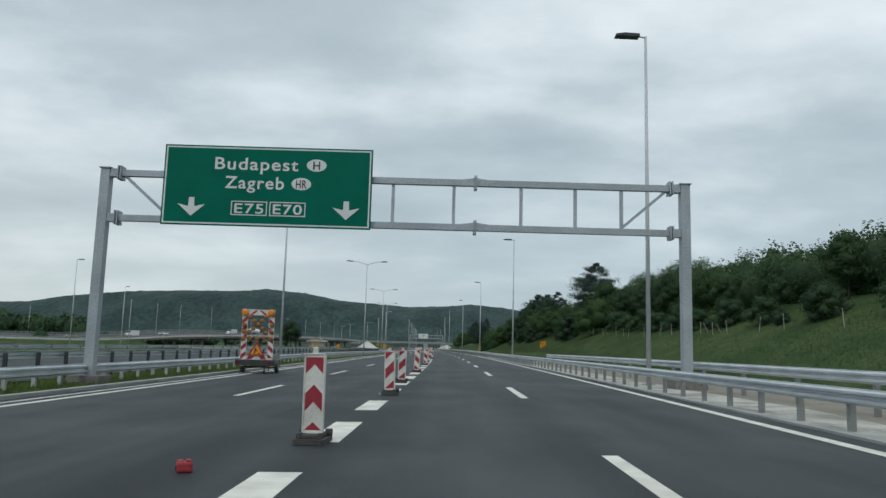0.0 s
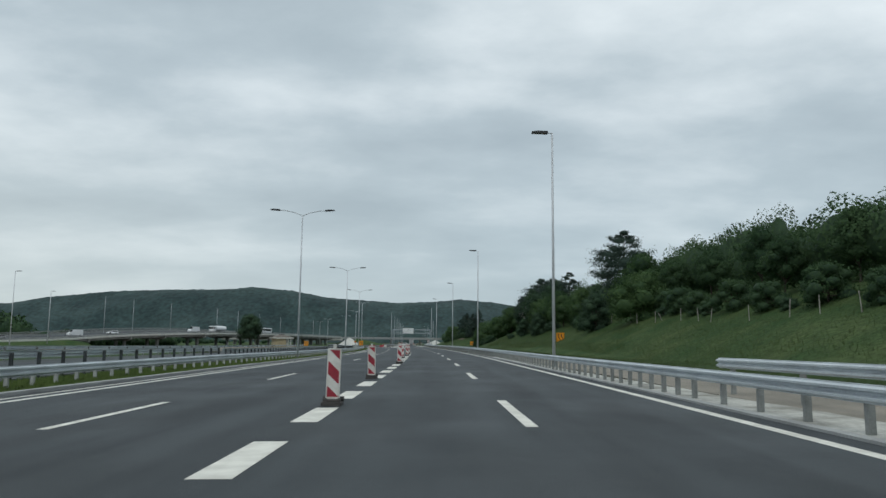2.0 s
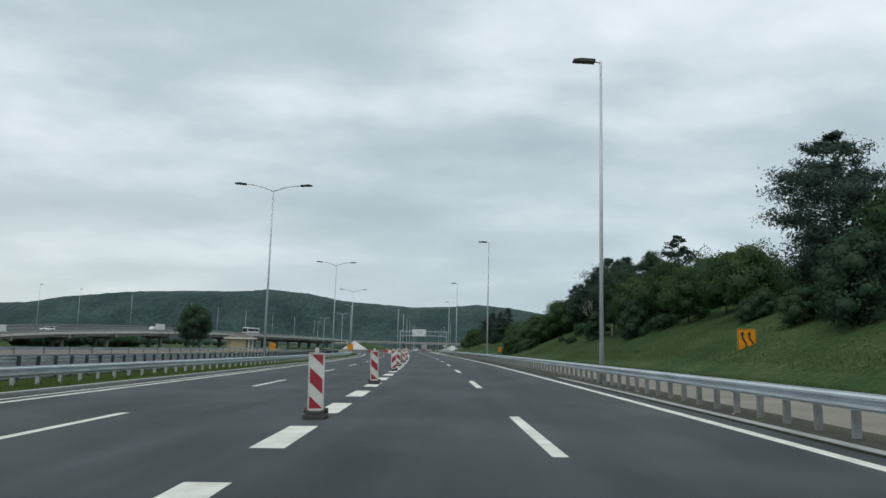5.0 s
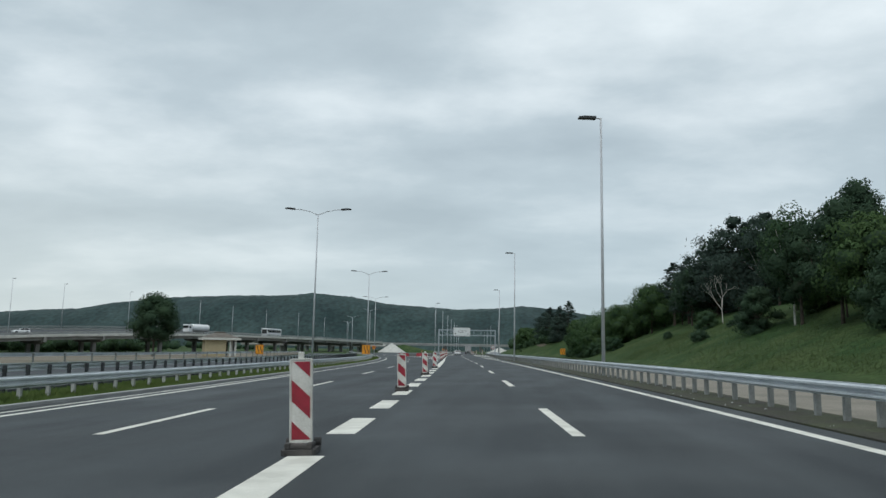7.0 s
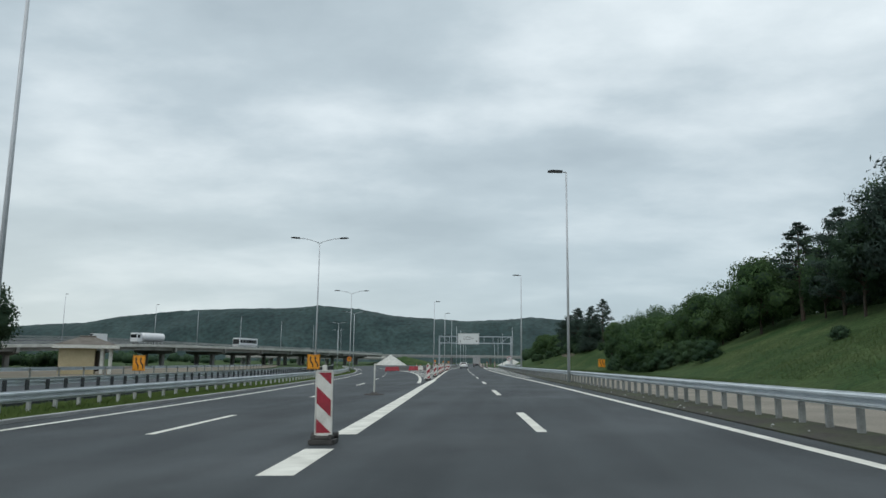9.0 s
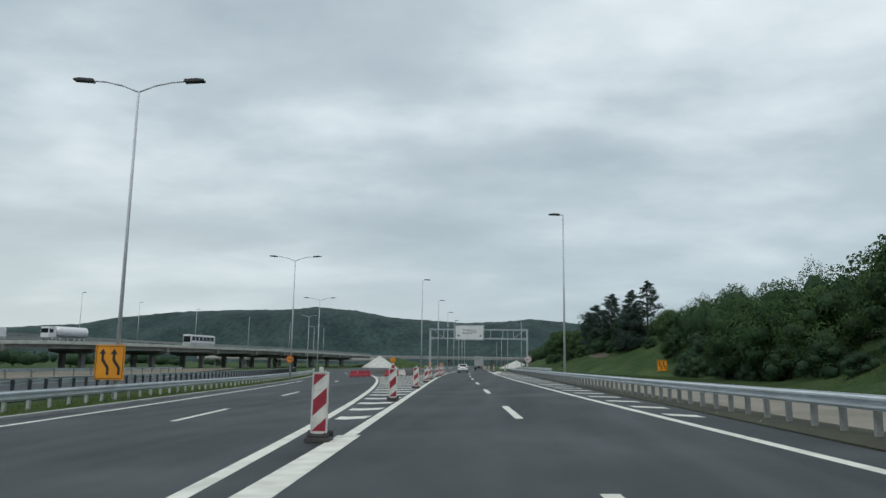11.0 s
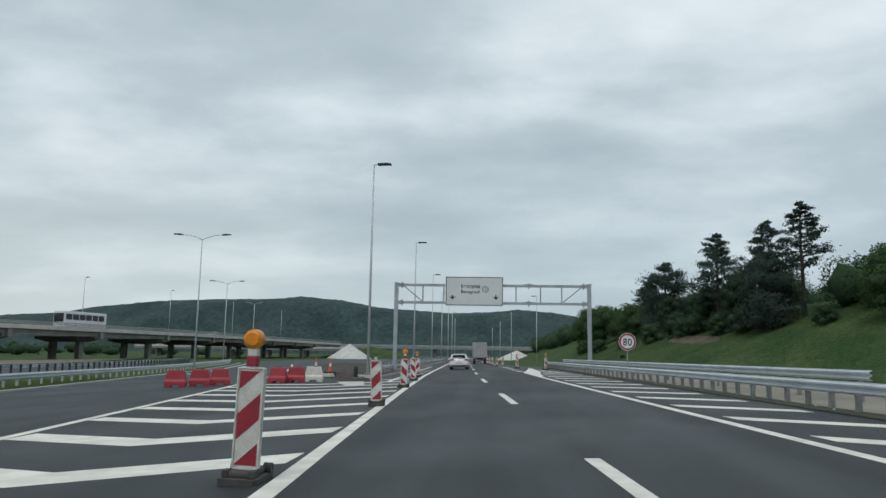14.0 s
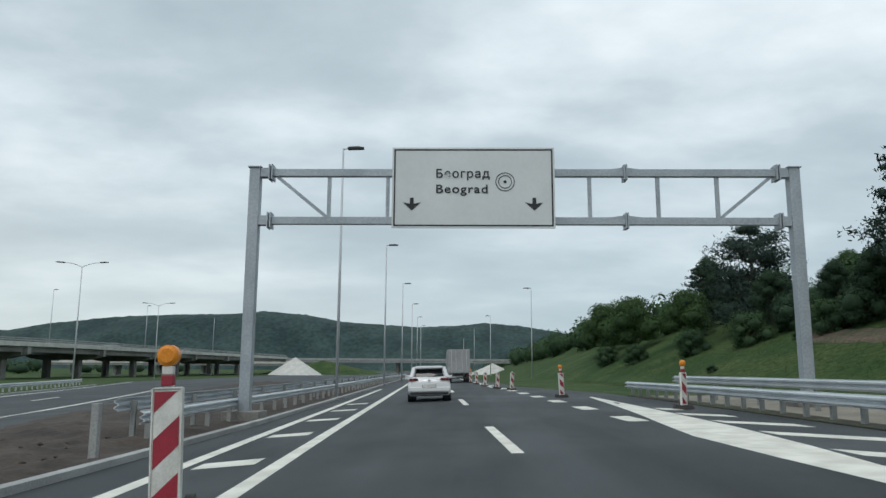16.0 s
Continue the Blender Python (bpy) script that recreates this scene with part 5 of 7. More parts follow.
def barrier(x, y, z, rz, red):
    b = thing("water_barrier", (x, y, z), ("red" if red else "white") + " plastic water-filled road barrier with sloping ends", "barrier", rz=rz, group="plastic barriers", rx=0)
    w, h, d = 0.50, 0.80, 0.24
    bm = bmesh.new()
    lo = [(-w, -d), (w, -d), (w, d), (-w, d)]
    secs = [(0.10, 1.0, 1.0), (0.28, 0.98, 0.95), (0.36, 0.93, 0.62), (h - 0.04, 0.76, 0.42), (h, 0.72, 0.34)]
    rings = [[bm.verts.new((px_ * sx, py_ * sy, zz)) for px_, py_ in lo] for zz, sx, sy in secs]
    for a, c in zip(rings, rings[1:]):
        for k in range(4):
            bm.faces.new((a[k], a[(k + 1) % 4], c[(k + 1) % 4], c[k]))
    bm.faces.new(rings[0][::-1])
    bm.faces.new(rings[-1])
    bmesh.ops.bevel(bm, geom=bm.edges[:], offset=0.02, segments=1, affect="EDGES")
    part("shell", bm, BARRIER_RED if red else BARRIER_WHITE, b)
    for sx in (-0.32, 0.32):
        bm = bmesh.new()
        box(bm, sx - 0.14, sx + 0.14, -d, d, 0.0, 0.12, 0.012)
        part("foot", bm, BARRIER_RED if red else BARRIER_WHITE, b)
    bm = bmesh.new()
    rod(bm, (0.1, 0, h), (0.1, 0, h + 0.035), 0.07, 0.06, 12)
    part("filler_cap", bm, DARK, b)


for lt, y, red, rz in ((-3.5, 319.0, 1, 12), (-2.75, 320.2, 1, 14), (-2.1, 321.3, 1, 10), (0.55, 322.5, 1, -10), (1.32, 323.4, 1, -6), (2.2, 323.6, 0, 4)):
    barrier(*at(lt, y, 0.002), heading(y) + rz, bool(red))


def cone(x, y, z, h):
    c = thing("traffic_cone", (x, y, z), "worn orange traffic cone with a white band", "traffic cone", group="traffic cones")
    bm = bmesh.new()
    box(bm, -0.18, 0.18, -0.18, 0.18, 0, 0.03, 0.01)
    rod(bm, (0, 0, 0.03), (0, 0, h * 0.42), 0.13, 0.085, 16)
    part("body", bm, ORANGE_CONE, c)
    bm = bmesh.new()
    rod(bm, (0, 0, h * 0.7), (0, 0, h), 0.055, 0.025, 16)
    part("tip", bm, ORANGE_CONE, c)
    bm = bmesh.new()
    rod(bm, (0, 0, h * 0.42), (0, 0, h * 0.7), 0.086, 0.056, 16)
    part("white_band", bm, PANEL_WHITE, c)


ORANGE_CONE = material("faded_orange_plastic", (0.60, 0.13, 0.05), (0.5, 0.1, 0.04), scale=5, fine=40, rough=0.6, bump=0.05)


def rubber_block(lat, y, w, d, h, rz):
    ob = thing("ballast_block", at(lat, y, 0.0), "dark weathered rubber block used as road works ballast", "block", rz=rz)
    bm = bmesh.new()
    box(bm, -w, w, -d, d, 0.0, h, 0.03)
    part("lower_half", bm, RUBBER, ob)
    bm = bmesh.new()
    box(bm, -w * 0.96, w * 0.96, -d * 0.96, d * 0.96, h + 0.004, h + 0.06, 0.02)
    part("top_plate", bm, RUBBER, ob)


rubber_block(0.97, 330.5, 0.36, 0.3, 0.33, 4)
rubber_block(1.55, 332.4, 0.32, 0.3, 0.33, -8)
cone(*at(0.97, 330.5, 0.395), 0.9)
cone(*at(1.55, 332.4, 0.395), 0.75)


def slab_pile():
    p = at(1.5, 330.3, 0.0)
    ob = thing("kerb_stones", p, "short stack of pale concrete kerb stones", "kerb stones", rz=6)
    for k, (x, y, z, a) in enumerate(((0, 0, 0, 0), (0.05, 0.2, 0, 4), (0.0, 0.05, 0.105, -5), (0.12, 0.14, 0.105, -2), (0.06, 0.1, 0.21, 6))):
        bm = bmesh.new()
        box(bm, -0.55, 0.55, -0.09, 0.09, 0, 0.1, 0.012)
        part("kerb_stone", bm, CONCRETE_PALE if k else CONCRETE_DARK, ob, m=pose(x, y, z, 0, 0, a))


slab_pile()


def kerb_line(y):
    return piece([(323, 4.6), (326, 4.75), (331, 5.12), (335, 5.3), (342, 5.5), (470, 5.8)], y)


# bare earth island with its kerb and lamp footing
def earth_island():
    bm = bmesh.new()
    ys = span(323.6, 342, 0.22) + span(343, 420, 1.0)
    rows, n = [], 30
    for i, y in enumerate(ys):
        left = piece([(323.6, 3.9), (325.6, 3.2), (329, 2.3), (337, -0.1), (345, -2.6), (365, -8.2), (420, -14)], y) + 0.3 * noise.noise((y * 0.8, 5, 2)) + 0.15 * noise.noise((y * 2.9, 1, 2))
        right = piece([(323.6, 4.6), (324.4, 5.3), (326.4, 4.8), (327, 4.6)], y) if y < 327 else kerb_line(y) - 0.2
        row = []
        for k in range(n + 1):
            lat = left + (right - left) * k / n
            edge = min(1.0, k / 4, (n - k) / 4, (y - 323.6) / 0.9)
            heap = 0.07 + 0.13 * noise.noise((lat * 0.6, y * 0.5, 1)) + 0.10 * noise.noise((lat * 1.7, y * 1.5, 4)) + 0.06 * noise.noise((lat * 4.3, y * 3.7, 7)) + 0.02 * random.uniform(-1, 1)
            clear = min(1.0, max(0.0, math.hypot((at(lat, y).x + 18.86) / 0.85, (y - 329.4) / 0.9) - 0.9) * 2)
            row.append(bm.verts.new(at(lat, y, 0.012 + edge * max(0.0, heap) * clear)))
        rows.append(row)
    for a, b in zip(rows, rows[1:]):
        for k in range(n):
            bm.faces.new((a[k], a[k + 1], b[k + 1], b[k]))
    for f in bm.faces:
        f.smooth = True
    ob = new("earth_island", mesh_from(bm, "earth_island", DIRT))
    tagged(ob, "rough bare brown earth between the diverging carriageways", "ground", kind="structure")


def clods():
    """Loose lumps of earth on the island."""
    rng = random.Random(12)
    bm = bmesh.new()
    for _ in range(170):
        y = rng.uniform(324.6, 338)
        left = piece([(323.6, 3.9), (325.6, 3.2), (329, 2.3), (337, -0.1)], y)
        lat = rng.uniform(left + 0.3, 4.3)
        p = at(lat, y, 0.07)
        if math.hypot(p.x + 18.86, y - 329.4) < 1.1:
            continue
        r = rng.uniform(0.02, 0.065)
        g = bmesh.ops.create_icosphere(bm, subdivisions=1, radius=r, matrix=Matrix.Translation(p) @ Matrix.Diagonal((rng.uniform(0.8, 1.5), rng.uniform(0.8, 1.4), 0.7, 1)))
        for v in g["verts"]:
            v.co += Vector((rng.uniform(-1, 1), rng.uniform(-1, 1), rng.uniform(-1, 1))) * r * 0.3
    ob = new("earth_clods", mesh_from(bm, "earth_clods", DIRT))
    tagged(ob, "loose brown clods lying on the bare earth", "earth", kind="stuff")


earth_island()
clods()
strip("kerb_island", lambda y: kerb_line(y) - 0.2, kerb_line, 326.4, 470, 0.10, CONCRETE, "grey concrete kerb round the earth island", "kerb", step=2.0)
strip("pavement_island", lambda y: piece([(317.2, 4.86), (323, 3.56)], y), lambda y: piece([(317.2, 5.67), (323, 4.95)], y), 317.2, 323, FILM + 0.005, CONCRETE_PALE, "pale concrete patch at the tip of the earth island", "pavement", step=0.6)


def lamp_footing(x, y, z):
    ob = thing("lamp_footing", (x, y, z), "thin pale concrete footing slab round the lamp pole", "footing")
    bm = bmesh.new()
    box(bm, -0.72, 0.62, -0.5, 0.5, -0.3, 0.045, 0.02)
    part("slab", bm, CONCRETE_PALE, ob)
    bm = bmesh.new()
    rings = ((-0.2, 0.13), (0.1, 0.14), (0.36, 0.145), (0.47, 0.14), (0.55, 0.115), (0.60, 0.07), (0.62, 0.02))
    for (z0, r0), (z1, r1) in zip(rings, rings[1:]):
        rod(bm, (-0.60 + 0.03 * z0, -0.76, z0), (-0.60 + 0.03 * z1, -0.76, z1), r0, r1, 14)
    part("cable_sleeve", bm, DARK, ob, "black plastic cable sleeve with a rounded top")


def cover_slab(lat, y, w, d, a):
    ob = thing("cover_slab", at(lat, y, 0.0), "thin pale concrete slab lying on bare earth", "slab", rz=a)
    bm = bmesh.new()
    box(bm, -w, w, -d, d, 0, 0.08, 0.012)
    part("slab", bm, CONCRETE_PALE, ob)


cover_slab(4.2, 327.9, 0.42, 0.16, 8)
lamp_footing(-18.86, 329.56, -0.05)
guardrail("guardrail", lambda y: 4.5 + 0.004 * (y - 334), 336.4, 470, 0.58, -1, "galvanised guardrail along the kerb of the earth island", base=lambda y: 0.08, spacing=1.9)
guardrail("guardrail", lambda y: 3.8 + 0.004 * (y - 334), 337.0, 470, 0.80, 1, "galvanised guardrail facing the branch road, doubled back to back", base=lambda y: 0.08, spacing=3.8)


def rail_end_post():
    p = at(4.66, 334.2, 0.0)
    ob = thing("marker_stub", p, "pale concrete marker stub at the guardrail end", "post")
    bm = bmesh.new()
    box(bm, -0.06, 0.06, -0.06, 0.06, -0.2, 0.88, 0.015)
    part("stub", bm, CONCRETE, ob)


rail_end_post()

# ---- vehicles ----


def loft(bm, sections, close=True):
    """Skin between outlines of equal length."""
    rings = [[bm.verts.new(v) for v in s] for s in sections]
    n = len(rings[0])
    for a, b in zip(rings, rings[1:]):
        for k in range(n):
            bm.faces.new((a[k], a[(k + 1) % n], b[(k + 1) % n], b[k]))
    if close:
        bm.faces.new(rings[0][::-1])
        bm.faces.new(rings[-1])


def car_ring(y, wl, wu, zl, zu, r=0.12):
    """Cross section of a car body at length y: lower and upper half width, bottom and top."""
    zm = zl + (zu - zl) * 0.55
    half = [(wl * 0.90, zl), (wl, zl + 0.12), (wl, zm), (wu, zu - r * 0.6), (wu - r, zu)]
    return [(x, y, z) for x, z in half] + [(-x, y, z) for x, z in half[::-1]]


def hatchback(m, label, paint=None):
    """Compact five-door car seen mainly from behind; its nose points along +y."""
    paint = paint or CAR_WHITE
    c = thing("car", (0, 0, 0), label, "car")
    c.matrix_basis = m
    L = 4.26
    bm = bmesh.new()
    secs = [(0.0, 0.80, 0.74, 0.38, 0.74), (0.05, 0.86, 0.80, 0.30, 0.96), (0.22, 0.89, 0.82, 0.24, 1.03), (0.9, 0.90, 0.85, 0.20, 0.98), (2.0, 0.90, 0.86, 0.20, 0.93), (3.0, 0.895, 0.85, 0.20, 0.90), (3.6, 0.885, 0.80, 0.22, 0.82), (4.0, 0.84, 0.70, 0.26, 0.70), (4.22, 0.70, 0.58, 0.36, 0.58)]
    loft(bm, [car_ring(*s) for s in secs])
    body = part("body", bm, paint, c, smooth=True)
    # cabin: glass shell under a painted roof
    bm = bmesh.new()
    g = [(0.16, 0.72, 0.60, 0.90, 0.95), (0.30, 0.76, 0.62, 0.90, 1.25), (0.55, 0.79, 0.60, 0.90, 1.42), (1.4, 0.81, 0.60, 0.90, 1.44), (2.1, 0.80, 0.59, 0.90, 1.38), (2.75, 0.77, 0.60, 0.88, 1.05), (3.0, 0.72, 0.60, 0.86, 0.90)]
    loft(bm, [[(wl, y, zl), (wu, y, zu - 0.03), (wu - 0.1, y, zu), (-wu + 0.1, y, zu), (-wu, y, zu - 0.03), (-wl, y, zl)] for y, wl, wu, zl, zu in g])
    part("window_glass", bm, GLASS_DARK, c, smooth=True)
    bm = bmesh.new()
    roof = [(0.40, 0.60, 1.36), (0.55, 0.61, 1.432), (1.4, 0.61, 1.452), (2.1, 0.59, 1.392), (2.2, 0.58, 1.35)]
    loft(bm, [[(w, y, z - 0.04), (w, y, z), (w - 0.12, y, z + 0.018), (-w + 0.12, y, z + 0.018), (-w, y, z), (-w, y, z - 0.04)] for y, w, z in roof])
    part("roof", bm, paint, c, smooth=True)
    bm = bmesh.new()
    box(bm, -0.60, 0.60, 0.16, 0.5, 1.355, 1.445, 0.03)
    part("roof_spoiler", bm, paint, c)
    for sx in (-1, 1):
        bm = bmesh.new()
        bar(bm, (sx * 0.735, 0.17, 0.98), (sx * 0.60, 0.38, 1.40), 0.17, 0.10)
        part("rear_pillar", bm, paint, c)
        bm = bmesh.new()
        bar(bm, (sx * 0.77, 2.85, 0.90), (sx * 0.60, 2.12, 1.38), 0.06, 0.06)
        bar(bm, (sx * 0.83, 1.55, 0.92), (sx * 0.615, 1.5, 1.42), 0.09, 0.02)
        part("pillar", bm, paint, c)
        bm = bmesh.new()
        pts = [(sx * 0.83, 0.84), (sx * 0.47, 0.87), (sx * 0.45, 0.92), (sx * 0.52, 0.965), (sx * 0.82, 0.955)]
        plate(bm, pts, -0.012, 0.16)
        part("tail_lamp", bm, LAMP_RED, c)
        bm = bmesh.new()
        box(bm, sx * 0.87, sx * 0.87 + sx * 0.18, 2.55, 2.67, 0.92, 1.05, 0.03)
        part("mirror", bm, paint, c)
        for y in (0.80, 3.42):
            wheel(c, sx * 0.79, y, 0.315, 0.315, 0.21)
            bm = bmesh.new()
            rod(bm, (sx * 0.60, y, 0.33), (sx * 0.903, y, 0.33), 0.355, None, 20)
            part("wheel_arch", bm, DARK, c)
    bm = bmesh.new()
    box(bm, -0.80, 0.80, -0.03, 0.12, 0.30, 0.40, 0.03)
    part("rear_skirt", bm, DARK, c)
    bm = bmesh.new()
    box(bm, -0.86, 0.86, -0.035, 0.1, 0.41, 0.60, 0.04)
    part("rear_bumper", bm, paint, c)
    bm = bmesh.new()
    box(bm, -0.29, 0.29, -0.036, 0.02, 0.56, 0.70, 0.01)
    recess = part("plate_recess", bm, GALV_DULL, c)
    bm = bmesh.new()
    box(bm, -0.26, 0.26, -0.046, -0.037, 0.575, 0.685, 0.004)
    pl = part("number_plate", bm, PANEL_WHITE, recess)
    bm = bmesh.new()
    rod(bm, (0, -0.02, 0.87), (0, 0.02, 0.87), 0.055, None, 16)
    part("badge", bm, GALV, c)
    bm = bmesh.new()
    bar(bm, (-0.05, 0.17, 1.0), (0.38, 0.185, 1.03), 0.02, 0.02)
    part("wiper", bm, DARK, c)
    return c


car_place = at(9.78, 352.5, 0.0)
hatchback(pose(*car_place, 0, -1.6, heading(352)) @ Matrix.Diagonal((0.96, 1, 0.96, 1)), "white five-door hatchback driving ahead in the lane")


def lorry(m):
    t = thing("lorry", (0, 0, 0), "lorry with a tall grey box body driving ahead", "lorry")
    t.matrix_basis = m
    bm = bmesh.new()
    box(bm, -1.25, 1.25, 0, 7.2, 1.05, 3.75, 0.03)
    body = part("box_body", bm, TARP, t)
    for sx in (-1, 1):
        bm = bmesh.new()
        box(bm, sx * 0.03 if sx > 0 else -1.18, 1.18 if sx > 0 else -0.03, -0.03, -0.002, 1.15, 3.65, 0.01)
        door = part("rear_door", bm, TARP, body)
        for x in (0.35, 0.85):
            bm = bmesh.new()
            rod(bm, (sx * x, -0.05, 1.15), (sx * x, -0.05, 3.65), 0.022)
            part("locking_bar", bm, GALV, door)
        for y in (1.6, 2.9, 7.9):
            wheel(t, sx * 1.02, y, 0.5, 0.5, 0.34)
        bm = bmesh.new()
        box(bm, sx * 0.95 - 0.18, sx * 0.95 + 0.18, -0.06, -0.02, 0.72, 0.86, 0.01)
        part("tail_lamp", bm, LAMP_RED, t)
    bm = bmesh.new()
    box(bm, -0.45, 0.45, 0.2, 8.6, 0.75, 1.05)
    box(bm, -1.2, 1.2, -0.02, 0.12, 0.45, 0.6, 0.02)
    part("chassis", bm, DARK, t)
    bm = bmesh.new()
    box(bm, -1.22, 1.22, 7.35, 9.1, 0.7, 3.0, 0.12)
    part("cab", bm, CAR_WHITE, t)


lorry(pose(*at(12.6, 394, 0.0), 0, -1.6, heading(394)) @ Matrix.Diagonal((0.84, 1, 0.84, 1)))


def tanker(m):
    t = thing("tanker_lorry", (0, 0, 0), "white tanker lorry crossing the flyover", "lorry")
    t.matrix_basis = m
    bm = bmesh.new()
    rod(bm, (0, 0.3, 2.0), (0, 7.6, 2.0), 1.15, None, 20)
    rod(bm, (0, 0.0, 2.0), (0, 0.3, 2.0), 0.8, 1.15, 20)
    rod(bm, (0, 7.6, 2.0), (0, 7.9, 2.0), 1.15, 0.8, 20)
    part("tank", bm, CAR_WHITE, t, smooth=False)
    bm = bmesh.new()
    box(bm, -0.5, 0.5, 0.3, 10.0, 0.7, 1.0)
    part("chassis", bm, DARK, t)
    bm = bmesh.new()
    box(bm, -1.2, 1.2, 8.4, 10.3, 0.6, 3.0, 0.15)
    cab = part("cab", bm, CAR_WHITE, t)
    bm = bmesh.new()
    box(bm, -1.05, 1.05, 10.29, 10.33, 1.7, 2.6, 0.02)
    part("windscreen", bm, GLASS_DARK, cab)
    for sx in (-1, 1):
        bm = bmesh.new()
        box(bm, sx * 1.19 - 0.02, sx * 1.19 + 0.02, 9.2, 10.1, 1.7, 2.5, 0.01)
        part("side_window", bm, GLASS_DARK, cab)
        for y in (1.2, 2.5, 3.8, 7.4, 9.3):
            wheel(t, sx * 1.0, y, 0.5, 0.5, 0.32)


def coach(m):
    t = thing("coach", (0, 0, 0), "white coach with dark windows crossing the flyover", "bus")
    t.matrix_basis = m
    bm = bmesh.new()
    box(bm, -1.25, 1.25, 0, 11.0, 0.45, 3.3, 0.14)
    body = part("body", bm, CAR_WHITE, t)
    for sx in (-1, 1):
        for k in range(6):
            bm = bmesh.new()
            box(bm, sx * 1.25 - 0.02, sx * 1.25 + 0.02, 0.7 + k * 1.68, 2.2 + k * 1.68, 1.75, 2.8, 0.01)
            part("window", bm, GLASS_DARK, body)
        for y in (2.2, 8.6):
            wheel(t, sx * 1.08, y, 0.5, 0.5, 0.3)
    bm = bmesh.new()
    box(bm, -1.1, 1.1, 10.98, 11.03, 1.3, 2.9, 0.02)
    part("windscreen", bm, GLASS_DARK, body)


def van(m, label="white panel van driving on the opposite carriageway"):
    t = thing("van", (0, 0, 0), label, "van")
    t.matrix_basis = m
    bm = bmesh.new()
    side = [(0, 0.4), (0, 2.35), (0.15, 2.5), (3.5, 2.5), (4.35, 1.55), (5.2, 1.25), (5.4, 0.9), (5.4, 0.4)]
    a = [bm.verts.new((-0.95, y, z)) for y, z in side]
    b = [bm.verts.new((0.95, y, z)) for y, z in side]
    bm.faces.new(a)
    bm.faces.new(b[::-1])
    for k in range(len(side)):
        bm.faces.new((a[k], b[k], b[(k + 1) % len(side)], a[(k + 1) % len(side)]))
    bmesh.ops.bevel(bm, geom=bm.edges[:], offset=0.06, segments=2, affect="EDGES")
    body = part("body", bm, CAR_WHITE, t)
    bm = bmesh.new()
    vs = [bm.verts.new(v) for v in ((-0.82, 3.62, 2.42), (0.82, 3.62, 2.42), (0.88, 4.38, 1.60), (-0.88, 4.38, 1.60))]
    bm.faces.new(vs)
    bmesh.ops.solidify(bm, geom=bm.faces[:], thickness=0.03)
    part("windscreen", bm, GLASS_DARK, body)
    for sx in (-1, 1):
        for y in (1.0, 4.4):
            wheel(t, sx * 0.85, y, 0.34, 0.34, 0.22)


def on_deck(y, side, flip):
    x0, x1 = deck_line(y - 4), deck_line(y + 4)
    a = math.degrees(math.atan2(8, x1 - x0)) - 90 + (180 if flip else 0)
    t = Vector((x1 - x0, 8, 0)).normalized()
    n = Vector((-t.y, t.x, 0))
    p = Vector((deck_line(y), y, deck_top(y) - 0.3 + deck_tilt(y) * side)) + n * side
    return pose(p.x, p.y, p.z, 0, 0, a)


tanker(on_deck(380, 9, True))
coach(on_deck(424, 9, True))
van(on_deck(312, 8, True), "white panel van crossing the flyover")
van(on_deck(361, 9, True), "white delivery van crossing the flyover")
hatchback(on_deck(324, 9, True), "white hatchback crossing the flyover")
hatchback(on_deck(470, 8, True), "pale hatchback crossing the flyover", TARP)
hatchback(on_deck(500, 8, False), "grey hatchback crossing the flyover", TARP)
hatchback(on_deck(291, 9, True), "silver hatchback on the road up to the flyover", TARP)

# lamps along the far edge of the flyover
deck_lamp = street_lamp(False, 11.5, "pale slim lamp pole standing on the flyover")
deck_lamp.matrix_basis = on_deck(282, 25.2, True)
for x, y, top in ((-131, 327, 18.0), (-126.5, 343, 18.0), (-120, 368, 17.8), (-106, 390, 16.8), (-100.7, 407, 16.0), (-95.5, 430, 16.0), (-91, 460.6, 16.0), (-88, 496, 16.0), (-85, 535, 16.0)):
    z = deck_top(y) - 0.3 + deck_tilt(y) * 0.85 * (deck_line(y) - x)
    copy_thing(deck_lamp, pose(x, y, z, 0, 0, 160) @ Matrix.Diagonal((1, 1, (top - z) / 11.5, 1)))

# ---- trees ----


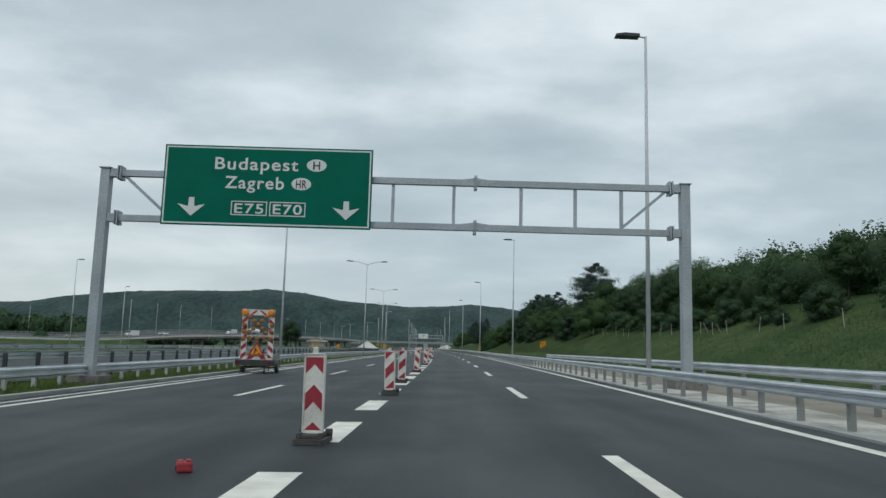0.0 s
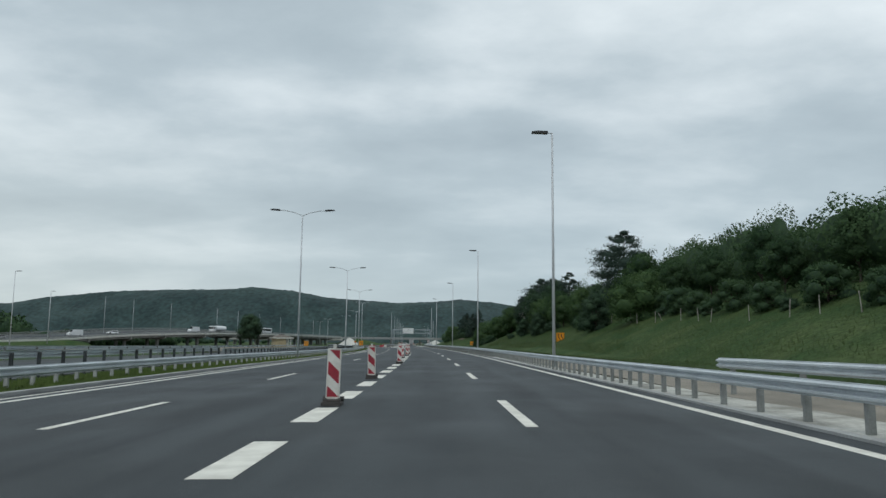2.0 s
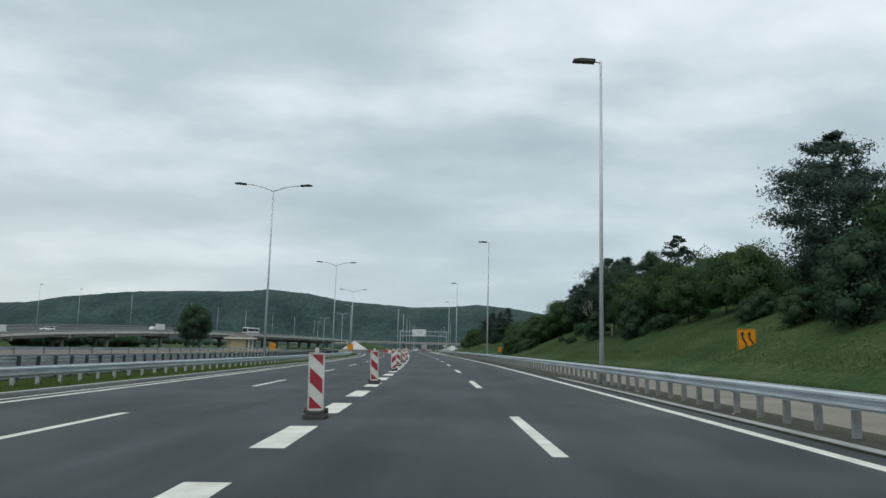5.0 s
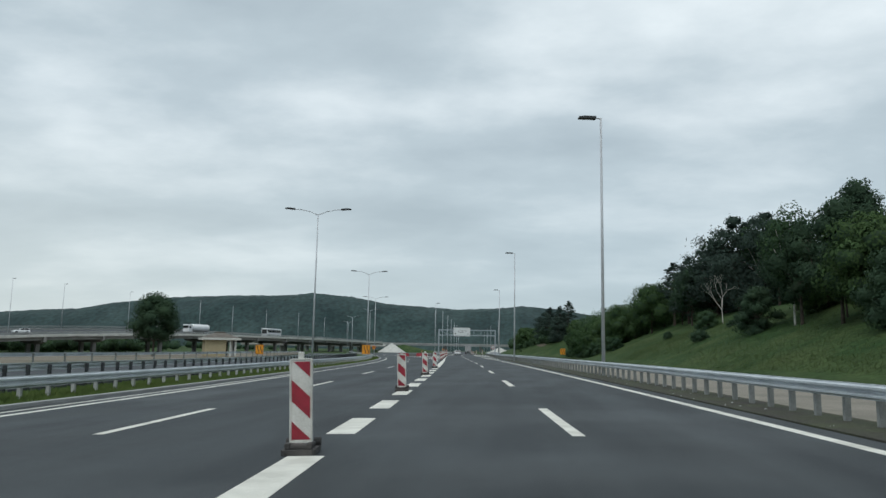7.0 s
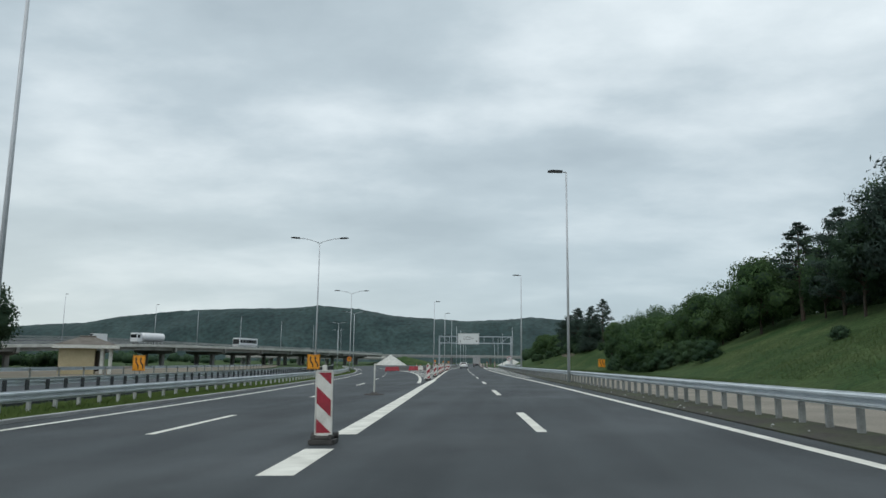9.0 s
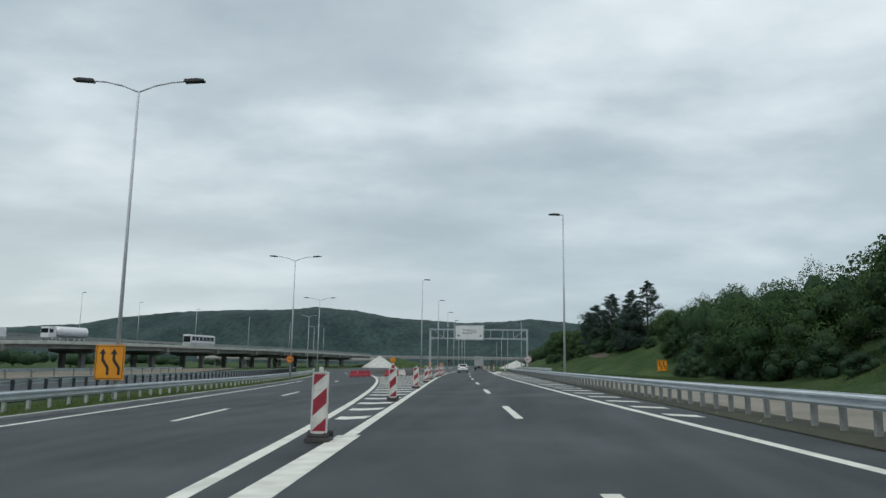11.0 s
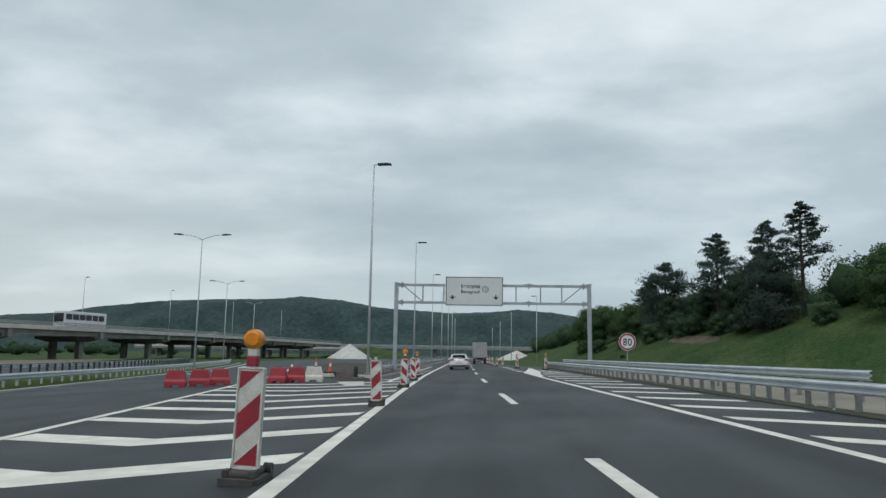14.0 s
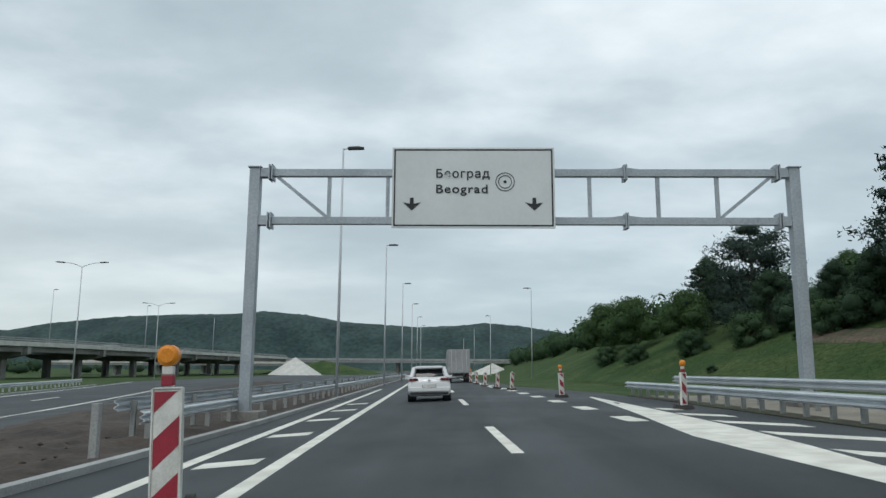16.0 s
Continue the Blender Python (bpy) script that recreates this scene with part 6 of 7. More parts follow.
def quads_mesh(name, centres, outward, sizes, mats, extra=None, narrow=0.6):
    """Many small leaf patches in one mesh, shaded as the rounded clump that they form."""
    n = len(centres)
    rng = np.random.default_rng(len(name) * 7 + n)
    face = np.asarray(outward) + rng.normal(size=(n, 3)) * 0.55
    face /= np.linalg.norm(face, axis=1)[:, None] + 1e-9
    d1 = np.cross(face, rng.normal(size=(n, 3)))
    d1 /= np.linalg.norm(d1, axis=1)[:, None] + 1e-9
    d2 = np.cross(face, d1)
    s = np.asarray(sizes)[:, None]
    c = np.asarray(centres)
    corners = np.stack([c - d1 * s, c - d2 * s * narrow, c + d1 * s, c + d2 * s * narrow], 1).reshape(-1, 3)
    faces = np.arange(4 * n).reshape(-1, 4)
    nor = np.asarray(outward) * 0.7 + face * 0.6 + np.array((0, 0, 0.12))
    nor /= np.linalg.norm(nor, axis=1)[:, None] + 1e-9
    nor = np.repeat(nor, 4, 0)
    verts, polys, slots = corners.tolist(), faces.tolist(), [0] * n
    if extra:
        ev, ef, en = extra
        k = len(verts)
        verts += ev
        polys += [[i + k for i in f] for f in ef]
        slots += [1] * len(ef)
        nor = np.concatenate([nor, np.asarray(en)])
    me = bpy.data.meshes.new(name)
    me.from_pydata(verts, [], polys)
    for m in mats:
        me.materials.append(m)
    me.polygons.foreach_set("material_index", slots)
    me.polygons.foreach_set("use_smooth", [True] * len(polys))
    me.normals_split_custom_set_from_vertices(nor.tolist())
    return me


def lump(cx, cy, cz, rx, ry, rz, seed, n=9, m=6):
    """A low, uneven inner mass that closes a crown, coloured darker as inner shade."""
    ev, ef, en = [], [], []
    for j in range(m + 1):
        for i in range(n):
            a, b = 2 * math.pi * i / n, math.pi * j / m - math.pi / 2
            en.append((math.cos(a) * math.cos(b), math.sin(a) * math.cos(b), math.sin(b)))
            u, v, w = en[-1]
            k = 1 + 0.3 * noise.noise((u * 1.7 + seed, v * 1.7, w * 1.7)) + 0.3 * noise.noise((u * 4.1, v * 4.1 + seed, w * 4.1))
            ev.append((cx + rx * k * math.cos(a) * math.cos(b), cy + ry * k * math.sin(a) * math.cos(b), cz + rz * k * math.sin(b)))
    for j in range(m):
        for i in range(n):
            ef.append([j * n + i, j * n + (i + 1) % n, (j + 1) * n + (i + 1) % n, (j + 1) * n + i])
    return ev, ef, en


def crown_points(blobs, n, rng):
    """Points spread through the outer shells of several blobs, uneven in density."""
    pts, outs = [], []
    vol = np.array([b[3] * b[4] * b[5] for b in blobs]) ** 0.67
    pick = rng.choice(len(blobs), size=n, p=vol / vol.sum())
    d = rng.normal(size=(n, 3))
    d /= np.linalg.norm(d, axis=1)[:, None]
    r = rng.uniform(0.62, 1.08, n) ** 0.8
    for k in range(n):
        cx, cy, cz, rx, ry, rz = blobs[pick[k]]
        u = d[k] * r[k] * (1 + 0.30 * noise.noise((d[k][0] * 2.2 + pick[k], d[k][1] * 2.2, d[k][2] * 2.2)))
        pts.append((cx + rx * u[0], cy + ry * u[1], cz + rz * u[2]))
        outs.append(d[k])
    return np.array(pts), np.array(outs)


def broad_tree(name, h, spread, seed, leaves, mats, label, category="tree", leaf=0.135, trunk_share=0.22, bark=None, core=True, blobs_n=13):
    rng = np.random.default_rng(seed)
    t = thing(name, (0, 0, 0), label, category)
    bm = bmesh.new()
    stem = 1.0 if core else 0.5
    rod(bm, (0, 0, -0.9), (0.05, 0.02, h * 0.35), stem * (0.035 * h ** 0.9 * 0.5 + 0.05), stem * (0.02 * h ** 0.9 * 0.5 + 0.03), 8)
    blobs = []
    for k in range(blobs_n):
        a = 2.4 * k + rng.uniform(-0.4, 0.4)
        z = h * (trunk_share + 0.16 + (0.98 - trunk_share - 0.30) * (k + 0.5) / blobs_n)
        rad = spread * math.sin(math.pi * (0.18 + 0.74 * (k + 0.5) / blobs_n)) * rng.uniform(0.42, 0.75)
        r = spread * rng.uniform(0.34, 0.52)
        c = (rad * math.cos(a), rad * math.sin(a), z)
        blobs.append((*c, r, r, r * rng.uniform(0.65, 0.9)))
        rod(bm, (0.03, 0.0, h * rng.uniform(0.2, 0.35)), c, 0.05 + 0.006 * h, 0.02, 5)
    blobs.append((0, 0, h * 0.86, spread * 0.42, spread * 0.42, h * 0.13))
    part("trunk", bm, bark or BARK, t)
    pts, outs = crown_points(blobs, leaves, rng)
    ev, ef, en = [], [], []
    if core:
        for k, b in enumerate(blobs):
            v, f, nn = lump(b[0], b[1], b[2], b[3] * 0.56, b[4] * 0.56, b[5] * 0.56, seed + k, 9, 6)
            en += nn
            ef += [[i + len(ev) for i in q] for q in f]
            ev += v
    me = quads_mesh("crown", pts, outs, rng.uniform(leaf * 0.6, leaf * 1.3, leaves), mats, (ev, ef, en) if core else None)
    part("crown", me, None, t)
    return t


def pine_tree(name, h, spread, seed, bare, label, tufts=150, limbs=6, full=1.0, dome=False):
    """Pine: straight trunk, tiers of upswept limbs that carry needle tufts."""
    rng = np.random.default_rng(seed)
    t = thing(name, (0, 0, 0), label, "pine tree")
    bm = bmesh.new()
    rod(bm, (0, 0, -0.5), (0.1, 0, h * 0.55), 0.22, 0.13, 8)
    rod(bm, (0.1, 0, h * 0.55), (0.0, 0.05, h * 0.98), 0.13, 0.03, 7)
    pts, sizes, outs = [], [], []
    tiers = int(h * 1.35)
    for k in range(tiers):
        f = k / (tiers - 1)
        z = h * (bare + (0.97 - bare) * f)
        reach = spread * (1 - f) ** 0.7 * (0.6 + 0.4 * min(1, f * 4)) + 0.3
        if dome:
            reach = spread * (1 - f ** 3.2) * (0.72 + 0.28 * min(1, f * 3)) + 0.5
        for j in range(limbs if f < 0.75 else 4):
            a = rng.uniform(0, 6.28)
            rr = reach * rng.uniform(0.5, 1.15)
            tip = (rr * math.cos(a), rr * math.sin(a), z + rr * rng.uniform(0.08, 0.42))
            rod(bm, (0.05, 0, z - 0.2), tip, 0.05 * (1 - f) + 0.02, 0.012, 4)
            for q in range(4):
                u = 0.42 + 0.58 * (q + 1) / 4
                side = rng.normal() * 0.22 * rr
                c = np.array((tip[0] * u - math.sin(a) * side, tip[1] * u + math.cos(a) * side, z + (tip[2] - z) * u + 0.1))
                nt = int(tufts / 6)
                wide = (0.28 + 0.26 * min(rr / spread, 1)) * rng.uniform(0.7, 1.2) * full * (1 - 0.35 * f)
                off = rng.normal(size=(nt, 3))
                pts.append(c + off * (wide * 0.82, wide * 0.82, wide * 0.45))
                outs.append(off / (np.linalg.norm(off, axis=1)[:, None] + 1e-9) * 0.6 + np.array((math.cos(a), math.sin(a), 0.4)) * 0.6)
                sizes.append(rng.uniform(0.11, 0.22, nt))
    part("trunk", bm, BARK, t)
    pts = np.concatenate(pts)
    me = quads_mesh("crown", pts, np.concatenate(outs), np.concatenate(sizes), [NEEDLE], narrow=0.32)
    part("crown", me, None, t)
    return t


def bare_tree(name, h, seed, label, bark, twigs=70):
    rng = np.random.default_rng(seed)
    t = thing(name, (0, 0, 0), label, "tree")
    bm = bmesh.new()

    def branch(p, d, ln, r, depth):
        q = p + d * ln
        rod(bm, p, q, r, r * 0.62, 6 if depth < 2 else 4)
        if depth > 4:
            return
        for k in range(2 if depth else 3):
            nd = (d + Vector(rng.normal(size=3) * 0.42) + Vector((0, 0, 0.12))).normalized()
            branch(q, nd, ln * rng.uniform(0.62, 0.85), r * 0.6, depth + 1)

    branch(Vector((0, 0, -0.3)), Vector((0.05, 0, 1)), h * 0.26, 0.075, 0)
    part("trunk", bm, bark, t)
    return t


def place(tree, rows, scale_jitter=0.12):
    """The first row takes the tree itself, the rest take copies. Rows: lat, y, height factor."""
    for k, (lat, y, f) in enumerate(rows):
        p = at(lat, y)
        z = terrain(lat, y) + lean(lat, y) - 0.15
        m = pose(p.x, y, z, 0, 0, random.uniform(0, 360)) @ Matrix.Diagonal((f * random.uniform(0.92, 1.1), f * random.uniform(0.92, 1.1), f, 1))
        if k == 0:
            tree.matrix_basis = m
        else:
            copy_thing(tree, m)


OAK = "round leafy tree with a dense dark green crown"
tree_a = broad_tree("broadleaf_tree", 9.0, 3.4, 11, 10000, [LEAF, LEAF_DARK_AND_SHADE], "leafy green tree on the wooded bank")
tree_b = broad_tree("broadleaf_tree", 8.0, 3.9, 12, 11000, [LEAF_FRESH, LEAF_DARK_AND_SHADE], "wide leafy tree at the edge of the wood", trunk_share=0.05)
tree_c = broad_tree("broadleaf_tree", 10.5, 3.2, 13, 9500, [LEAF_DARK_AND_SHADE, LEAF_DARK_AND_SHADE], "tall dark leafy tree on the wooded bank", trunk_share=0.12)
tree_d = broad_tree("birch_tree", 10.5, 2.7, 14, 2800, [LEAF, LEAF_DARK_AND_SHADE], "thin pale-barked birch with sparse leaves", leaf=0.12, bark=BIRCH_BARK, core=False, blobs_n=14)
bush_a = broad_tree("bush", 3.2, 2.3, 15, 4200, [LEAF, LEAF_DARK_AND_SHADE], "rounded green bush on the bank", "bush", leaf=0.085, trunk_share=-0.12)
bush_b = broad_tree("bush", 2.4, 1.9, 16, 3600, [LEAF_DARK_AND_SHADE, LEAF_DARK_AND_SHADE], "low dark bush on the grassy bank", "bush", leaf=0.075, trunk_share=-0.12)
pine_a = pine_tree("pine_tree", 13.0, 4.7, 21, 0.04, "old pine with a broad dark ragged crown", 380, 10, 1.55, dome=True)
pine_b = pine_tree("pine_tree", 11.5, 2.5, 22, 0.42, "slim pine with a bare trunk and thin crown", 130, 4, 0.62)
pine_e = pine_tree("pine_tree", 10.4, 3.3, 26, 0.33, "tall pine with a loose ragged crown on the bank", 150, 5, 0.85)
pine_d = pine_tree("pine_tree", 9.2, 3.4, 27, 0.06, "full dark pine with a ragged top on the bank", 300, 8, 1.45, dome=True)
pine_c = pine_tree("pine_tree", 12.0, 3.0, 23, 0.12, "dense dark pine growing from the bank", 180, dome=True)
dead_top = bare_tree("bare_tree", 9.0, 37, "dead dark tree with bare upper twigs among leafy trees", BARK)
snag = bare_tree("bare_tree", 7.5, 31, "leafless pale grey tree on the bank", BIRCH_BARK)
roadside = broad_tree("roadside_tree", 8.6, 3.5, 17, 9000, [LEAF_DARK_AND_SHADE, LEAF_DARK_AND_SHADE], "single round dark tree beside the opposite carriageway", leaf=0.125, trunk_share=0.14, blobs_n=15)
roadside.matrix_basis = pose(-54.2, 250.5, -0.35, 0, 0, 30) @ Matrix.Diagonal((1.2, 1.2, 1.13, 1))

wide_tree = broad_tree("broadleaf_tree", 6.2, 4.0, 41, 11000, [LEAF_FRESH, LEAF], "wide fresh green tree growing low on the grassy bank", leaf=0.12, trunk_share=-0.12, blobs_n=17)
place(wide_tree, [(36.8, 131.0, 1.0), (39.5, 205.5, 0.8)])
dark_shrub = broad_tree("broadleaf_tree", 5.6, 2.5, 42, 7000, [LEAF_DARK_AND_SHADE, LEAF_DARK_AND_SHADE], "tall dark green shrub at the foot of the pine", leaf=0.10, trunk_share=-0.12, blobs_n=15)
place(dark_shrub, [(33.6, 141.5, 1.0), (35.4, 146.5, 0.9), (33.8, 186.0, 0.85), (34.8, 208.0, 0.75)])
place(pine_a, [(44.2, 162.7, 1.04)])
place(pine_c, [(42.5, 196.0, 0.85), (48.5, 246, 1.05), (43.0, 252, 0.95), (40.5, 362, 0.7), (38.7, 357.8, 0.6), (50, 205, 0.75)])
place(pine_b, [(40.9, 353.4, 0.93), (38.9, 355.9, 0.94), (37.3, 398.5, 0.67), (44, 262, 0.95)])
place(pine_d, [(37.4, 386.4, 1.0), (38.0, 353.8, 0.78), (45.8, 240.6, 1.33), (47.4, 236.5, 1.28), (44.6, 245.0, 1.1)])
place(pine_e, [(36.9, 364, 1.0)])
place(tree_b, [(43.0, 149.5, 1.05), (37.2, 164.0, 0.75), (35.8, 192.5, 0.85), (37.8, 186.0, 0.9), (37.0, 178.0, 0.75), (38.5, 172.0, 0.75), (41.5, 266.0, 1.0), (38.5, 276.0, 0.9), (36.8, 284.0, 0.8), (37.0, 292.0, 0.85), (36.2, 299.0, 0.8), (43.5, 303.5, 0.8), (42.5, 314.0, 0.85), (41.0, 340.0, 0.68), (41, 378, 0.48), (35, 396, 0.65), (33.5, 410, 0.8), (33, 422, 0.85)])
place(tree_a, [(41.5, 60.0, 0.66), (40.0, 69.0, 0.6), (42.5, 76.0, 0.78), (40.5, 84.0, 0.8), (42.0, 93.0, 1.0), (40.2, 101.0, 0.95), (42.1, 109.3, 1.15), (40.8, 117.0, 0.95), (43.0, 124.0, 1.1), (41.5, 132.0, 1.0), (44.0, 139.0, 1.1), (43.5, 147.0, 0.95), (50.0, 165.0, 1.25), (49.4, 156.0, 1.25), (43.5, 182.0, 0.65), (45.5, 272.8, 1.0), (43.3, 256.0, 0.98), (44.0, 286.0, 1.0), (46.0, 298.0, 1.05), (42.0, 279.0, 0.95), (48.0, 290.0, 1.1), (47.5, 308.0, 0.9), (37.8, 325.5, 0.75), (44.5, 330, 0.7), (46, 345, 0.68), (41.0, 50.0, 0.65), (42.0, 38.0, 0.7), (41.0, 26.0, 0.7), (41.5, 14.0, 0.7)])
place(tree_c, [(42.0, 205.0, 0.95), (35.1, 194.6, 0.9), (35.8, 202.0, 0.86), (40.0, 212.0, 0.8), (44.5, 226.0, 1.0), (41.5, 246.0, 0.85), (47.0, 190.0, 0.7), (41.0, 292.0, 0.7), (38.5, 371, 0.42), (36.5, 381, 0.5), (37.4, 361.0, 0.6), (39.4, 364.5, 0.55), (36.9, 368.0, 0.48), (38.0, 374.5, 0.42), (40.5, 359.0, 0.5), (38.5, 399, 0.8)])
place(tree_d, [(35.8, 203.2, 0.98), (45.0, 249.0, 1.1), (39.5, 208.0, 0.85), (47, 236, 1.15)])
place(snag, [(39.6, 229.3, 1.0)])
place(dead_top, [(36.4, 196.5, 1.0)])
place(bush_a, [(34.0, 149.0, 0.8), (36.5, 160.0, 0.9), (38.0, 230.0, 0.9), (34.5, 262.0, 0.9), (35.0, 270.0, 1.0), (35.2, 280.0, 1.1), (36.6, 289.0, 1.2), (37.2, 296.0, 1.2), (36.6, 311.5, 1.0), (38.6, 330.0, 0.9), (39.6, 347.0, 0.7), (36.5, 362.0, 0.9), (35.0, 370.0, 0.9), (33.5, 378.0, 1.0), (32.0, 386.0, 0.9), (30.5, 398, 0.8), (30.0, 408, 0.9), (37.3, 66.0, 1.0), (37.6, 74.5, 1.1), (37.0, 82.0, 0.9), (37.8, 90.0, 1.2), (37.4, 98.0, 1.0), (37.9, 106.0, 1.2), (37.6, 114.0, 1.0), (38.4, 121.0, 1.2), (39.2, 128.0, 1.1), (38.6, 135.0, 1.0), (39.4, 142.5, 1.1), (37.5, 56.0, 1.1), (37.8, 46.0, 1.2)])
place(bush_b, [(33.7, 219.3, 0.55), (34.6, 187.0, 1.5), (36.0, 190.5, 1.7), (37.4, 194.0, 1.6), (36.0, 182.5, 1.4), (35.6, 160.5, 1.5), (39.1, 222.6, 0.8), (37.5, 221.0, 0.6), (36.5, 240.0, 0.8), (34.8, 275.0, 1.1), (36.6, 301.5, 1.2), (38.4, 313.5, 1.5), (36.2, 316.0, 1.4), (38.0, 319.5, 1.6), (40.5, 322.0, 1.8), (37.6, 358.0, 2.0), (38.9, 363.0, 2.1), (36.4, 368.5, 1.9), (39.6, 369.0, 2.2), (36.2, 377.0, 2.0), (41.5, 326.0, 1.9), (37.0, 305.0, 1.5), (35.5, 294.0, 1.3), (34.0, 372.0, 0.45), (29.0, 374.0, 0.4), (33.0, 390.0, 1.0), (36.8, 78.0, 0.9), (37.2, 110.0, 1.0), (37.6, 125.0, 0.9), (37.0, 94.0, 0.8), (36.9, 62.0, 0.9)])


def merge_stuff(name, rows, mats, label, category):
    """Many rough crowns in one mesh. Rows: x, y, z, radius, height, leaf patches."""
    rng = np.random.default_rng(77)
    cs, ss, ds, ev, ef, en = [], [], [], [], [], []
    for k, (x, y, z, r, h, n) in enumerate(rows):
        d = rng.normal(size=(n, 3))
        d /= np.linalg.norm(d, axis=1)[:, None]
        lobes = rng.uniform(0.72, 0.98, n) + 0.17 * np.sin(d[:, 0] * 5 + k) * np.sin(d[:, 1] * 4 + 2 * k) 
        cs.append(np.array((x, y, z + h * 0.55)) + d * lobes[:, None] * (r, r, h * 0.5))
        ss.append(rng.uniform(0.5, 1.15, n) * r * (0.060 if n > 500 else 0.13))
        ds.append(d)
        v, f, nn = lump(x, y, z + h * 0.5, r * 0.60, r * 0.60, h * 0.33, k * 1.3, 10, 7)
        en += nn
        ef += [[i + len(ev) for i in q] for q in f]
        ev += v
    me = quads_mesh(name, np.concatenate(cs), np.concatenate(ds), np.concatenate(ss), mats, (ev, ef, en))
    ob = new(name, me)
    return tagged(ob, label, category, kind="stuff")


def wood_rows():
    rows = []
    rng = random.Random(5)
    for _ in range(1500):
        y = rng.uniform(-20, 560)
        lat = rng.uniform(0, 1) ** 1.6 * 95 + piece([(-20, 43), (100, 43), (145, 48), (158, 55), (172, 52), (190, 43), (230, 49), (260, 45), (300, 43), (318, 40.5), (340, 42.5), (360, 43), (380, 40), (430, 37), (560, 35)], y)
        if any(abs(r[0] - lat) ** 2 + (r[1] - y) ** 2 < 12 for r in rows):
            continue
        k = piece([(-20, 0.75), (80, 0.8), (95, 1.0), (140, 1.1), (150, 1.25), (168, 1.2), (190, 0.95), (240, 0.85), (285, 1.05), (312, 1.0), (335, 0.74), (358, 0.64), (400, 0.6), (430, 0.7), (560, 0.7)], y)
        rows.append((lat, y, rng.uniform(2.2, 3.6) * (0.5 + 0.5 * k), rng.uniform(5.5, 9.0) * k))
    out = []
    for lat, y, r, h in rows:
        n = 1700 if lat < 66 and y < 400 else 260
        out.append((at(lat, y).x, y, terrain(lat, y) + lean(lat, y) - 0.6, r, h, n))
    return out


merge_stuff("woodland", wood_rows(), [LEAF, LEAF_DARK_AND_SHADE], "dense mixed wood covering the hillside beside the motorway", "woodland")


def far_rows():
    rows = []
    rng = random.Random(9)
    for _ in range(420):
        y = rng.uniform(560, 1500)
        rows.append((rng.uniform(20, 420), y, terrain(60, y) * 0.7 - 1, rng.uniform(5, 9), rng.uniform(9, 15), 50))
    for _ in range(320):
        rows.append((rng.uniform(-620, -150), rng.uniform(150, 700), -1.5, rng.uniform(3, 6), rng.uniform(4, 8), 55))
    for x, y, r, h in ((-165, 330, 6, 9), (-173, 336, 7, 12), (-181, 342, 7, 13), (-190, 338, 8, 12), (-198, 346, 7, 13), (-207, 340, 8, 14), (-152, 338, 5, 6), (-216, 350, 8, 12)):
        rows.append((x, y, -0.8, r, h, 420))
    for _ in range(110):
        y = rng.uniform(325, 385)
        rows.append((deck_line(y) - rng.uniform(32, 75), y, -1.6, rng.uniform(2.5, 4.5), rng.uniform(3, 5), 220))
    return rows


merge_stuff("distant_trees", far_rows(), [LEAF, LEAF_DARK_AND_SHADE], "scattered trees and scrub in the distance", "trees")



def bare_patch():
    """Worn brown earth showing through the grass of the bank."""
    bm = bmesh.new()
    n, rows = 14, []
    for j in range(n + 1):
        y, row = 358.5 + 14.0 * j / n, []
        for k in range(n + 1):
            mid = 34.6 - 0.07 * (y - 365)
            half = 0.95 * math.sqrt(max(0.0, 1 - ((y - 365.5) / 7) ** 2)) * (1 + 0.5 * noise.noise((y * 0.5, 3, 1))) + 0.05
            lat = mid + half * (2 * k / n - 1) + 0.2 * noise.noise((k, y, 5))
            rim = k in (0, n) or j in (0, n)
            row.append(bm.verts.new(at(lat, y).xy.to_3d() + Vector((0, 0, terrain(lat, y) + lean(lat, y) + (-0.15 if rim else 0.11 + 0.08 * noise.noise((lat * 1.5, y * 1.1, 2)))))))
        rows.append(row)
    for a, b in zip(rows, rows[1:]):
        for k in range(n):
            bm.faces.new((a[k], a[k + 1], b[k + 1], b[k]))
    tagged(new("ground_bare", mesh_from(bm, "ground_bare", WORN_EARTH, smooth=True)), "worn brown earth showing through the grassy bank", "ground", kind="structure")


bare_patch()

# ---- fence on top of the grassy bank ----


def build_fence():
    p = at(35, 40)
    fence = thing("fence", (p.x, 40, 0), "old wire fence with leaning wooden posts along the bank", "fence")
    inv = fence.matrix_basis.inverted()
    bm = bmesh.new()
    rod(bm, (0, 0, -0.4), (0, 0, 1.3), 0.04, 0.034, 7)
    pm = mesh_from(bm, "post", WOOD)
    for k, y in enumerate(span(50, 146, 4.6)):
        y += random.uniform(-1.6, 1.6)
        if random.random() < 0.35:
            continue
        lat = 35.2 + 0.02 * max(y - 100, 0) + 0.3 * math.sin(k)
        q = at(lat, y)
        z = terrain(lat, y) + lean(lat, y)
        part("post", pm, None, fence, m=inv @ pose(q.x, y, z, random.uniform(-5, 5), random.uniform(-6, 6), 0))
        if k in (5, 6, 16):
            part("brace", pm, None, fence, m=inv @ pose(q.x + 0.9, y, z, 0, -26, 0))


build_fence()


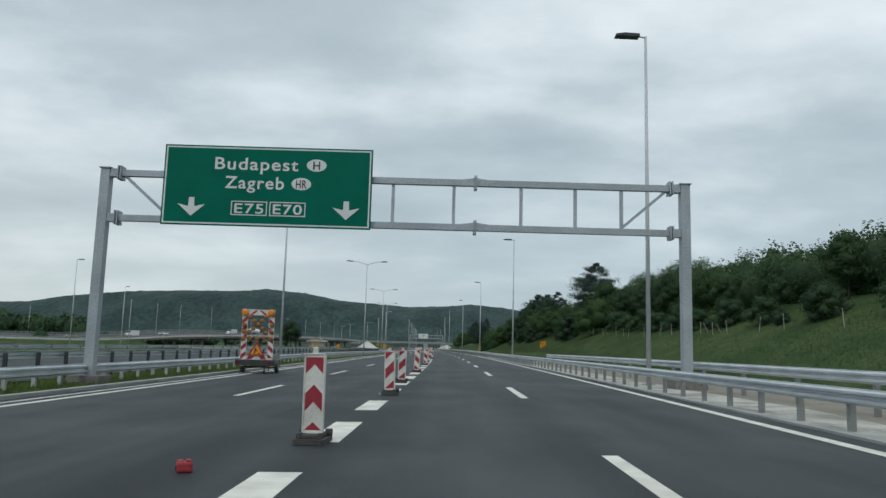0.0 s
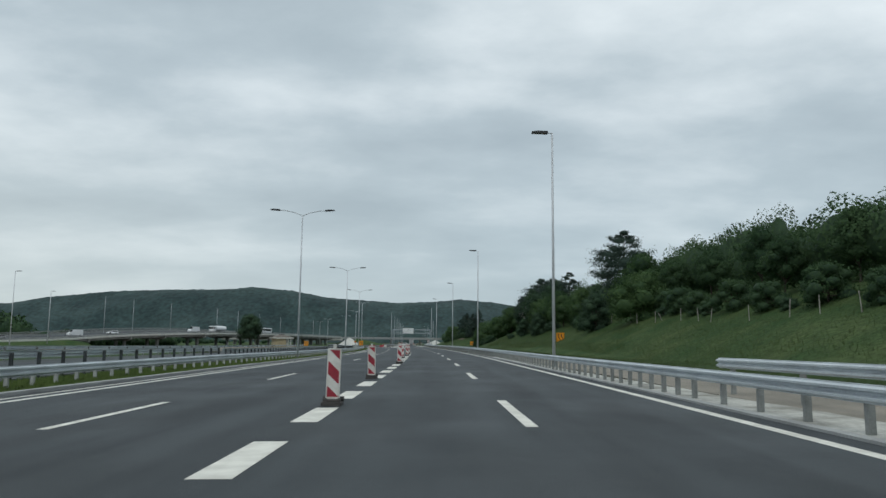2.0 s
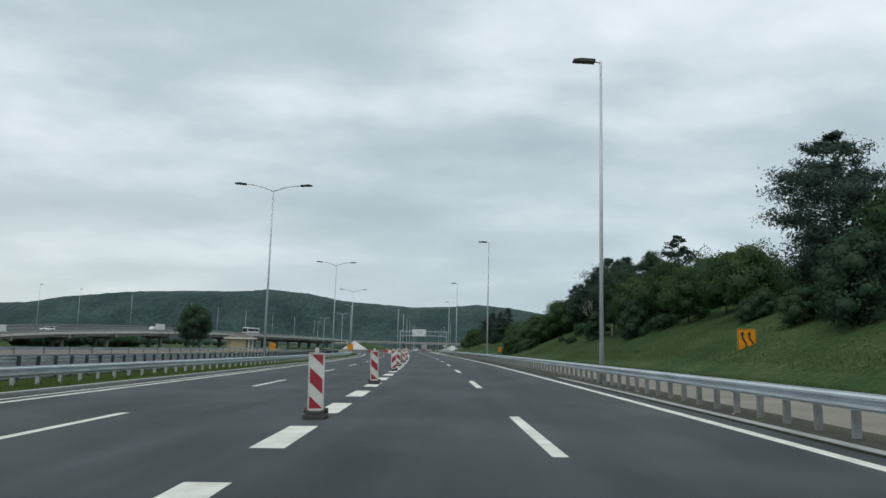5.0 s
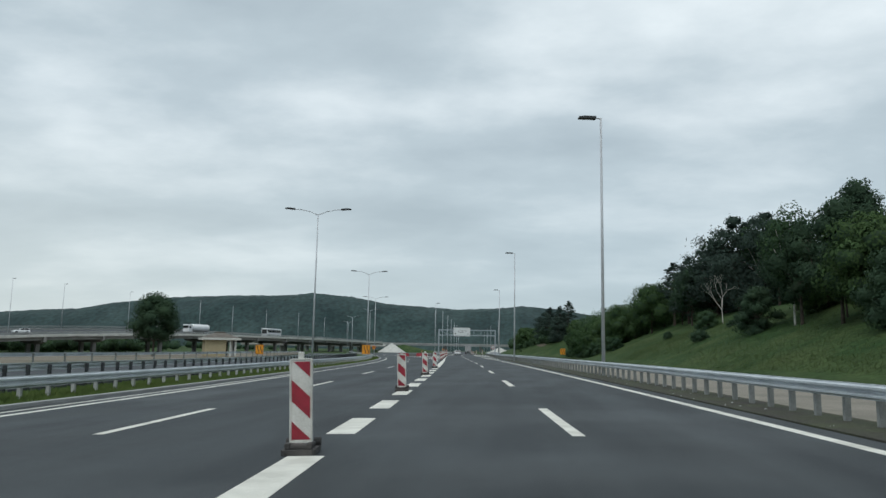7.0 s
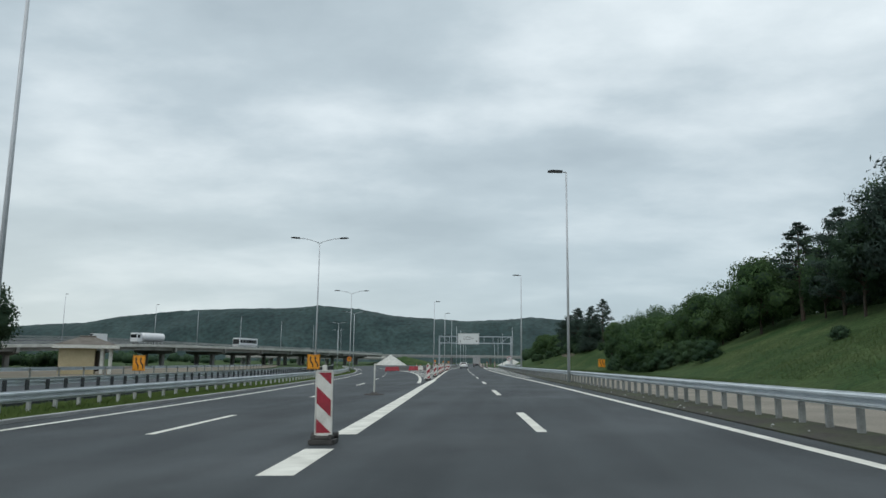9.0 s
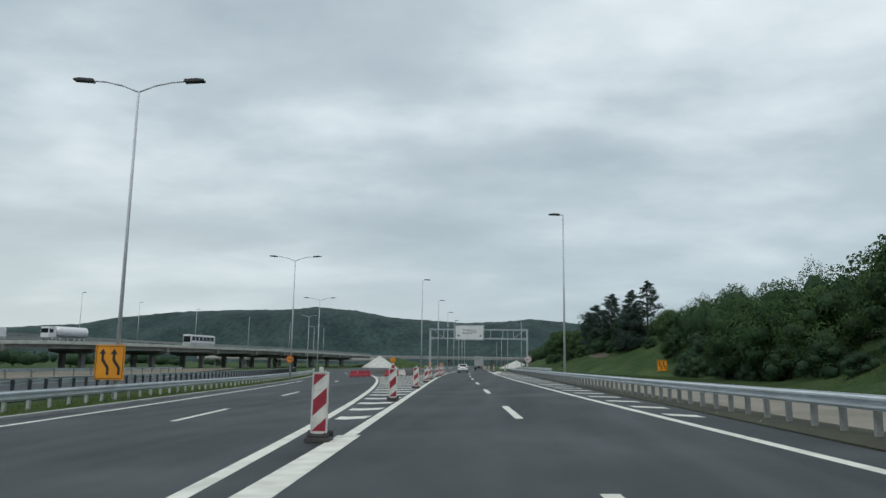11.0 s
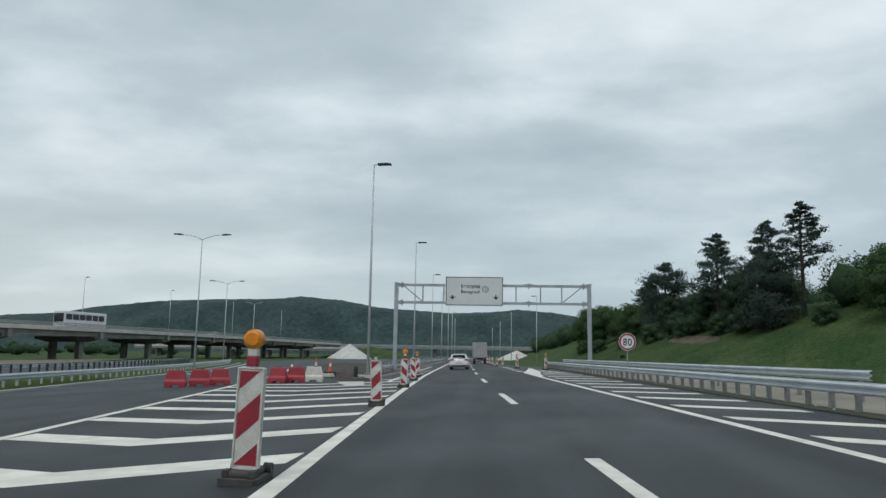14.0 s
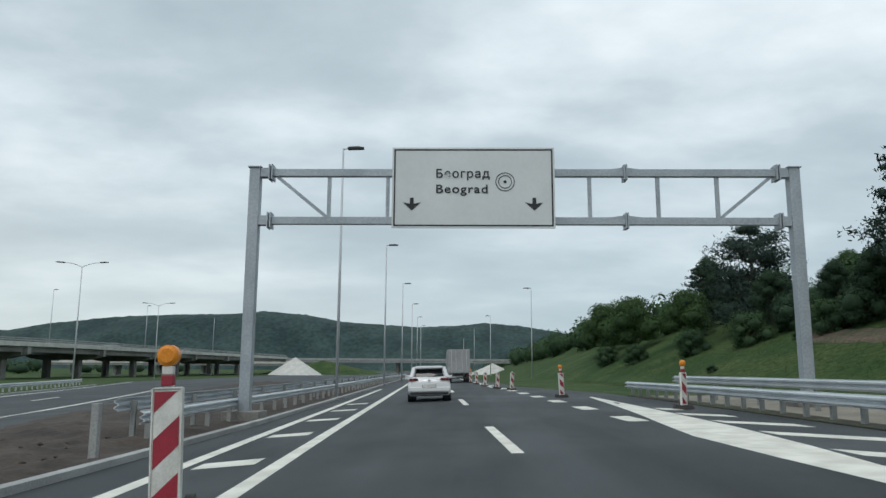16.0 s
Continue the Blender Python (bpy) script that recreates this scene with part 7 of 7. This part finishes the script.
def ruin():
    """Broken pale wall half hidden by bushes."""
    p = at(41.4, 307.5)
    ob = thing("ruined_wall", (p.x, 307.5, terrain(41.4, 307.5) + lean(41.4, 307.5) - 0.5), "broken whitewashed wall half hidden by bushes", "ruin", rz=-14)
    for k, (x, z, w, h) in enumerate(((-2.2, 0, 1.3, 1.7), (-0.8, 0, 1.2, 1.25), (0.5, 0, 1.5, 1.9), (2.1, 0, 1.4, 1.5))):
        bm = bmesh.new()
        pts = [(x, 0), (x + w, 0), (x + w * 0.95, h * 0.8), (x + w * 0.6, h), (x + w * 0.3, h * 0.9), (x, h * 0.95)]
        plate(bm, pts, -0.15 + 0.05 * k, 0.15 + 0.05 * k)
        part("wall_piece", bm, BARRIER_WHITE if k % 2 == 0 else CONCRETE_PALE, ob)


ruin()

# ---- grass ----


def grass(name, rows, label, seed, mat):
    """Upright blades. Rows: lat range, y range, count, height."""
    rng = np.random.default_rng(seed)
    verts, faces = [], []
    for l0, l1, y0, y1, n, h, follow in rows:
        for _ in range(n):
            y = rng.uniform(y0, y1)
            lat = rng.uniform(l0, l1)
            base = at(lat + (bend(y) if follow else 0), y)
            z = (lean(lat + (bend(y) if follow else 0), y) + terrain(lat, y)) - 0.02
            hh = h * rng.uniform(0.5, 1.3)
            w = 0.012 + 0.06 * hh
            a = rng.uniform(0, 6.28)
            dx, dy = w * math.cos(a), w * math.sin(a)
            lx, ly = rng.normal() * hh * 0.35, rng.normal() * hh * 0.35
            k = len(verts)
            verts += [(base.x - dx, y - dy, z), (base.x + dx, y + dy, z), (base.x + dx * 0.35 + lx, y + dy * 0.35 + ly, z + hh), (base.x - dx * 0.35 + lx, y - dy * 0.35 + ly, z + hh * 0.92)]
            faces.append((k, k + 1, k + 2, k + 3) if dx > 0 else (k + 3, k + 2, k + 1, k))
    me = bpy.data.meshes.new(name)
    me.from_pydata(verts, [], faces)
    me.polygons.foreach_set("use_smooth", [True] * len(faces))
    up = np.tile((0.0, 0.0, 1.0), (len(verts), 1)) + rng.normal(size=(len(verts), 3)) * 0.12
    me.normals_split_custom_set_from_vertices(up.tolist())
    me.materials.append(mat)
    return tagged(new(name, me), label, "grass", kind="stuff")


grass("verge_grass", [(-2.6, -1.0, 4, 230, 60000, 0.12, True), (-4.1, -2.4, 4, 230, 42000, 0.14, True), (-4.2, -1.0, 230, 330, 14000, 0.11, True)], "uneven green grass on the central reserve", 3, VERGE)
grass("bank_grass", [(21, 30, 0, 200, 44000, 0.13, False), (28, 40, 20, 240, 52000, 0.15, False), (24, 38, 230, 400, 36000, 0.13, False), (15.6, 16.8, 105, 300, 5000, 0.09, False)], "rough meadow grass on the bank beside the motorway", 4, BLADE)

# ---- loose stones on the soil below the guardrail ----


def loose_stones():
    rng = np.random.default_rng(8)
    verts, faces = [], []
    for _ in range(140):
        y = rng.uniform(108, 330)
        p = at(right_edge(y) + abs(rng.normal()) * 0.45 + 0.05, y, 0.03)
        r = rng.uniform(0.01, 0.038)
        k = len(verts)
        s = rng.uniform(0.6, 1.4, 3) * r
        verts += [(p.x + s[0], y, p.z), (p.x, y + s[1], p.z), (p.x - s[0], y, p.z), (p.x, y - s[1], p.z), (p.x + s[0] * 0.2, y, p.z + s[2])]
        faces += [(k, k + 1, k + 4), (k + 1, k + 2, k + 4), (k + 2, k + 3, k + 4), (k + 3, k, k + 4)]
    me = bpy.data.meshes.new("loose_stones")
    me.from_pydata(verts, [], faces)
    me.materials.append(CONCRETE)
    tagged(new("loose_stones", me), "loose pale stones scattered on the dark soil", "stones", kind="stuff")


loose_stones()
